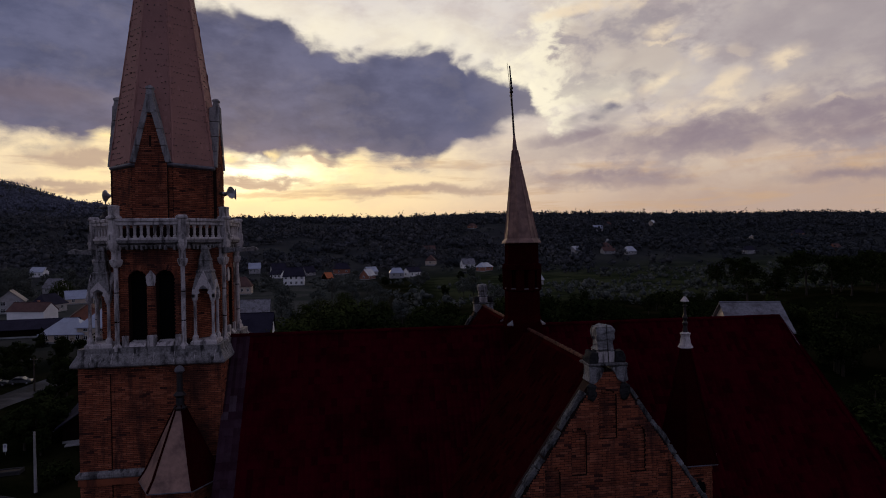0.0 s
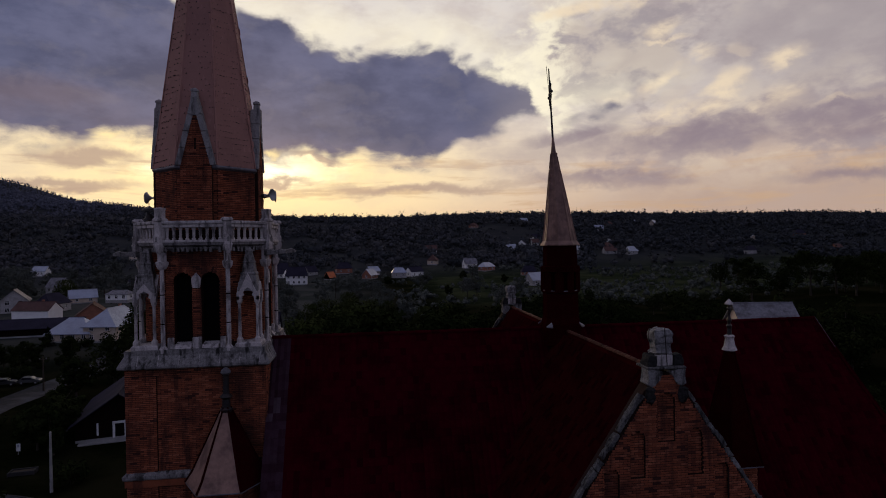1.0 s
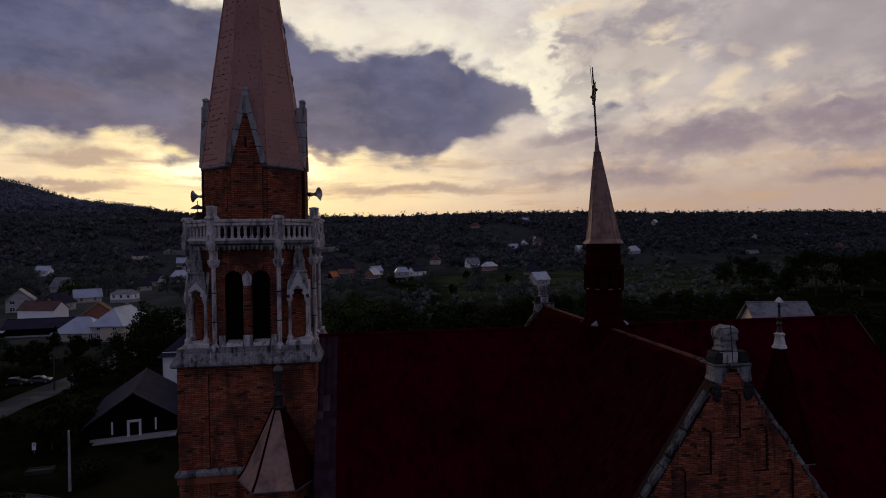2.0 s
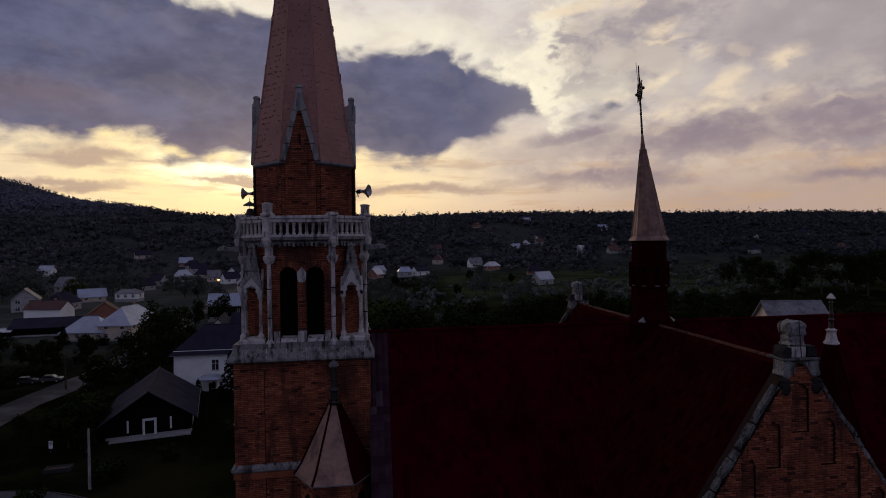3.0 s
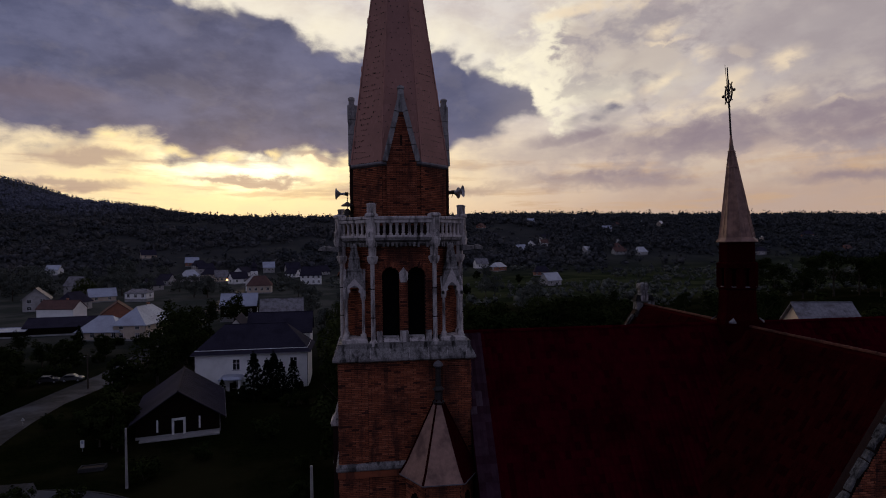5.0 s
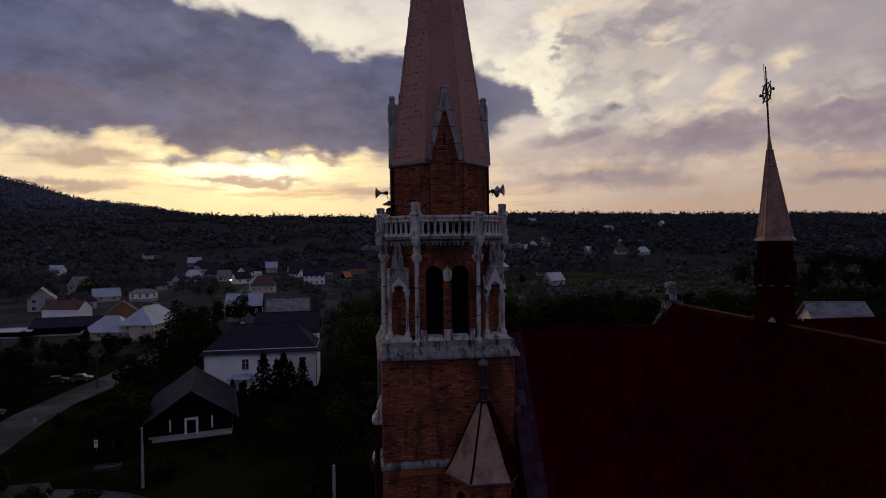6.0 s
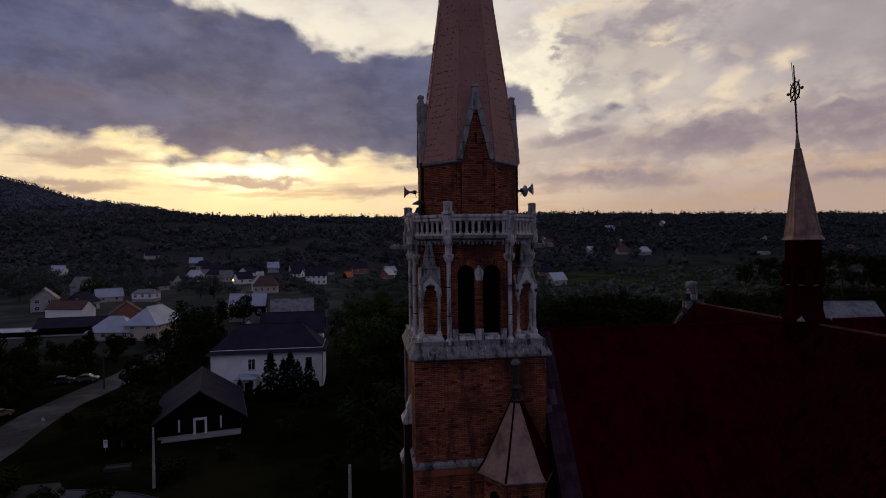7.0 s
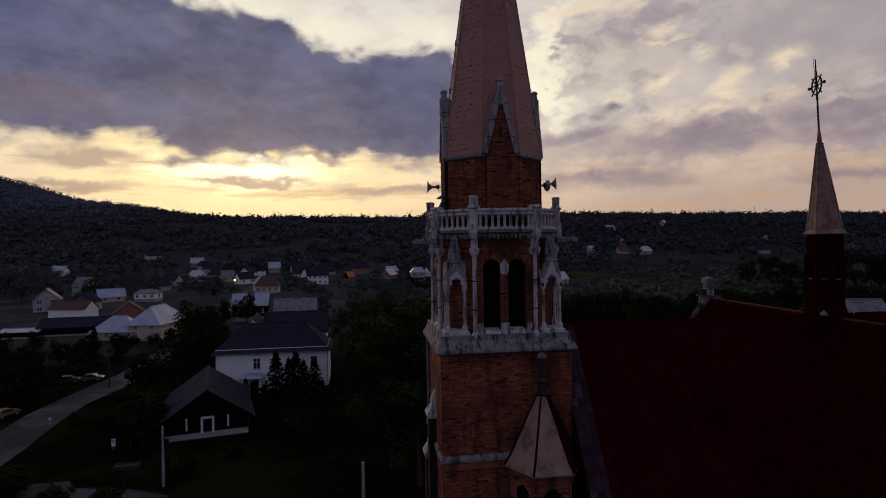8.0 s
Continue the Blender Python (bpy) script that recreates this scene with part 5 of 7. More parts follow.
# rod with a wheel cross
base, top = Vector((FX + tip_x, FY, 35.1)), Vector((FX - 0.42, FY, 38.35))
pole = fpart("finial_rod", rod(bmesh.new(), base, top, 0.05, 6, 0.03), M_IRON, "thin dark iron rod with a wheel cross")
wc = base.lerp(top, 0.62)
ax = Vector((0.23, 0.97, 0)).normalized()
wheel = bmesh.new()
N = 20
for rr in (0.43,):
    for i in range(N):
        a0, a1 = math.tau * i / N, math.tau * (i + 1) / N
        rod(wheel, wc + ax * rr * math.cos(a0) + Vector((0, 0, rr * math.sin(a0))), wc + ax * rr * math.cos(a1) + Vector((0, 0, rr * math.sin(a1))), 0.04, 5)
for i in range(8):
    a = math.tau * i / 8
    r1 = 0.66 if i % 2 == 0 else 0.60
    rod(wheel, wc, wc + ax * r1 * math.cos(a) + Vector((0, 0, r1 * math.sin(a))), 0.032, 5)
for s in (-1, 1):
    bmesh.ops.create_icosphere(wheel, subdivisions=1, radius=0.085, matrix=Matrix.Translation(wc + ax * 0.66 * s))
bmesh.ops.create_icosphere(wheel, subdivisions=1, radius=0.10, matrix=Matrix.Translation(wc))
fpart("wheel_cross", wheel, M_IRON, parent=pole)
fpart("side_rod", rod(bmesh.new(), base.lerp(top, 0.45) + Vector((-0.02, 0, 0)), base.lerp(top, 1.0) + Vector((-0.12, 0, 0.12)), 0.012, 4), M_IRON, parent=pole)
for f in (0.12, 0.30, 0.42):
    fpart("knop", lathe([(0.02, -0.06), (0.06, 0), (0.02, 0.06)], 8, *base.lerp(top, f).xy), M_IRON, parent=pole).location.z = base.lerp(top, f).z


# ---- stair turrets against the church ----
def stair_turret(name, label, cx, cy, sides, turn, radius, eave, peak, heads, light_faces):
    ob = thing(name, label, "turret", pose(cx, cy, GZ))

    def sp(nm, bm, mat, lab="", parent=None):
        o = part(nm, bm, mat, parent or ob, lab)
        if parent is None:
            o.matrix_parent_inverse = ob.matrix_basis.inverted()
        return o
    wall = sp("wall", rings(bmesh.new(), [ngon(sides, radius - 0.22, z, cx, cy, turn) for z in (GZ - 1, eave - 0.02)]), M_MORTAR)
    pts = [Vector(p) for p in ngon(sides, radius - 0.22, 0, cx, cy, turn)]
    cut = 0
    for i in range(sides):
        p, q = pts[i], pts[(i + 1) % sides]
        mid = (p + q) / 2
        if mid.y > cy + 0.4:
            continue
        m = face_frame(p, q)
        L = (q - p).length
        arch = (L / 2, L * 0.24, eave - 2.0, eave - 0.95)
        courses(wall, m, L, eave - 2.6, eave - 0.05, lambda u, v, arch=arch: not arch_in(u, v, *arch), seed=140 + i)
        # flat black plate paints the shade of the arched recess
        n = slab(bmesh.new(), [(u, -0.006, v) for u, v in arch_outline(*arch)], (0, 0.05, 0))
        bmesh.ops.transform(n, matrix=m, verts=n.verts)
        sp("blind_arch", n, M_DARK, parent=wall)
    lv = [(radius + 0.03, eave - 0.06), (radius + 0.04, eave), (radius * 0.90, eave + 0.16)]
    lo = [Vector(p) for p in ngon(sides, radius + 0.04, eave, cx, cy, turn)]
    hi = [Vector(p) for p in ngon(sides, 0.16, peak, cx, cy, turn)]
    sp("eave", rings(bmesh.new(), [ngon(sides, r, z, cx, cy, turn) for r, z in ((radius - 0.12, eave - 0.10), (radius + 0.05, eave - 0.05), (radius + 0.05, eave - 0.005), (radius - 0.1, eave + 0.0))]), M_LEAD)
    for i in range(sides):
        j = (i + 1) % sides
        mid = [lo[i].lerp(hi[i], 0.14) + (Vector((cx, cy, 0)) - Vector((lo[i].x, lo[i].y, 0))) * 0.045, lo[j].lerp(hi[j], 0.14) + (Vector((cx, cy, 0)) - Vector((lo[j].x, lo[j].y, 0))) * 0.045]
        bm = bmesh.new()
        a = [bm.verts.new(p) for p in (lo[i], lo[j], mid[1], hi[j], hi[i], mid[0])]
        bm.faces.new((a[0], a[1], a[2], a[5]))
        bm.faces.new((a[5], a[2], a[3], a[4]))
        r = bmesh.ops.extrude_face_region(bm, geom=bm.faces[:])
        bmesh.ops.translate(bm, vec=(0, 0, -0.05), verts=[v for v in r["geom"] if isinstance(v, bmesh.types.BMVert)])
        po = sp("roof_panel", bm, M_TAN_SHEET if i in light_faces else M_RED_SHEET, "tan sheet metal panel" if i in light_faces else "dark red sheet metal panel")
        rib = bmesh.new()
        rod(rib, lo[i] + Vector((0, 0, 0.01)), mid[0] + Vector((0, 0, 0.01)), 0.05, 5)
        rod(rib, mid[0] + Vector((0, 0, 0.01)), hi[i] + Vector((0, 0, 0.01)), 0.05, 5, 0.035)
        sp("rib", rib, M_RED_SHEET, "", po)
    for head, finial_mat, words in heads:
        sp("finial", lathe(head, 10, cx, cy), finial_mat, words)
    return ob


stair_turret("stair_turret", "six-sided brick stair turret with tan metal pyramid roof", -7.58, 24.40, 6, radians(-60), 1.60, 20.76, 23.70,
             (([(0.22, 23.50), (0.26, 23.62), (0.17, 23.70), (0.16, 24.02), (0.20, 24.08), (0.25, 24.12), (0.20, 24.18), (0.13, 24.25), (0.11, 24.95), (0.13, 25.0)], M_IRON, "dark turned metal shaft"),
              ([(0.12, 25.0), (0.21, 25.09), (0.18, 25.19), (0.05, 25.30)], M_LEAD, "grey metal knob")), (3, 4, 5))
stair_turret("stair_turret", "brick stair turret with dark red pyramid roof and white finial", 12.75, 21.95, 6, radians(-60), 1.25, 21.25, 25.75,
             (([(0.24, 25.60), (0.30, 25.64), (0.22, 25.80), (0.17, 26.08), (0.19, 26.16), (0.22, 26.20), (0.12, 26.26)], M_STONE, "pale bell-shaped finial foot"),
              ([(0.10, 26.24), (0.08, 26.5), (0.12, 26.62), (0.06, 26.7), (0.10, 26.85), (0.05, 27.0), (0.05, 27.3), (0.12, 27.33), (0.04, 27.38), (0.04, 27.5)], M_IRON, "dark turned metal shaft"),
              ([(0.17, 27.49), (0.17, 27.52), (0.03, 27.70)], M_STONE, "pale pointed cap")), ())


# ---- loudspeaker horns on the tower drum ----
def horn_speaker(label, at, way):
    ob = thing("loudspeaker", label, "loudspeaker", look(at, Vector(at) + Vector(way)), "loudspeakers on the drum")
    body = lathe([(0.03, 0.0), (0.06, -0.05), (0.07, -0.16), (0.05, -0.18), (0.05, -0.26), (0.08, -0.32), (0.16, -0.42), (0.27, -0.50), (0.275, -0.51), (0.25, -0.49), (0.12, -0.40), (0.03, -0.30)], 18)
    part("horn", body, M_HORN, ob, smooth=True)
    part("driver", lathe([(0.05, 0.06), (0.09, 0.05), (0.09, -0.09), (0.05, -0.10)], 14), M_IRON, ob)
    part("bracket", rod(rod(bmesh.new(), (0, 0, 0.0), (0.0, 0.0, 0.45), 0.02), (0, -0.02, -0.02), (0.0, -0.25, 0.05), 0.015), M_IRON, ob)
    return ob


horn_speaker("grey horn loudspeaker bracketed to the brick drum", (TX + 2.42, TY - 0.55, 32.45), (0.95, -0.45, 0.05))
horn_speaker("grey horn loudspeaker bracketed to the brick drum", (TX + 2.35, TY + 0.25, 32.5), (0.9, 0.25, 0))
horn_speaker("dark horn loudspeaker on the far side of the drum", (TX - 2.40, TY + 0.35, 32.45), (-0.97, 0.1, 0.02))
bell = thing("service_bell", "small dark bell hung on a bracket by the drum", "bell", pose(TX - 2.35, TY - 0.9, 31.0))
part("bell_cup", lathe([(0.26, 0.38), (0.25, 0.42), (0.17, 0.50), (0.13, 0.62), (0.05, 0.68)], 12), M_IRON, bell)
part("hanger", rod(bmesh.new(), (0, 0, -0.2), (0, 0, 1.15), 0.018), M_IRON, bell)
part("rain_hood", lathe([(0.30, 0.80), (0.26, 0.86), (0.08, 0.96), (0.02, 1.0)], 12), M_IRON, bell)


# ---- the land ----
LAND_Y = ((-200, 1.8), (180, 1.8), (300, 4.0), (430, 5.5), (500, 12.0), (600, 26.0), (750, 46.0), (950, 67.0), (1150, 82.0), (1400, 74.0), (2200, 60.0), (4600, 70.0))


def bell_curve(x, c, w):
    return math.exp(-((x - c) / w) ** 2)


def ground_height(x, y):
    for (a, za), (b, zb) in zip(LAND_Y, LAND_Y[1:]):
        if y <= b or b == 4600:
            f = min(max((y - a) / (b - a), 0), 1)
            f = f * f * (3 - 2 * f) * 0.4 + f * 0.6
            z = za + (zb - za) * f
            break
    far = min(max((y - 380) / 400, 0), 1)
    z += far * 9.0 * noise.noise(Vector((x / 260, y / 260, 0.4)))
    z += 134 * bell_curve(x, -930, 320) * bell_curve(y, 1450, 420) + 10 * bell_curve(x, -470, 150) * bell_curve(y, 1220, 260)
    z -= 9 * bell_curve(x, 1250, 380) * far
    z += 90 * bell_curve(x, -250, 420) * bell_curve(y, 2700, 500)
    z -= 3.2 * bell_curve(x, -33, 20) * bell_curve(y, 128, 15)
    rise = min(max((x - 24) / 60, 0), 1) * min(max((320 - y) / 150, 0), 1) * min(max((y - 20) / 30, 0), 1)
    return z + rise * (2.5 + 6.0 * min(max((x - 85 - 0.18 * y) / 50, 0), 1))


def make_ground():
    """One sheet from under the church to the horizon, finer near the middle."""
    xs = [-10 + math.copysign(abs(i / 60) ** 2.2 * 4600, i) for i in range(-60, 61)]
    ys = [40 + math.copysign(abs(i / 70) ** 2.2 * (4500 if i > 0 else 3000), i) for i in range(-40, 71)]
    vs = [(x, y, ground_height(x, y)) for y in ys for x in xs]
    n = len(xs)
    fs = [(j * n + i, j * n + i + 1, (j + 1) * n + i + 1, (j + 1) * n + i) for j in range(len(ys) - 1) for i in range(n - 1)]
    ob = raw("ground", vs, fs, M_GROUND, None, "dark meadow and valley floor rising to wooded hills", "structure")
    ob.data.polygons.foreach_set("use_smooth", [True] * len(ob.data.polygons))
    tagged(ob, "", "ground")


make_ground()


def road_line(y):
    return -60.5 - (y - 75) * 0.085 - 2.0 * bell_curve(y, 110, 30) - 3.7 * min(max((140 - y) / 30, 0), 1)


def make_road():
    vs, fs = [], []
    ys = [-120 + 6 * i for i in range(90)]
    for y in ys:
        for s in (-3.6, -1.2, 1.2, 3.6):
            x = road_line(y) + s + (0.5 if abs(s) > 2 else 0.1) * noise.noise(Vector((s, y / 9, 3.0)))
            vs.append((x, y, ground_height(x, y) + 0.12 - 0.012 * abs(s)))
    for j in range(len(ys) - 1):
        for i in range(3):
            fs.append((j * 4 + i, j * 4 + i + 1, j * 4 + i + 5, j * 4 + i + 4))
    tagged(raw("road", vs, fs, M_ASPHALT, None, "worn grey asphalt village road", "structure"), "", "road")


make_road()


# ---- houses ----
def window_parts(ob, m, w, h, frame_mat=None):
    """A window with frame, sill and two panes; m has its foot in the middle, -y outwards."""
    # one joined frame: outer ring, mullion and transom with four openings
    t, g = 0.09, 0.62 * h
    us, ws = (-w / 2, -w / 2 + t, -t / 2, t / 2, w / 2 - t, w / 2), (0, t, g, g + 0.07, h - t, h)
    fr = bmesh.new()
    grid = [[[fr.verts.new((u, y, v)) for v in ws] for u in us] for y in (-0.05, 0.03)]
    holes = {(1, 1), (3, 1), (1, 3), (3, 3)}
    for i in range(5):
        for j in range(5):
            if (i, j) in holes:
                for (a, b), (c, d) in (((i, j), (i + 1, j)), ((i + 1, j), (i + 1, j + 1)), ((i + 1, j + 1), (i, j + 1)), ((i, j + 1), (i, j))):
                    fr.faces.new((grid[0][a][b], grid[0][c][d], grid[1][c][d], grid[1][a][b]))
            else:
                for y in (0, 1):
                    fr.faces.new((grid[y][i][j], grid[y][i + 1][j], grid[y][i + 1][j + 1], grid[y][i][j + 1]))
    rim = [(i, 0) for i in range(6)] + [(5, j) for j in range(1, 6)] + [(i, 5) for i in range(4, -1, -1)] + [(0, j) for j in range(4, 0, -1)]
    for (a, b), (c, d) in zip(rim, rim[1:] + rim[:1]):
        fr.faces.new((grid[0][a][b], grid[0][c][d], grid[1][c][d], grid[1][a][b]))
    bmesh.ops.transform(fr, matrix=m, verts=fr.verts)
    f = part("window", fr, frame_mat or M_FRAME, ob)
    part("pane", boxed(-w / 2 + 0.04, w / 2 - 0.04, -0.015, 0.02, 0.04, h - 0.04, 0, m), M_PANE, f)
    part("sill", boxed(-w / 2 - 0.1, w / 2 + 0.1, -0.16, 0.03, -0.08, -0.01, 0, m), M_CONCRETE, f)


PLOTS = []


def house(name, label, x, y, yaw, w, d, h, rise, wall, roof, hip=0.0, eave=0.5, floors=1, across=3, side=1, chimney=True, sink=0.0, gable=None, near=False, win=(1.3, 1.6)):
    """A house: w along the ridge, d across; hip is the ridge's inset at both ends."""
    z = ground_height(x, y) - sink
    PLOTS.append((x, y, max(w, d)))
    ob = thing(name, label, "house", pose(x, y, z, 0, 0, yaw))
    bm = bmesh.new()
    a, b = w / 2, d / 2
    box(bm, -a, a, -b, b, -5.0, h)
    part("wall", bm, wall, ob)
    part("plinth", boxed(-a - 0.06, a + 0.06, -b - 0.06, b + 0.06, -4.0, 0.45), M_CONCRETE, ob)
    if hip == 0:
        for s in (-1, 1):
            gb = slab(bmesh.new(), [(s * a, -b, h - 0.002), (s * a, b, h - 0.002), (s * a, 0, h + rise - 0.05)], (-s * 0.25, 0, 0))
            part("gable_wall", gb, gable or wall, ob)
    e = eave
    drop = rise * e / b
    r = bmesh.new()
    ridge = [Vector((-a - (e if hip == 0 else -hip), 0, h + rise)), Vector((a + (e if hip == 0 else -hip), 0, h + rise))]
    lo = [Vector((-a - e, -b - e, h - drop)), Vector((a + e, -b - e, h - drop)), Vector((a + e, b + e, h - drop)), Vector((-a - e, b + e, h - drop))]
    th = (0, 0, 0.18)
    slab(r, [lo[0], lo[1], ridge[1], ridge[0]], th)
    slab(r, [lo[2], lo[3], ridge[0], ridge[1]], th)
    if hip:
        slab(r, [lo[1], lo[2], ridge[1]], th)
        slab(r, [lo[3], lo[0], ridge[0]], th)
    ro = part("roof", r, roof, ob)
    part("ridge_cap", rod(bmesh.new(), ridge[0] + Vector((0, 0, 0.2)), ridge[1] + Vector((0, 0, 0.2)), 0.12, 6), roof, ro)
    if near:
        seam = bmesh.new()
        n = int(w / 0.6)
        for i in range(n + 1):
            u = -a + w * i / n
            k = max(0.0, min(1.0, 1 - max(0, abs(u) - (a - hip)) / (hip + e))) if hip else 1.0
            rod(seam, (u, -b - e, h - drop + 0.19), (u, (-b - e) * (1 - k), h - drop + 0.19 + (rise + drop) * k), 0.03, 4)
        part("standing_seams", seam, roof, ro)
        for s in (-1, 1):
            g = rod(bmesh.new(), (-a - e, s * (b + e), h - drop), (a + e, s * (b + e), h - drop), 0.07, 6)
            part("gutter", g, M_GREY_ROOF, ro)
        for s in (-1, 1):
            part("downpipe", rod(bmesh.new(), (s * (a - 0.1), -b - 0.12, 0), (s * (a - 0.1), -b - 0.12, h - 0.1), 0.05, 6), M_DARK_ROOF, ob)
    if chimney:
        c = rings(bmesh.new(), [[(a * 0.3 + q * sx, 0.3 + q * sy, zz) for sx, sy in ((-1, -1), (1, -1), (1, 1), (-1, 1))] for q, zz in ((0.32, h + rise - 0.9), (0.32, h + rise + 0.7), (0.42, h + rise + 0.72), (0.42, h + rise + 0.85), (0.3, h + rise + 0.9))])
        part("chimney", c, M_BARE, ob)
    fh = h / floors
    for fl in range(floors):
        zz = fl * fh + fh * 0.36
        for i in range(across):
            u = -a + w * (i + 0.5) / across
            window_parts(ob, Matrix.Translation((u, -b - 0.02, zz)), min(win[0], w / across * 0.55), min(win[1], fh * 0.5))
        for s in (-1, 1):
            for i in range(side):
                v = -b + d * (i + 0.5) / side
                window_parts(ob, Matrix.Translation((s * (a + 0.02), v, zz)) @ pose(0, 0, 0, 0, 0, 90 * s), min(win[0], d / side * 0.42), min(win[1], fh * 0.55))
    return ob


# long white building beyond the conifers, with its porch
wb = house("white_building", "long white two-storey building with dark hipped roof behind conifers", -35.2, 133.0, 1.0, 23.2, 11.0, 9.0, 4.8, M_WHITE, M_DARK_ROOF, 5.0, 0.7, 1, 0, 0, False, near=True)
part("upper_wall", boxed(-11.58, 11.58, -5.48, 5.48, 8.8, 9.3), M_WHITE, wb)
for u in (-3.2, 0.6, 4.6, 8.6):
    for zz in (5.0, 1.2):
        window_parts(wb, Matrix.Translation((u, -5.52, zz)), 1.5, 2.3)
for v in (-2.6, 2.6):
    window_parts(wb, Matrix.Translation((-11.62, v, 5.0)) @ pose(0, 0, 0, 0, 0, -90), 1.4, 2.2)
porch = part("porch_roof", rings(bmesh.new(), [[(-3.9 + p * sx, -7.2 + q * sy, z) for sx, sy in ((-1, -1), (1, -1), (1, 1), (-1, 1))] for p, q, z in ((2.3, 1.8, 3.55), (2.3, 1.8, 3.75), (1.9, 1.5, 4.1), (1.2, 1.0, 4.3))]), M_BLUE_ROOF, wb, "pale curved metal porch roof")
for s in (-1, 1):
    part("porch_post", boxed(-3.9 + s * 1.8 - 0.22, -3.9 + s * 1.8 + 0.22, -8.7, -8.3, -1.0, 3.58), M_WHITE, wb)
part("porch_door", boxed(-4.6, -3.2, -5.58, -5.48, 0.0, 2.3), M_WOOD, wb)

# dark timber hall in front of it
hall = house("timber_hall", "dark timber hall with grey gabled roof and white door frame", -41.0, 100.2, 104.0, 17.0, 11.5, 2.9, 3.9, M_WOOD, M_DARK_ROOF, 0.0, 0.9, 1, 3, 0, False, near=True)
hx = -8.52
fr = bmesh.new()
for a, b, c, d in ((-0.95, -0.62, 0.3, 2.7), (0.62, 0.95, 0.3, 2.7), (-0.95, 0.95, 2.4, 2.75)):
    box(fr, hx - 0.1, hx, a, b, c, d)
part("door_frame", fr, M_FRAME, hall, "white painted door frame")
part("door", boxed(hx - 0.03, hx + 0.02, -0.62, 0.62, 0.3, 2.4), M_DARK, hall)
for s in (-1, 1):
    part("shutter", boxed(hx - 0.08, hx, s * 2.9 - 0.12, s * 2.9 + 0.12, 0.9, 2.7), M_FRAME, hall)
part("terrace", boxed(-10.3, -8.55, -5.7, 5.2, -0.6, 0.28, 0.05), M_CONCRETE, hall, "pale concrete terrace edge")
part("ridge_strip", rod(bmesh.new(), (-9.4, 0, 7.05), (9.4, 0, 7.05), 0.06, 6), M_RED_ROOF, hall, "reddish ridge strip")

# cream house with the blue-grey hipped roof: two wings
bh = house("cream_house", "cream house with blue-grey metal hipped roofs", -81.0, 195.0, 80.0, 17.0, 10.0, 5.0, 4.6, M_CREAM, M_BLUE_ROOF, 4.0, 0.6, 2, 4, 2, True, near=True)
house("cream_wing", "low cream wing with blue-grey metal hipped roof", -91.5, 192.5, -8.0, 13.0, 9.0, 3.0, 3.9, M_CREAM, M_BLUE_ROOF, 4.2, 0.6, 1, 4, 1, False, near=True)

house("unfinished_house", "pale two-storey house with gabled roof and balcony", -153.0, 272.0, 112.0, 9.5, 9.5, 6.0, 4.2, M_PLASTER, M_GREY_ROOF, 0.0, 0.7, 2, 2, 2, False, 0.6, win=(1.8, 1.9))
house("long_barn", "white barn with rusty red tiled roof", -125.5, 236.0, -14.0, 15.0, 7.0, 4.9, 2.8, M_WHITE, M_RED_ROOF, 0.0, 0.3, 1, 0, 0, True)
house("dark_barn", "long low barn with dark roof", -108.0, 206.0, 6.0, 24.0, 9.0, 2.8, 2.4, M_WOOD, M_DARK_ROOF, 0.0, 0.5, 1, 0, 0, False)
house("low_shed", "low shed with pale metal roof", -124.0, 201.0, 3.0, 11.0, 5.0, 2.0, 0.8, M_WOOD, M_BLUE_ROOF, 0.0, 0.3, 1, 0, 0, False)
house("brick_barn", "bare brick barn with gable end towards the road", -103.5, 231.0, 111.0, 12.0, 11.0, 4.2, 4.2, M_BARE, M_RED_ROOF, 0.0, 0.4, 1, 0, 1, False, 1.0)
house("white_cottage", "small white cottage with dark roof", -121.5, 300.0, -8.0, 10.5, 7.0, 3.2, 1.6, M_WHITE, M_GREY_ROOF, 1.5, 0.4, 1, 3, 1, False, -1.0)
house("grey_cottage", "cottage with pale grey roof behind a round tree", -164.0, 330.0, -20.0, 9.0, 7.5, 3.4, 4.4, M_PLASTER, M_GREY_ROOF, 0.0, 0.4, 1, 2, 1, False, -3.0)
house("gabled_house", "white gabled house with dark roof", -44.2, 158.0, 96.0, 13.0, 8.0, 5.6, 4.4, M_WHITE, M_DARK_ROOF, 0.0, 0.6, 1, 3, 2, False)
house("dark_roofed_house", "house with long dark roof", -34.0, 162.0, 2.0, 16.0, 9.0, 5.6, 4.6, M_WHITE, M_DARK_ROOF, 0.0, 0.5, 1, 4, 1, False)
house("white_house", "white house with grey roof at a meadow", -38.0, 192.0, 6.0, 12.5, 8.5, 6.0, 3.4, M_WHITE, M_GREY_ROOF, 0.0, 0.5, 1, 3, 1, False, -1.6)
house("blue_roofed_house", "house with pale blue sheet roof", -58.2, 225.0, 4.0, 12.5, 8.0, 4.6, 4.0, M_WOOD, M_BLUE_ROOF, 0.0, 0.4, 1, 3, 1, False, -1.2)
house("cream_cottage", "cream cottage with red-brown hipped roof", -70.0, 331.0, 3.0, 12.5, 9.0, 4.6, 4.6, M_CREAM, M_RED_ROOF, 3.0, 0.5, 1, 4, 1, False)
house("balcony_house", "two-storey white house with balconies and dark roof", -47.0, 382.0, 3.0, 13.0, 9.0, 6.4, 5.0, M_WHITE, M_DARK_ROOF, 1.0, 0.6, 2, 4, 2, False)
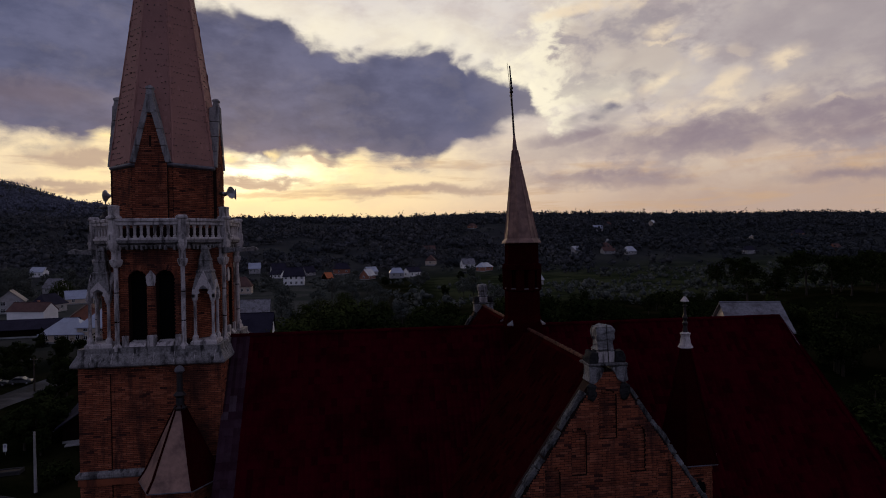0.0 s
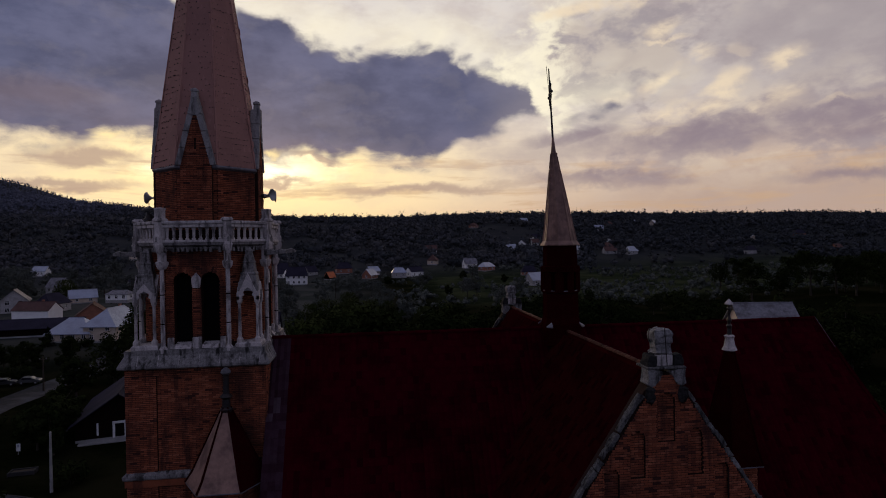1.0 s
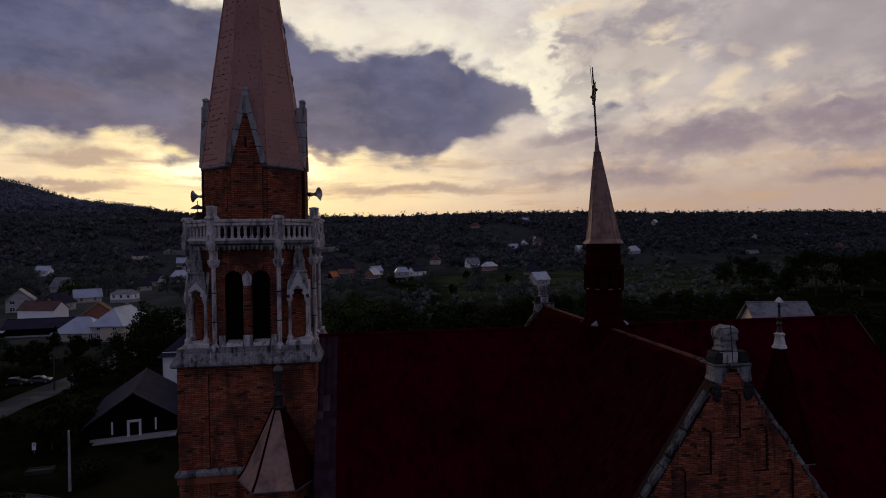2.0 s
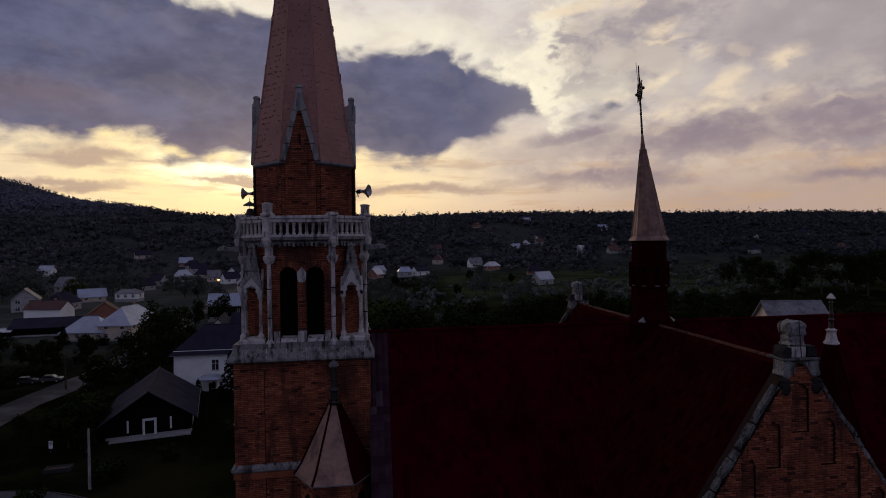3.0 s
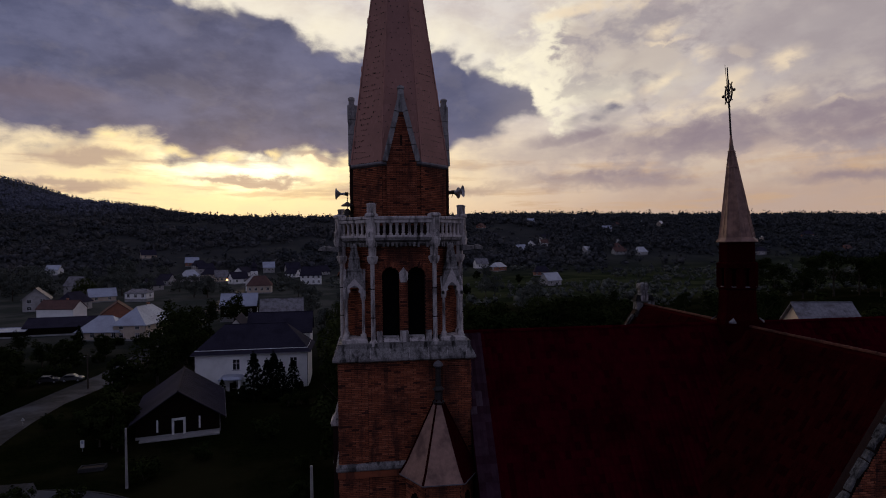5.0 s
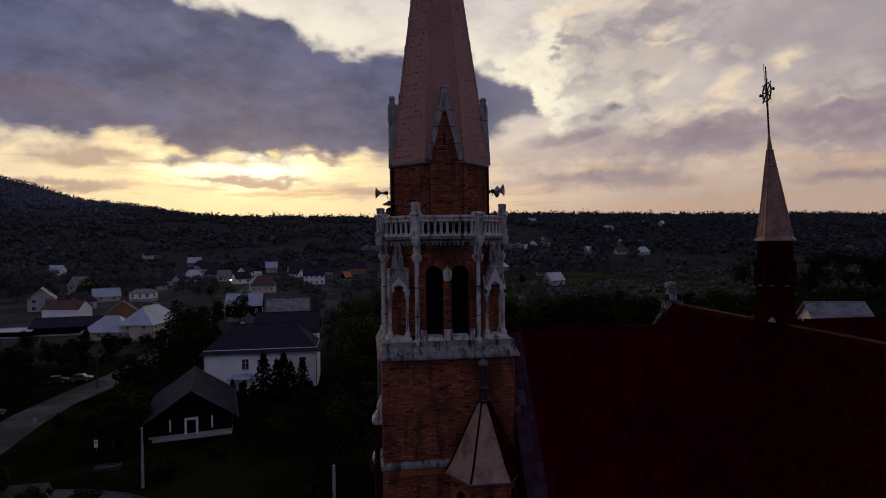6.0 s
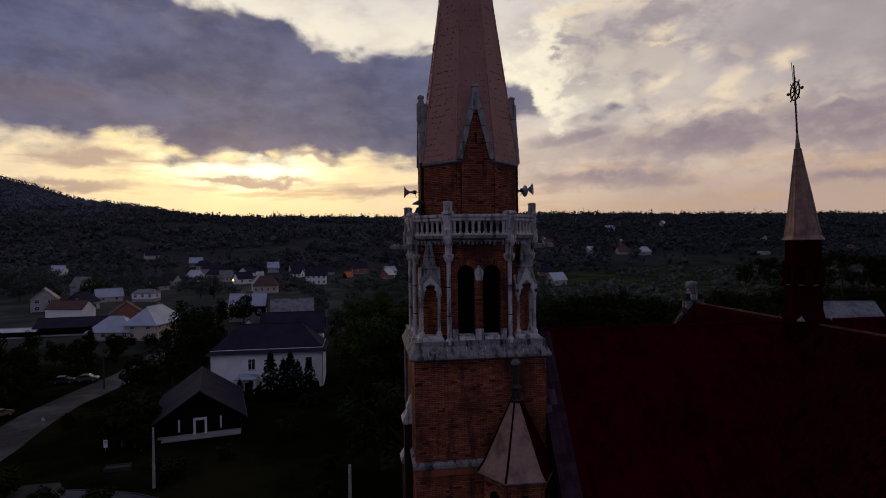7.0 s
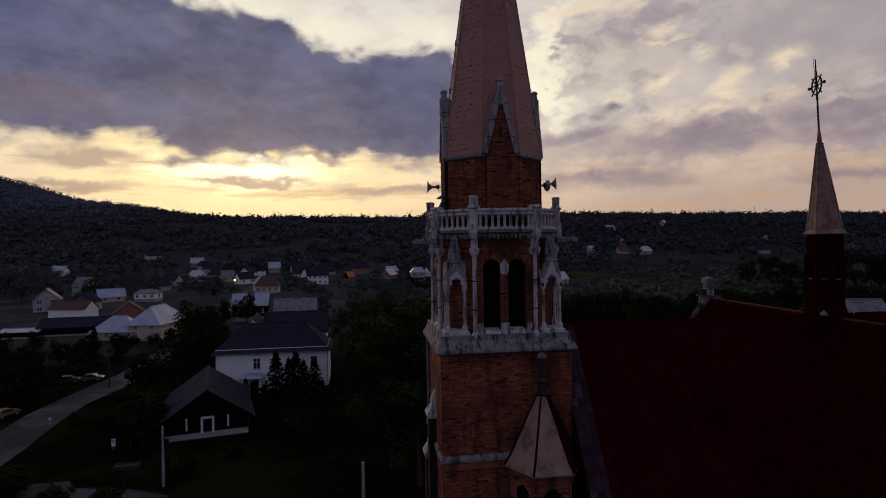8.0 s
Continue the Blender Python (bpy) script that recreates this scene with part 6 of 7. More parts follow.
house("orange_roofed_shed", "shed with bright orange tiled roof", -28.3, 420.0, 48.0, 6.5, 5.5, 1.6, 3.6, M_WOOD, M_ORANGE_ROOF, 0.0, 0.3, 1, 0, 0, False)
house("grey_roofed_house", "tall house with grey sheet metal roof beyond the chancel", 54.0, 76.0, -14.0, 7.3, 8.0, 10.9, 3.2, M_CREAM, M_GREY_ROOF, 0.0, 0.5, 2, 3, 2, False, -3.6, near=True)
house("low_grey_house", "low outbuilding with pale metal roof", 50.5, 51.0, 12.0, 8.0, 6.0, 2.2, 1.8, M_WHITE, M_BLUE_ROOF, 0.0, 0.4, 1, 2, 1, False)

# village church with a dark onion-shaped steeple
vc = house("village_church", "small white village church with dark steeple", -75.8, 347.0, 100.0, 16.0, 9.5, 6.0, 4.2, M_WHITE, M_DARK_ROOF, 0.0, 0.4, 1, 3, 1, False)
part("steeple_base", boxed(-7.5, -3.5, -2.0, 2.0, 5.5, 11.5, 0.05), M_WHITE, vc)
part("steeple", lathe([(2.3, 11.4), (2.4, 11.7), (1.7, 12.4), (1.5, 13.2), (1.9, 14.0), (1.6, 15.0), (0.7, 16.2), (0.35, 17.5), (0.1, 19.5)], 12, -5.5, 0), M_DARK_ROOF, vc, "dark onion-shaped steeple")
part("annex", boxed(-9.5, -8.0, -6.8, -3.8, -1.0, 7.2), M_WHITE, vc)

# houses scattered over the hillside and along the village street
FAR_A = ((-112, 420, 20), (-104, 452, 70), (-88, 470, 10), (-96, 398, 40), (-66, 440, -20), (-20, 455, 15), (0, 418, 60), (21, 421, 5), (33, 430, 40), (-8, 520, 0), (-160, 520, 10), (-210, 560, 30), (-120, 560, 60), (-76, 520, 12), (-136, 470, 25), (-250, 480, -10))
FAR_B = ((82, 470, 10), (93, 455, 40), (60, 560, 0), (55, 500, 75), (98, 336, 30), (118, 420, -5), (140, 560, 20), (160, 590, 65), (178, 600, 10), (205, 552, 35), (214, 560, 80), (190, 640, 15), (243, 566, 40), (236, 545, 5), (260, 600, 60), (256, 540, 20))
FAR_C = ((290, 700, 0), (330, 760, 30), (372, 800, 70), (392, 806, 10), (410, 790, 45), (300, 830, 20), (220, 800, 0), (140, 760, 50), (372, 524, 15), (470, 528, 8), (430, 600, 60), (520, 640, 0), (560, 900, 25), (640, 1080, 10), (760, 1090, 30), (880, 1060, 75))
for part_no, rows in enumerate((FAR_A, FAR_B, FAR_C)):
    for i, (x, y, yaw) in enumerate(rows):
        if y >= 480 and -0.24 < (x + 14) / y < 0.06:
            continue
        rr = random.Random(100 * part_no + i)
        wall = rr.choice((M_PLASTER, M_WHITE, M_PLASTER, M_CREAM, M_BARE))
        roof = rr.choice((M_BLUE_ROOF, M_BLUE_ROOF, M_DARK_ROOF, M_GREY_ROOF, M_DARK_ROOF, M_RED_ROOF))
        words = {M_WHITE: "white", M_PLASTER: "grey plastered", M_CREAM: "cream", M_BARE: "brick"}[wall], {M_BLUE_ROOF: "pale metal", M_RED_ROOF: "rust red", M_DARK_ROOF: "dark", M_GREY_ROOF: "grey"}[roof]
        house("hillside_house", "small %s house with %s roof on the hillside" % words, x, y, yaw, rr.uniform(8, 13), rr.uniform(6.5, 8.5), rr.uniform(3, 4.4), rr.uniform(3, 4.4), wall, roof, rr.choice((0, 0, 2.0)), 0.5, 1, rr.choice((2, 3)), 1, False)

rr = random.Random(77)
spots = []
for _ in range(900):
    if len(spots) > 15:
        break
    y = rr.uniform(235, 780) if len(spots) < 16 else rr.uniform(480, 900)
    x = road_line(min(y, 420)) + rr.uniform(-60, 95) if len(spots) < 18 else rr.uniform(-0.25 * y, 0.62 * y)
    if not (y >= 470 and -0.26 < (x + 14) / y < 0.10) and (y > 440 or not -135 < x < 40) and abs(x - road_line(y)) > 11 and all((x - a) ** 2 + (y - b) ** 2 > 380 for a, b in spots + [r[:2] for r in FAR_A + FAR_B + FAR_C] + [(-70, 331), (-80, 347), (-47, 382), (-58, 225), (-115, 287), (-103, 231), (-158, 330)]):
        spots.append((x, y))
for x, y in spots:
    wall = rr.choice((M_PLASTER, M_CREAM, M_PLASTER))
    roof = rr.choice((M_BLUE_ROOF, M_DARK_ROOF, M_GREY_ROOF, M_DARK_ROOF))
    words = {M_PLASTER: "grey", M_CREAM: "cream"}[wall], {M_BLUE_ROOF: "pale metal", M_DARK_ROOF: "dark", M_GREY_ROOF: "grey"}[roof]
    house("village_house", "%s rendered village house with %s roof among gardens" % words, x, y, rr.uniform(-30, 110), rr.uniform(8, 12), rr.uniform(6.5, 8.5), rr.uniform(2.8, 4.2), rr.uniform(3, 4.2), wall, roof, rr.choice((0, 0, 1.8)), 0.5, 1, 2, 1, False)

# ---- trees ----
def leaf_quads(rnd, centres, per, size):
    """Loose leaf plates scattered round clump middles (x, y, z, radius)."""
    vs, fs = [], []
    for cx, cy, cz, r in centres:
        for _ in range(per):
            d = Vector((rnd.gauss(0, 1), rnd.gauss(0, 1), rnd.gauss(0, 1))).normalized()
            p = Vector((cx, cy, cz)) + d * r * rnd.uniform(0.55, 1.05)
            n = (d + Vector((rnd.uniform(-0.8, 0.8), rnd.uniform(-0.8, 0.8), rnd.uniform(-0.3, 0.8)))).normalized()
            a = n.orthogonal().normalized()
            a.rotate(Matrix.Rotation(rnd.uniform(0, 6.28), 3, n))
            b = n.cross(a)
            s = size * rnd.uniform(0.6, 1.3)
            i = len(vs)
            vs += [p - a * s, p - b * s * 0.55, p + a * s, p + b * s * 0.55]
            fs.append((i, i + 1, i + 2, i + 3))
    return vs, fs


def trunk_mesh(rnd, h, r, limbs, top):
    bm = bmesh.new()
    lean = Vector((rnd.uniform(-0.3, 0.3), rnd.uniform(-0.3, 0.3), 0))
    pts = [Vector((0, 0, -0.5)), Vector((0, 0, h * 0.2)) + lean * 0.3, Vector((0, 0, h * 0.5)) + lean, Vector((0, 0, top)) + lean * 1.6]
    rs = [r * 1.25, r, r * 0.7, r * 0.15]
    for (p, q), (a, b) in zip(zip(pts, pts[1:]), zip(rs, rs[1:])):
        rod(bm, p, q, a, 7, b)
    for i in range(limbs):
        a = math.tau * i / limbs + rnd.uniform(-0.4, 0.4)
        z = h * rnd.uniform(0.28, 0.6)
        e = Vector((math.cos(a), math.sin(a), 0)) * h * rnd.uniform(0.18, 0.30) + Vector((0, 0, z + h * rnd.uniform(0.12, 0.28)))
        rod(bm, Vector((0, 0, z)) + lean * 0.6, e, r * 0.38, 5, r * 0.08)
    return bm


def broadleaf(label, seed, h, spread, mat, x, y, drooping=False):
    rnd = random.Random(seed)
    ob = thing("tree", label, "tree", pose(x, y, ground_height(x, y)), "trees round the church and village")
    part("trunk", trunk_mesh(rnd, h, 0.035 * h * 0.6, 6, h * 0.8), M_BARK, ob)
    cs = []
    for _ in range(26):
        a, t = rnd.uniform(0, 6.28), rnd.random()
        rad = spread * math.sqrt(rnd.random()) * (0.55 + 0.45 * math.sin(math.pi * min(1, t * 0.9 + 0.12)))
        z = h * (0.28 + 0.62 * t)
        cs.append((rad * math.cos(a), rad * math.sin(a), z, spread * rnd.uniform(0.22, 0.42)))
    vs, fs = leaf_quads(rnd, cs, 95, 0.34)
    if drooping:
        strands = []
        for _ in range(110):
            a, rad = rnd.uniform(0, 6.28), spread * rnd.uniform(0.6, 1.1)
            zt = h * rnd.uniform(0.5, 0.85)
            for j in range(7):
                strands.append((rad * math.cos(a), rad * math.sin(a), zt - j * 0.6, 0.3))
        v2, f2 = leaf_quads(rnd, strands, 3, 0.3)
        k = len(vs)
        vs += v2
        fs += [tuple(i + k for i in f) for f in f2]
    raw("crown", vs, fs, mat, ob)
    return ob


def spruce(label, seed, h, spread, x, y):
    rnd = random.Random(seed)
    ob = thing("spruce", label, "tree", pose(x, y, ground_height(x, y)), "conifers by the white building")
    part("trunk", rod(bmesh.new(), (0, 0, -0.4), (0, 0, h * 0.97), 0.2, 7, 0.03), M_BARK, ob)
    cs = []
    for i in range(17):
        t = i / 17
        z = h * (0.08 + 0.9 * t)
        rad = spread * (1 - t) ** 0.9 + 0.12
        n = max(4, int(9 * (1 - t)))
        for j in range(n):
            a = math.tau * j / n + i * 0.7
            for f in (0.4, 0.75, 1.0):
                k = f * rnd.uniform(0.85, 1.12)
                cs.append((rad * k * math.cos(a), rad * k * math.sin(a), z - 0.25 * rad * f, 0.24 + 0.08 * (1 - t)))
    cs.append((0, 0, h * 0.985, 0.15))
    vs, fs = leaf_quads(rnd, cs, 11, 0.22)
    raw("crown", vs, fs, M_NEEDLE, ob)
    return ob


def bush(label, seed, x, y):
    rnd = random.Random(seed)
    ob = thing("bush", label, "bush", pose(x, y, ground_height(x, y)), "bushes along road and gardens")
    for i in range(5):
        part("stem", rod(bmesh.new(), (0, 0, -0.2), (rnd.uniform(-0.9, 0.9), rnd.uniform(-0.9, 0.9), 1.5), 0.05, 5, 0.02), M_BARK, ob)
    cs = [(rnd.uniform(-1.4, 1.4), rnd.uniform(-1.4, 1.4), rnd.uniform(0.4, 1.9), rnd.uniform(0.5, 0.9)) for _ in range(12)]
    vs, fs = leaf_quads(rnd, cs, 70, 0.2)
    raw("foliage", vs, fs, M_LEAF, ob)
    return ob


kinds = [broadleaf("dense dark green broadleaf tree", 1, 13, 4.6, M_LEAF, -50.0, 138.0), broadleaf("tall dark broadleaf tree with uneven crown", 2, 16, 5.0, M_LEAF, 12.0, 112.0),
         broadleaf("pale green willow with drooping branches", 3, 15, 5.6, M_WILLOW, -11.0, 108.0, True), broadleaf("young round broadleaf tree in the village", 4, 9, 3.2, M_LEAF, -84.0, 128.0),
         broadleaf("broad green garden tree among the village houses", 6, 12, 5.0, M_GARDEN_HAZED, -128.0, 330.0), broadleaf("tall leafy tree at the foot of the hill", 7, 15, 5.4, M_GARDEN_HAZED, -190.0, 345.0)]


def clear_of_houses(x, y):
    """Neither in a house nor just before its front."""
    return not any(abs(x - a * y / b) < w * 0.7 + 1 and -8 < b - y < 46 for a, b, w in PLOTS)


def plant(kind, x, y, size, rnd):
    s = size * rnd.uniform(0.88, 1.14)
    copy_thing(kinds[kind], pose(x, y, ground_height(x, y) - 0.1, 0, 0, rnd.uniform(0, 360)) @ Matrix.Diagonal((s * rnd.uniform(0.9, 1.15), s * rnd.uniform(0.9, 1.15), s, 1)))


rnd = random.Random(11)
# belt behind the church: dark trees in front, paler willows behind them
for i in range(48):
    x, y = rnd.uniform(-8, 95), rnd.uniform(88, 150)
    plant(rnd.choice((0, 1, 1, 0)), x, y, min(1.0, (27.0 - 0.105 * y) / 15.0), rnd)
for i in range(18):
    x, y = rnd.uniform(-22, 48), rnd.uniform(150, 205)
    plant(rnd.choice((2, 2, 4, 0)), x, y, rnd.uniform(0.5, 0.74), rnd)
for i in range(17):
    x, y = rnd.uniform(48, 125), rnd.uniform(150, 215)
    plant(rnd.choice((0, 1, 3)), x, y, rnd.uniform(0.45, 0.72), rnd)
# dark group beside the tower
for x, y, k, s in ((-14.5, 88, 1, 0.9), (-12, 74, 0, 1.0), (-9, 68, 1, 0.85), (-12, 96, 1, 1.0), (-4, 84, 0, 1.2), (0, 96, 1, 1.05), (-14, 118, 2, 1.05), (-5, 122, 2, 1.1), (4, 104, 1, 1.0), (-15, 108, 0, 0.85), (-2, 72, 0, 1.0), (6, 80, 1, 0.9)):
    plant(k, x, y, s, rnd)
# wooded rise to the east
for i in range(58):
    x, y = rnd.uniform(80, 300), rnd.uniform(110, 280)
    if x > 50 + 0.52 * (y - 60):
        plant(rnd.choice((0, 1, 1)), x, y, 1.0, rnd)
# dark thicket beyond the chancel, open before the tall house
for i in range(48):
    x, y = rnd.uniform(38, 120), rnd.uniform(42, 112)
    if y > 82 or not 0.52 < (x + 5) / y < 0.98:
        plant(rnd.choice((0, 0, 1)), x, y, rnd.uniform(0.62, 0.82), rnd)
# along the road and in the gardens
for x, y, k, s in ((-55, 130, 0, 0.9), (-54, 146, 0, 1.0), (-58, 120, 3, 0.9), (-57, 150, 1, 0.85), (-61, 165, 0, 1.0), (-53, 158, 0, 0.7), (-82, 120, 0, 0.9), (-90, 112, 0, 0.95), (-95, 125, 1, 0.8), (-80, 144, 3, 0.8), (-88, 150, 0, 0.6), (-98, 140, 0, 0.7),
                   (-78, 160, 3, 0.6), (-86, 176, 3, 0.5), (-94, 180, 3, 0.5), (-104, 170, 0, 0.5), (-112, 160, 0, 0.6), (-120, 175, 0, 0.5), (-72, 178, 3, 0.6), (-100, 110, 1, 0.9), (-64, 205, 0, 0.9), (-58, 215, 0, 0.95)):
    plant(k, x, y, s, rnd)
for i in range(44):
    y = rnd.uniform(180, 400)
    x = rnd.uniform(-0.72 * y, 0.30 * y)
    if abs(x - road_line(y)) > 12 and not (-110 < x < -70 and 180 < y < 215) and not (-165 < x < -100 and 200 < y < 275):
        if clear_of_houses(x, y):
            plant(rnd.choice((4, 4, 5, 3, 3)), x, y, 0.75, rnd)
# tall dark trees behind the village houses
for i in range(40):
    y = rnd.uniform(300, 430)
    x = rnd.uniform(-0.74 * y, -0.27 * y)
    if clear_of_houses(x, y):
        plant(rnd.choice((4, 5, 5)), x, y, rnd.uniform(0.8, 1.2), rnd)
for i in range(14):
    y = rnd.uniform(165, 235)
    plant(rnd.choice((4, 2, 5)), rnd.uniform(-0.11 * y, 0.10 * y), y, rnd.uniform(0.5, 0.72), rnd)
plant(2, -150.0, 308.0, 0.75, rnd)
for x in (-45.5, -42.8, -36.0, -24.6):
    plant(3, x, 122.5 + rnd.uniform(-1, 1), 0.36, rnd)
# dark trees at the hall's corner
for x, y, s in ((-47.6, 93.5, 0.62), (-49.6, 97.5, 0.66), (-50.5, 92.0, 0.45), (-46.6, 87.5, 0.52), (-45.2, 86.0, 0.36), (-48.6, 88.5, 0.6)):
    plant(3, x, y, s * 1.25, rnd)
sp = spruce("dark slender spruce before the white building", 21, 9.8, 3.0, -32.6, 116.0)
for x, y, s in ((-28.9, 116.5, 0.98), (-25.6, 119.0, 0.80), (-30.6, 119.0, 0.85), (-27.2, 114.0, 0.8), (-95.0, 183.0, 0.6), (-37.5, 112.0, 0.5)):
    copy_thing(sp, pose(x, y, ground_height(x, y), 0, 0, rnd.uniform(0, 360)) @ Matrix.Diagonal((s, s, s, 1)))
bs = bush("low dark green bush", 31, -56.0, 100.0)
for i in range(70):
    y = rnd.uniform(66, 190)
    x = rnd.choice((road_line(y) + rnd.uniform(6, 12), road_line(y) - rnd.uniform(7, 14), rnd.uniform(-52, -18)))
    if not (-48 < x < -29 and 84 < y < 112):
        s = rnd.uniform(0.6, 1.25)
        copy_thing(bs, pose(x, y, ground_height(x, y), 0, 0, rnd.uniform(0, 360)) @ Matrix.Diagonal((s, s, s, 1)))


def wood_spots(g):
    """Woods, orchards and hedges over the far slopes and along the crest: x, y, radius, height ratio."""
    spots = []
    while len(spots) < 17500:
        y = 210 + 1060 * g.random() ** 0.75
        x = (g.random() - 0.43) * (1.75 * y + 120)
        if y < 330 and (x < 10 or abs(x - road_line(y)) < 14):
            continue
        dens = noise.noise(Vector((x / 110, y / 110, 2.0))) + 0.5 * noise.noise(Vector((x / 30, y / 30, 7.0)))
        if y < 470 and x > 0 and (dens < -0.02 or g.random() < 0.3):
            continue
        if dens < (-0.06 if x < 0 else -0.28) and y < 1050 and g.random() < 0.93:
            continue
        if y < 520 and not clear_of_houses(x, y):
            continue
        spots.append((x, y, (2.3 + 4.2 * g.random() ** 1.8) * (0.7 if y < 470 else 1.15 if y < 700 else 1.3), g.uniform(0.65, 1.05)))
    # the crest line
    for i in range(1900):
        y = 1120 + g.normal() * 40
        x = (g.random() - 0.43) * 2.0 * y
        spots.append((x, y, 2.2 + 5.0 * g.random() ** 3, g.uniform(0.9, 1.7)))
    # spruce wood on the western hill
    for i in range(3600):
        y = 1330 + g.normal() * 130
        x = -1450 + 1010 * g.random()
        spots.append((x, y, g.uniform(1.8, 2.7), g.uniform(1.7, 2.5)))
    return spots


def woods(name, label, spots, mat, g):
    c = np.array([(x, y, ground_height(x, y) + r * h * 0.75) for x, y, r, h in spots])
    r = np.array([s[2] for s in spots])
    # each tree: a small dense core inside lobes of loose leaf plates
    ball = bmesh.new()
    bmesh.ops.create_icosphere(ball, subdivisions=1, radius=1.0)
    bv = np.array([v.co[:] for v in ball.verts])
    bf = np.array([[v.index for v in f.verts] for f in ball.faces])
    ball.free()
    m, nb, per, lobe = len(spots), len(bv), 28, 7
    tall = np.array([s[3] for s in spots])
    stretch = np.stack([g.uniform(0.75, 1.25, m), g.uniform(0.75, 1.25, m), tall], 1)
    crowns = c[:, None, :] + bv[None] * g.uniform(0.25, 0.62, (m, nb, 1)) * r[:, None, None] * stretch[:, None, :]
    tri = (bf[None] + (np.arange(m) * nb)[:, None, None]).reshape(-1, 3)
    n = m * per
    heads = g.normal(size=(m * lobe, 3))
    heads /= np.linalg.norm(heads, axis=1)[:, None]
    heads *= g.uniform(0.25, 1.05, (m * lobe, 1))
    d = g.normal(size=(n, 3))
    d /= np.linalg.norm(d, axis=1)[:, None]
    rr = np.repeat(r, per)[:, None]
    p = np.repeat(c, per, axis=0) + (np.repeat(heads, per // lobe, axis=0) + d * g.uniform(0.22, 0.44, (n, 1))) * rr * np.repeat(stretch, per, axis=0)
    a = g.normal(size=(n, 3))
    a -= d * (a * d).sum(1)[:, None] * 0.8
    a /= np.linalg.norm(a, axis=1)[:, None]
    b = np.cross(d, a)
    s = rr * g.uniform(0.11, 0.25, (n, 1))
    quad = np.stack([p - a * s, p - b * s * 0.85, p + a * s * 0.8, p + b * s], 1).reshape(-1, 3)
    k = m * nb
    me = bpy.data.meshes.new("woods")
    me.vertices.add(k + n * 4)
    me.vertices.foreach_set("co", np.concatenate([crowns.reshape(-1, 3), quad]).ravel())
    me.loops.add(len(tri) * 3 + n * 4)
    me.loops.foreach_set("vertex_index", np.concatenate([tri.ravel(), k + np.arange(n * 4)]))
    me.polygons.add(len(tri) + n)
    me.polygons.foreach_set("loop_start", np.concatenate([np.arange(len(tri)) * 3, len(tri) * 3 + np.arange(n) * 4]))
    me.polygons.foreach_set("loop_total", np.concatenate([np.full(len(tri), 3), np.full(n, 4)]))
    me.update()
    me.materials.append(mat)
    tagged(new(name, me), label, "woods", "", "stuff")


gen = np.random.default_rng(3)
all_spots = wood_spots(gen)
near_part = [s for s in all_spots if s[1] + 130 * noise.noise(Vector((s[0] / 60, s[1] / 60, 4.0))) < 430]
far_part = [s for s in all_spots if s[1] + 130 * noise.noise(Vector((s[0] / 60, s[1] / 60, 4.0))) >= 430]
woods("orchard", "green orchards and garden trees at the foot of the hills", near_part, M_GARDEN_HAZED, gen)
woods("far_woods", "woods covering the far hills, hazed blue-grey in their colour", far_part, M_WOODS_HAZED, gen)


# ---- street furniture and cars ----
def utility_pole(label, x, y, h, arm=False):
    ob = thing("utility_pole", label, "pole", pose(x, y, ground_height(x, y)))
    part("mast", rings(bmesh.new(), [ngon(8, r, z) for r, z in ((0.19, -0.5), (0.12, h))]), M_BARK if arm else M_CONCRETE, ob)
    if not arm:
        return ob
    part("crossarm", boxed(-0.75, 0.75, -0.06, 0.06, h - 0.6, h - 0.48, 0.01), M_IRON, ob)
    for s in (-1, 0, 1):
        part("insulator", lathe([(0.03, h - 0.48), (0.06, h - 0.42), (0.04, h - 0.3)], 8, s * 0.6, 0), M_HORN, ob)
    return ob


utility_pole("pale concrete utility pole beside the churchyard", -38.9, 72.9, 7.1)
utility_pole("concrete utility pole near the tower", -15.3, 50.0, 9.9)
utility_pole("dark wooden utility pole beside the road", -67.0, 126.0, 7.0, True)


def car(label, paint, x, y, yaw):
    ob = thing("car", label, "car", pose(x, y, ground_height(x, y) + 0.1, 0, 0, yaw))
    prof = [(-2.1, 0.35), (2.1, 0.35), (2.15, 0.7), (1.9, 0.9), (0.95, 0.98), (0.35, 1.45), (-1.2, 1.48), (-1.85, 1.0), (-2.12, 0.9)]
    bm = slab(bmesh.new(), [(a, -0.85, z) for a, z in prof], (0, 1.7, 0))
    bmesh.ops.bevel(bm, geom=bm.edges[:], offset=0.06, segments=1, affect="EDGES")
    body = part("body", bm, paint, ob)
    for s in (-1, 1):
        part("side_window", slab(bmesh.new(), [(0.75, s * 0.86, 1.0), (0.3, s * 0.86, 1.38), (-1.1, s * 0.86, 1.40), (-1.5, s * 0.86, 1.0)], (0, s * 0.01, 0)), M_PANE, body)
    part("windscreen", slab(bmesh.new(), [(0.98, -0.7, 1.0), (0.98, 0.7, 1.0), (0.42, 0.62, 1.42), (0.42, -0.62, 1.42)], (0.02, 0, 0.02)), M_PANE, body)
    for a in (-1.3, 1.3):
        for s in (-1, 1):
            w = lathe([(0.32, -0.1), (0.33, 0.0), (0.32, 0.1)], 14)
            bmesh.ops.transform(w, matrix=pose(a, s * 0.8, 0.33, 90), verts=w.verts)
            wo = part("wheel", w, M_IRON, ob)
            part("rim", lathe([(0.19, -0.11), (0.19, 0.11)], 10), M_HORN, wo).matrix_basis = pose(a, s * 0.8, 0.33, 90)
    return ob


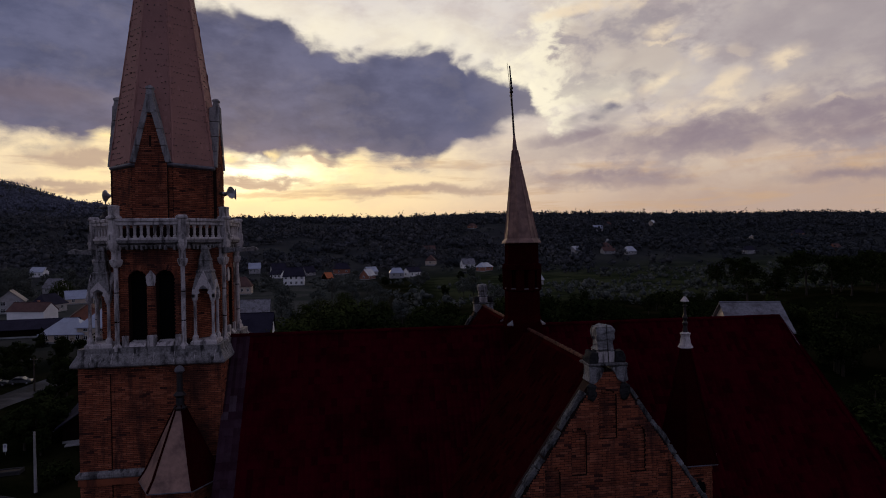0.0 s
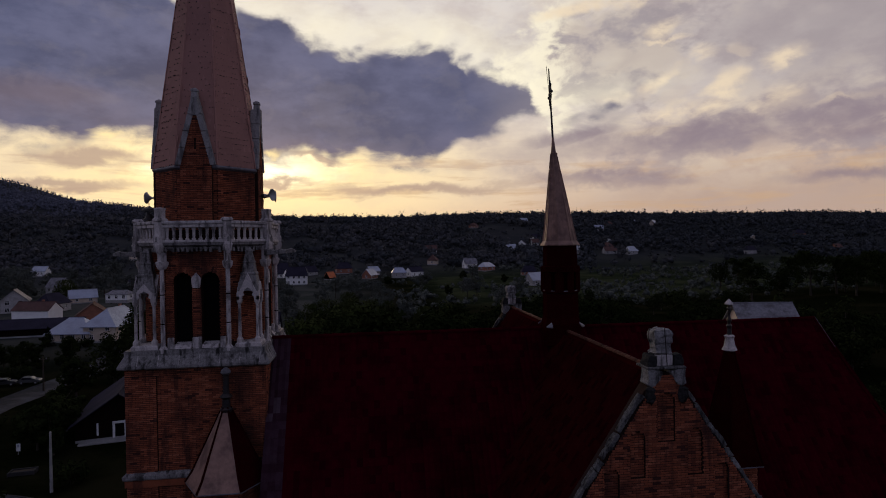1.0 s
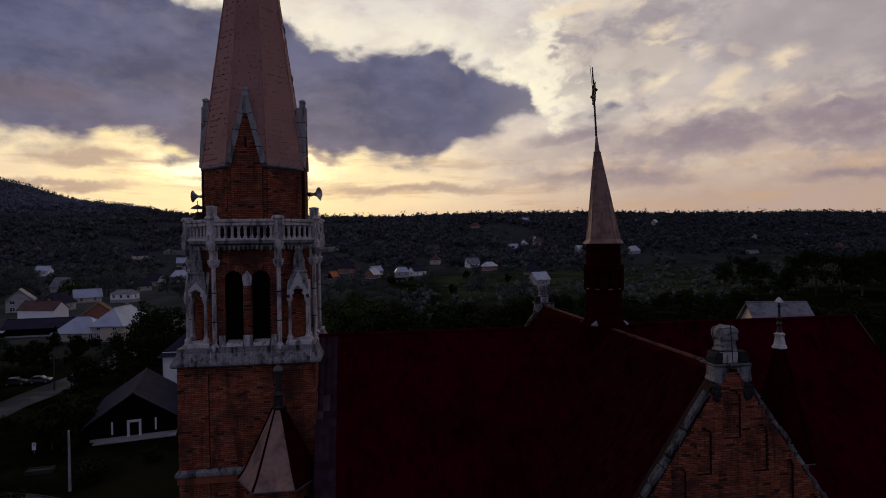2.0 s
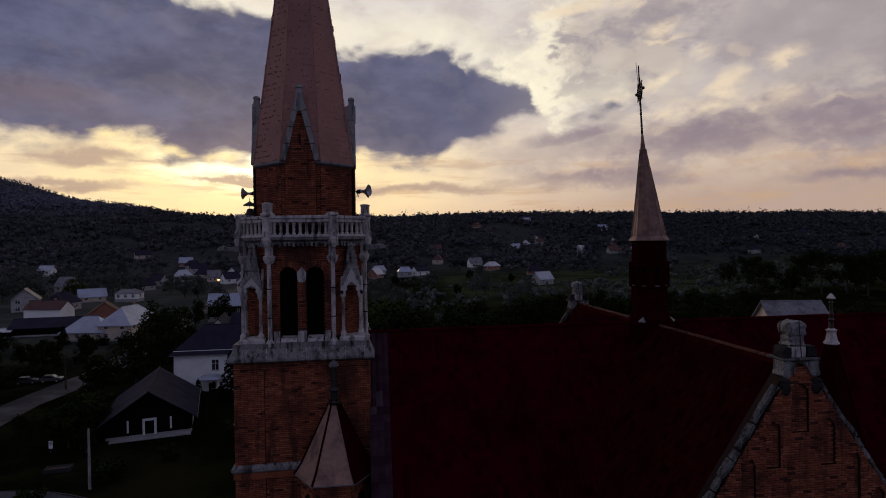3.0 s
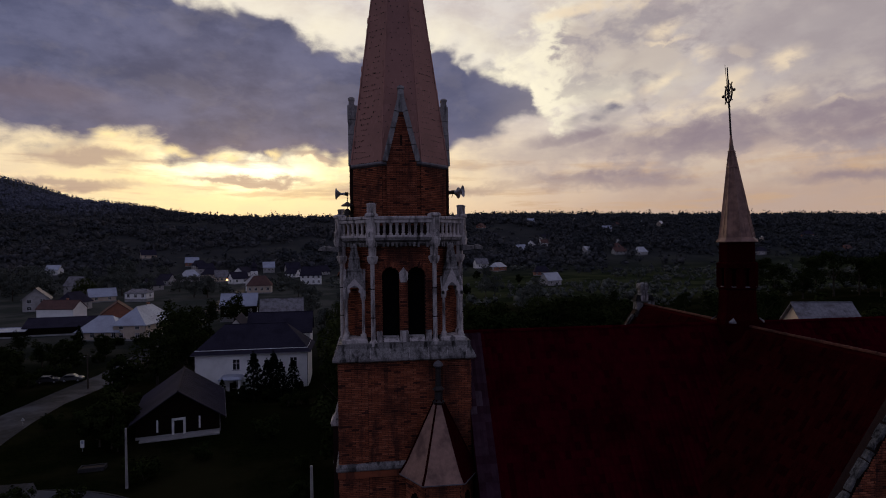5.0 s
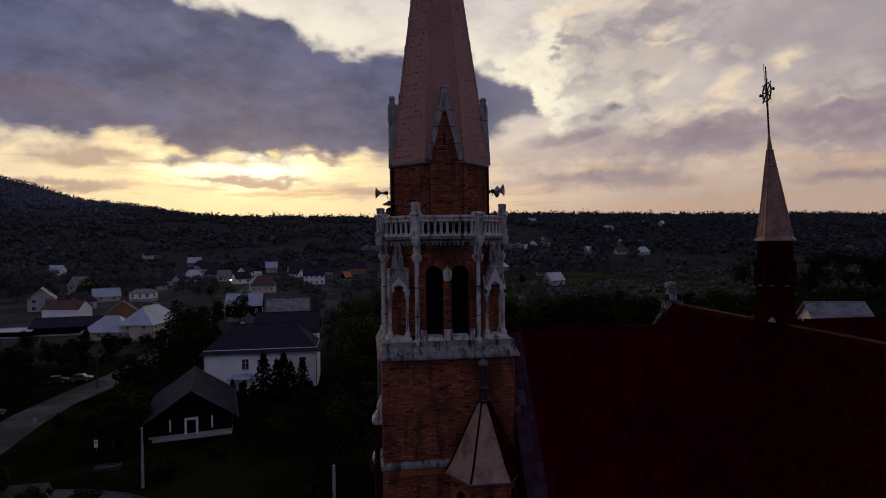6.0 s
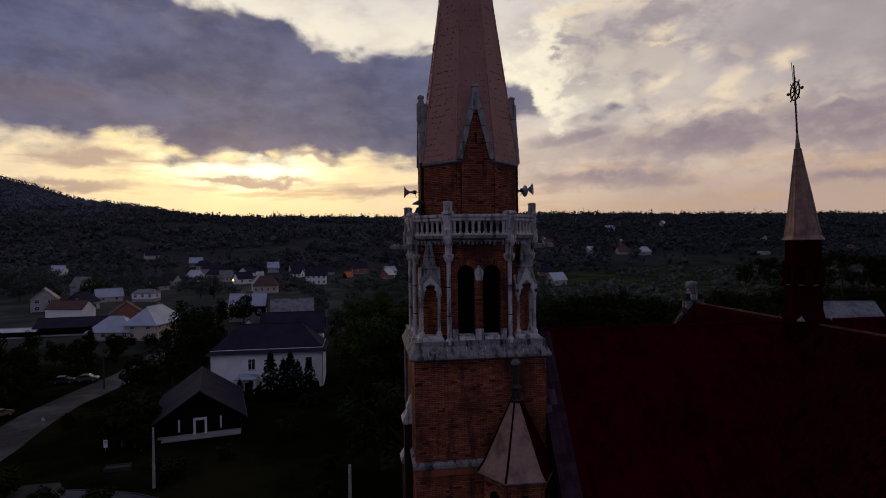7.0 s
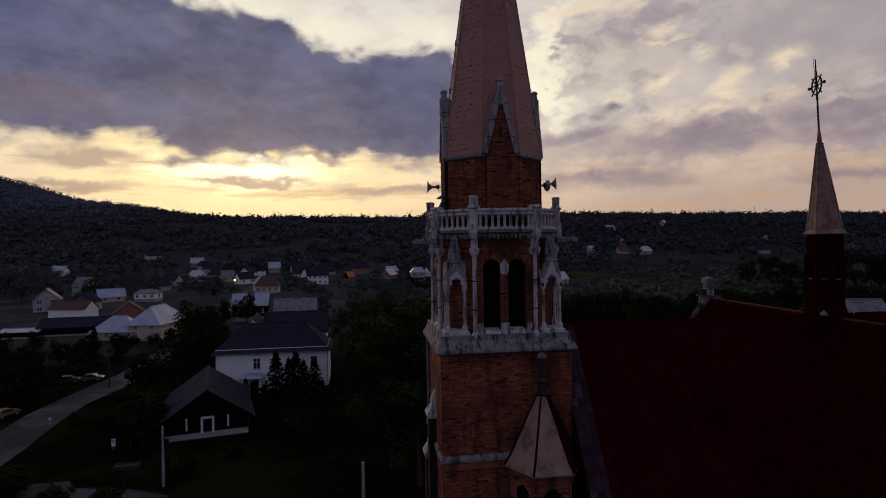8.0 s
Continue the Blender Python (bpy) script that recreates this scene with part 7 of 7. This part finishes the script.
M_YELLOW = material("yellow_car_paint", two_scale((0.17, 0.12, 0.05), (0.15, 0.105, 0.045), (0.11, 0.08, 0.04), 4, 1, 0.02), 0.3, 0, 0.6)
M_SILVER = material("silver_car_paint", two_scale((0.10, 0.10, 0.105), (0.085, 0.085, 0.09), (0.06, 0.06, 0.06), 4, 1, 0.02), 0.3, 0.3, 0.6)
M_BLACK = material("dark_car_paint", two_scale((0.03, 0.03, 0.035), (0.025, 0.025, 0.03), (0.02, 0.02, 0.02), 4, 1, 0.02), 0.3, 0, 0.6)
car("dull yellow car parked beside the road", M_YELLOW, -75.5, 107.0, 70)
car("silver car parked on the verge", M_SILVER, -73.2, 133.0, 5)
car("dark car parked on the verge", M_BLACK, -77.5, 132.0, 10)


def sign_post(label, x, y, triangle, size=1.0):
    ob = thing("road_sign", label, "sign", pose(x, y, ground_height(x, y)) @ Matrix.Diagonal((size, size, size, 1)))
    part("post", rod(bmesh.new(), (0, 0, -0.2), (0, 0, 2.2), 0.035, 6), M_HORN, ob)
    if triangle:
        part("board", slab(bmesh.new(), [(-0.45, -0.05, 1.5), (0.45, -0.05, 1.5), (0, -0.05, 2.3)], (0, 0.03, 0)), M_FRAME, ob)
        part("symbol", slab(bmesh.new(), [(-0.2, -0.056, 1.62), (0.2, -0.056, 1.62), (0, -0.056, 2.0)], (0, 0.004, 0)), M_DARK, ob)
    else:
        part("board", boxed(-0.35, 0.35, -0.06, -0.02, 0.7, 2.1, 0.01), M_FRAME, ob)
        part("symbol", boxed(-0.2, 0.2, -0.066, -0.062, 1.45, 1.95), M_BLUE_ROOF, ob)
    return ob


sign_post("white rectangular sign board on a post", -50.2, 87.0, False, 0.75)
sign_post("triangular warning sign beside the road", -65.5, 101.0, True, 0.6)

lamp = thing("street_lamp", "glowing street lamp in the village centre", "street lamp", pose(-89.0, 338.0, ground_height(-89, 338)))
part("mast", rod(bmesh.new(), (0, 0, -0.3), (0, 0, 6.5), 0.09, 6, 0.05), M_IRON, lamp)
part("globe", lathe([(0.1, 6.4), (0.5, 6.7), (0.6, 7.0), (0.5, 7.3), (0.1, 7.5)], 10), M_LAMP, lamp)

# paved forecourt with railings at the churchyard
yard = tagged(part("pavement", slab(bmesh.new(), [(-62, 58, 1.84), (-34, 58, 1.84), (-37.2, 69.3, 1.84), (-43.0, 72.3, 1.84), (-48.9, 73.4, 1.84), (-50.7, 76.0, 1.84), (-57.0, 75.6, 1.84)], (0, 0, 0.14)), M_ASPHALT), "grey paved churchyard path", "pavement", "", "structure")
rail = thing("railing", "low dark iron railing beside the paved path", "railing", pose(-57.6, 70, 1.98))
for i in range(9):
    part("post", rod(bmesh.new(), (0.08 * i, -6 + 1.6 * i, 0), (0.08 * i, -6 + 1.6 * i, 1.0), 0.03, 6), M_IRON, rail)
for z in (0.5, 0.98):
    part("rail", rod(bmesh.new(), (0, -6, z), (0.64, 6.8, z), 0.028, 6), M_IRON, rail)

# small things in the churchyard
trough = thing("stone_trough", "low dark stone trough on the churchyard lawn", "trough", pose(-45.6, 79.6, 1.8, 0, 0, 8))
tb = bmesh.new()
for a, b, c, d in ((-1.5, 1.5, -0.75, -0.55), (-1.5, 1.5, 0.55, 0.75), (-1.5, -1.3, -0.55, 0.55), (1.3, 1.5, -0.55, 0.55)):
    box(tb, a, b, c, d, -0.2, 0.5, 0.03)
part("rim", tb, M_KERB, trough)
part("soil", boxed(-1.3, 1.3, -0.55, 0.55, -0.2, 0.36), M_BARK, trough)
kv, kf = [], []
for i in range(25):
    f = i / 24
    x, y = -49.2 + 12.0 * f, 73.6 - 0.2 * f - 3.9 * f * f
    for dy, dz in ((-0.12, -0.2), (-0.12, 0.14), (0.12, 0.14), (0.12, -0.2)):
        kv.append((x, y + dy, 1.8 + dz))
for i in range(24):
    for j in range(3):
        kf.append((i * 4 + j, i * 4 + j + 1, i * 4 + j + 5, i * 4 + j + 4))
tagged(raw("kerb", kv, kf, M_KERB, None, "curved grey kerb round the churchyard lawn", "structure"), "", "kerb")
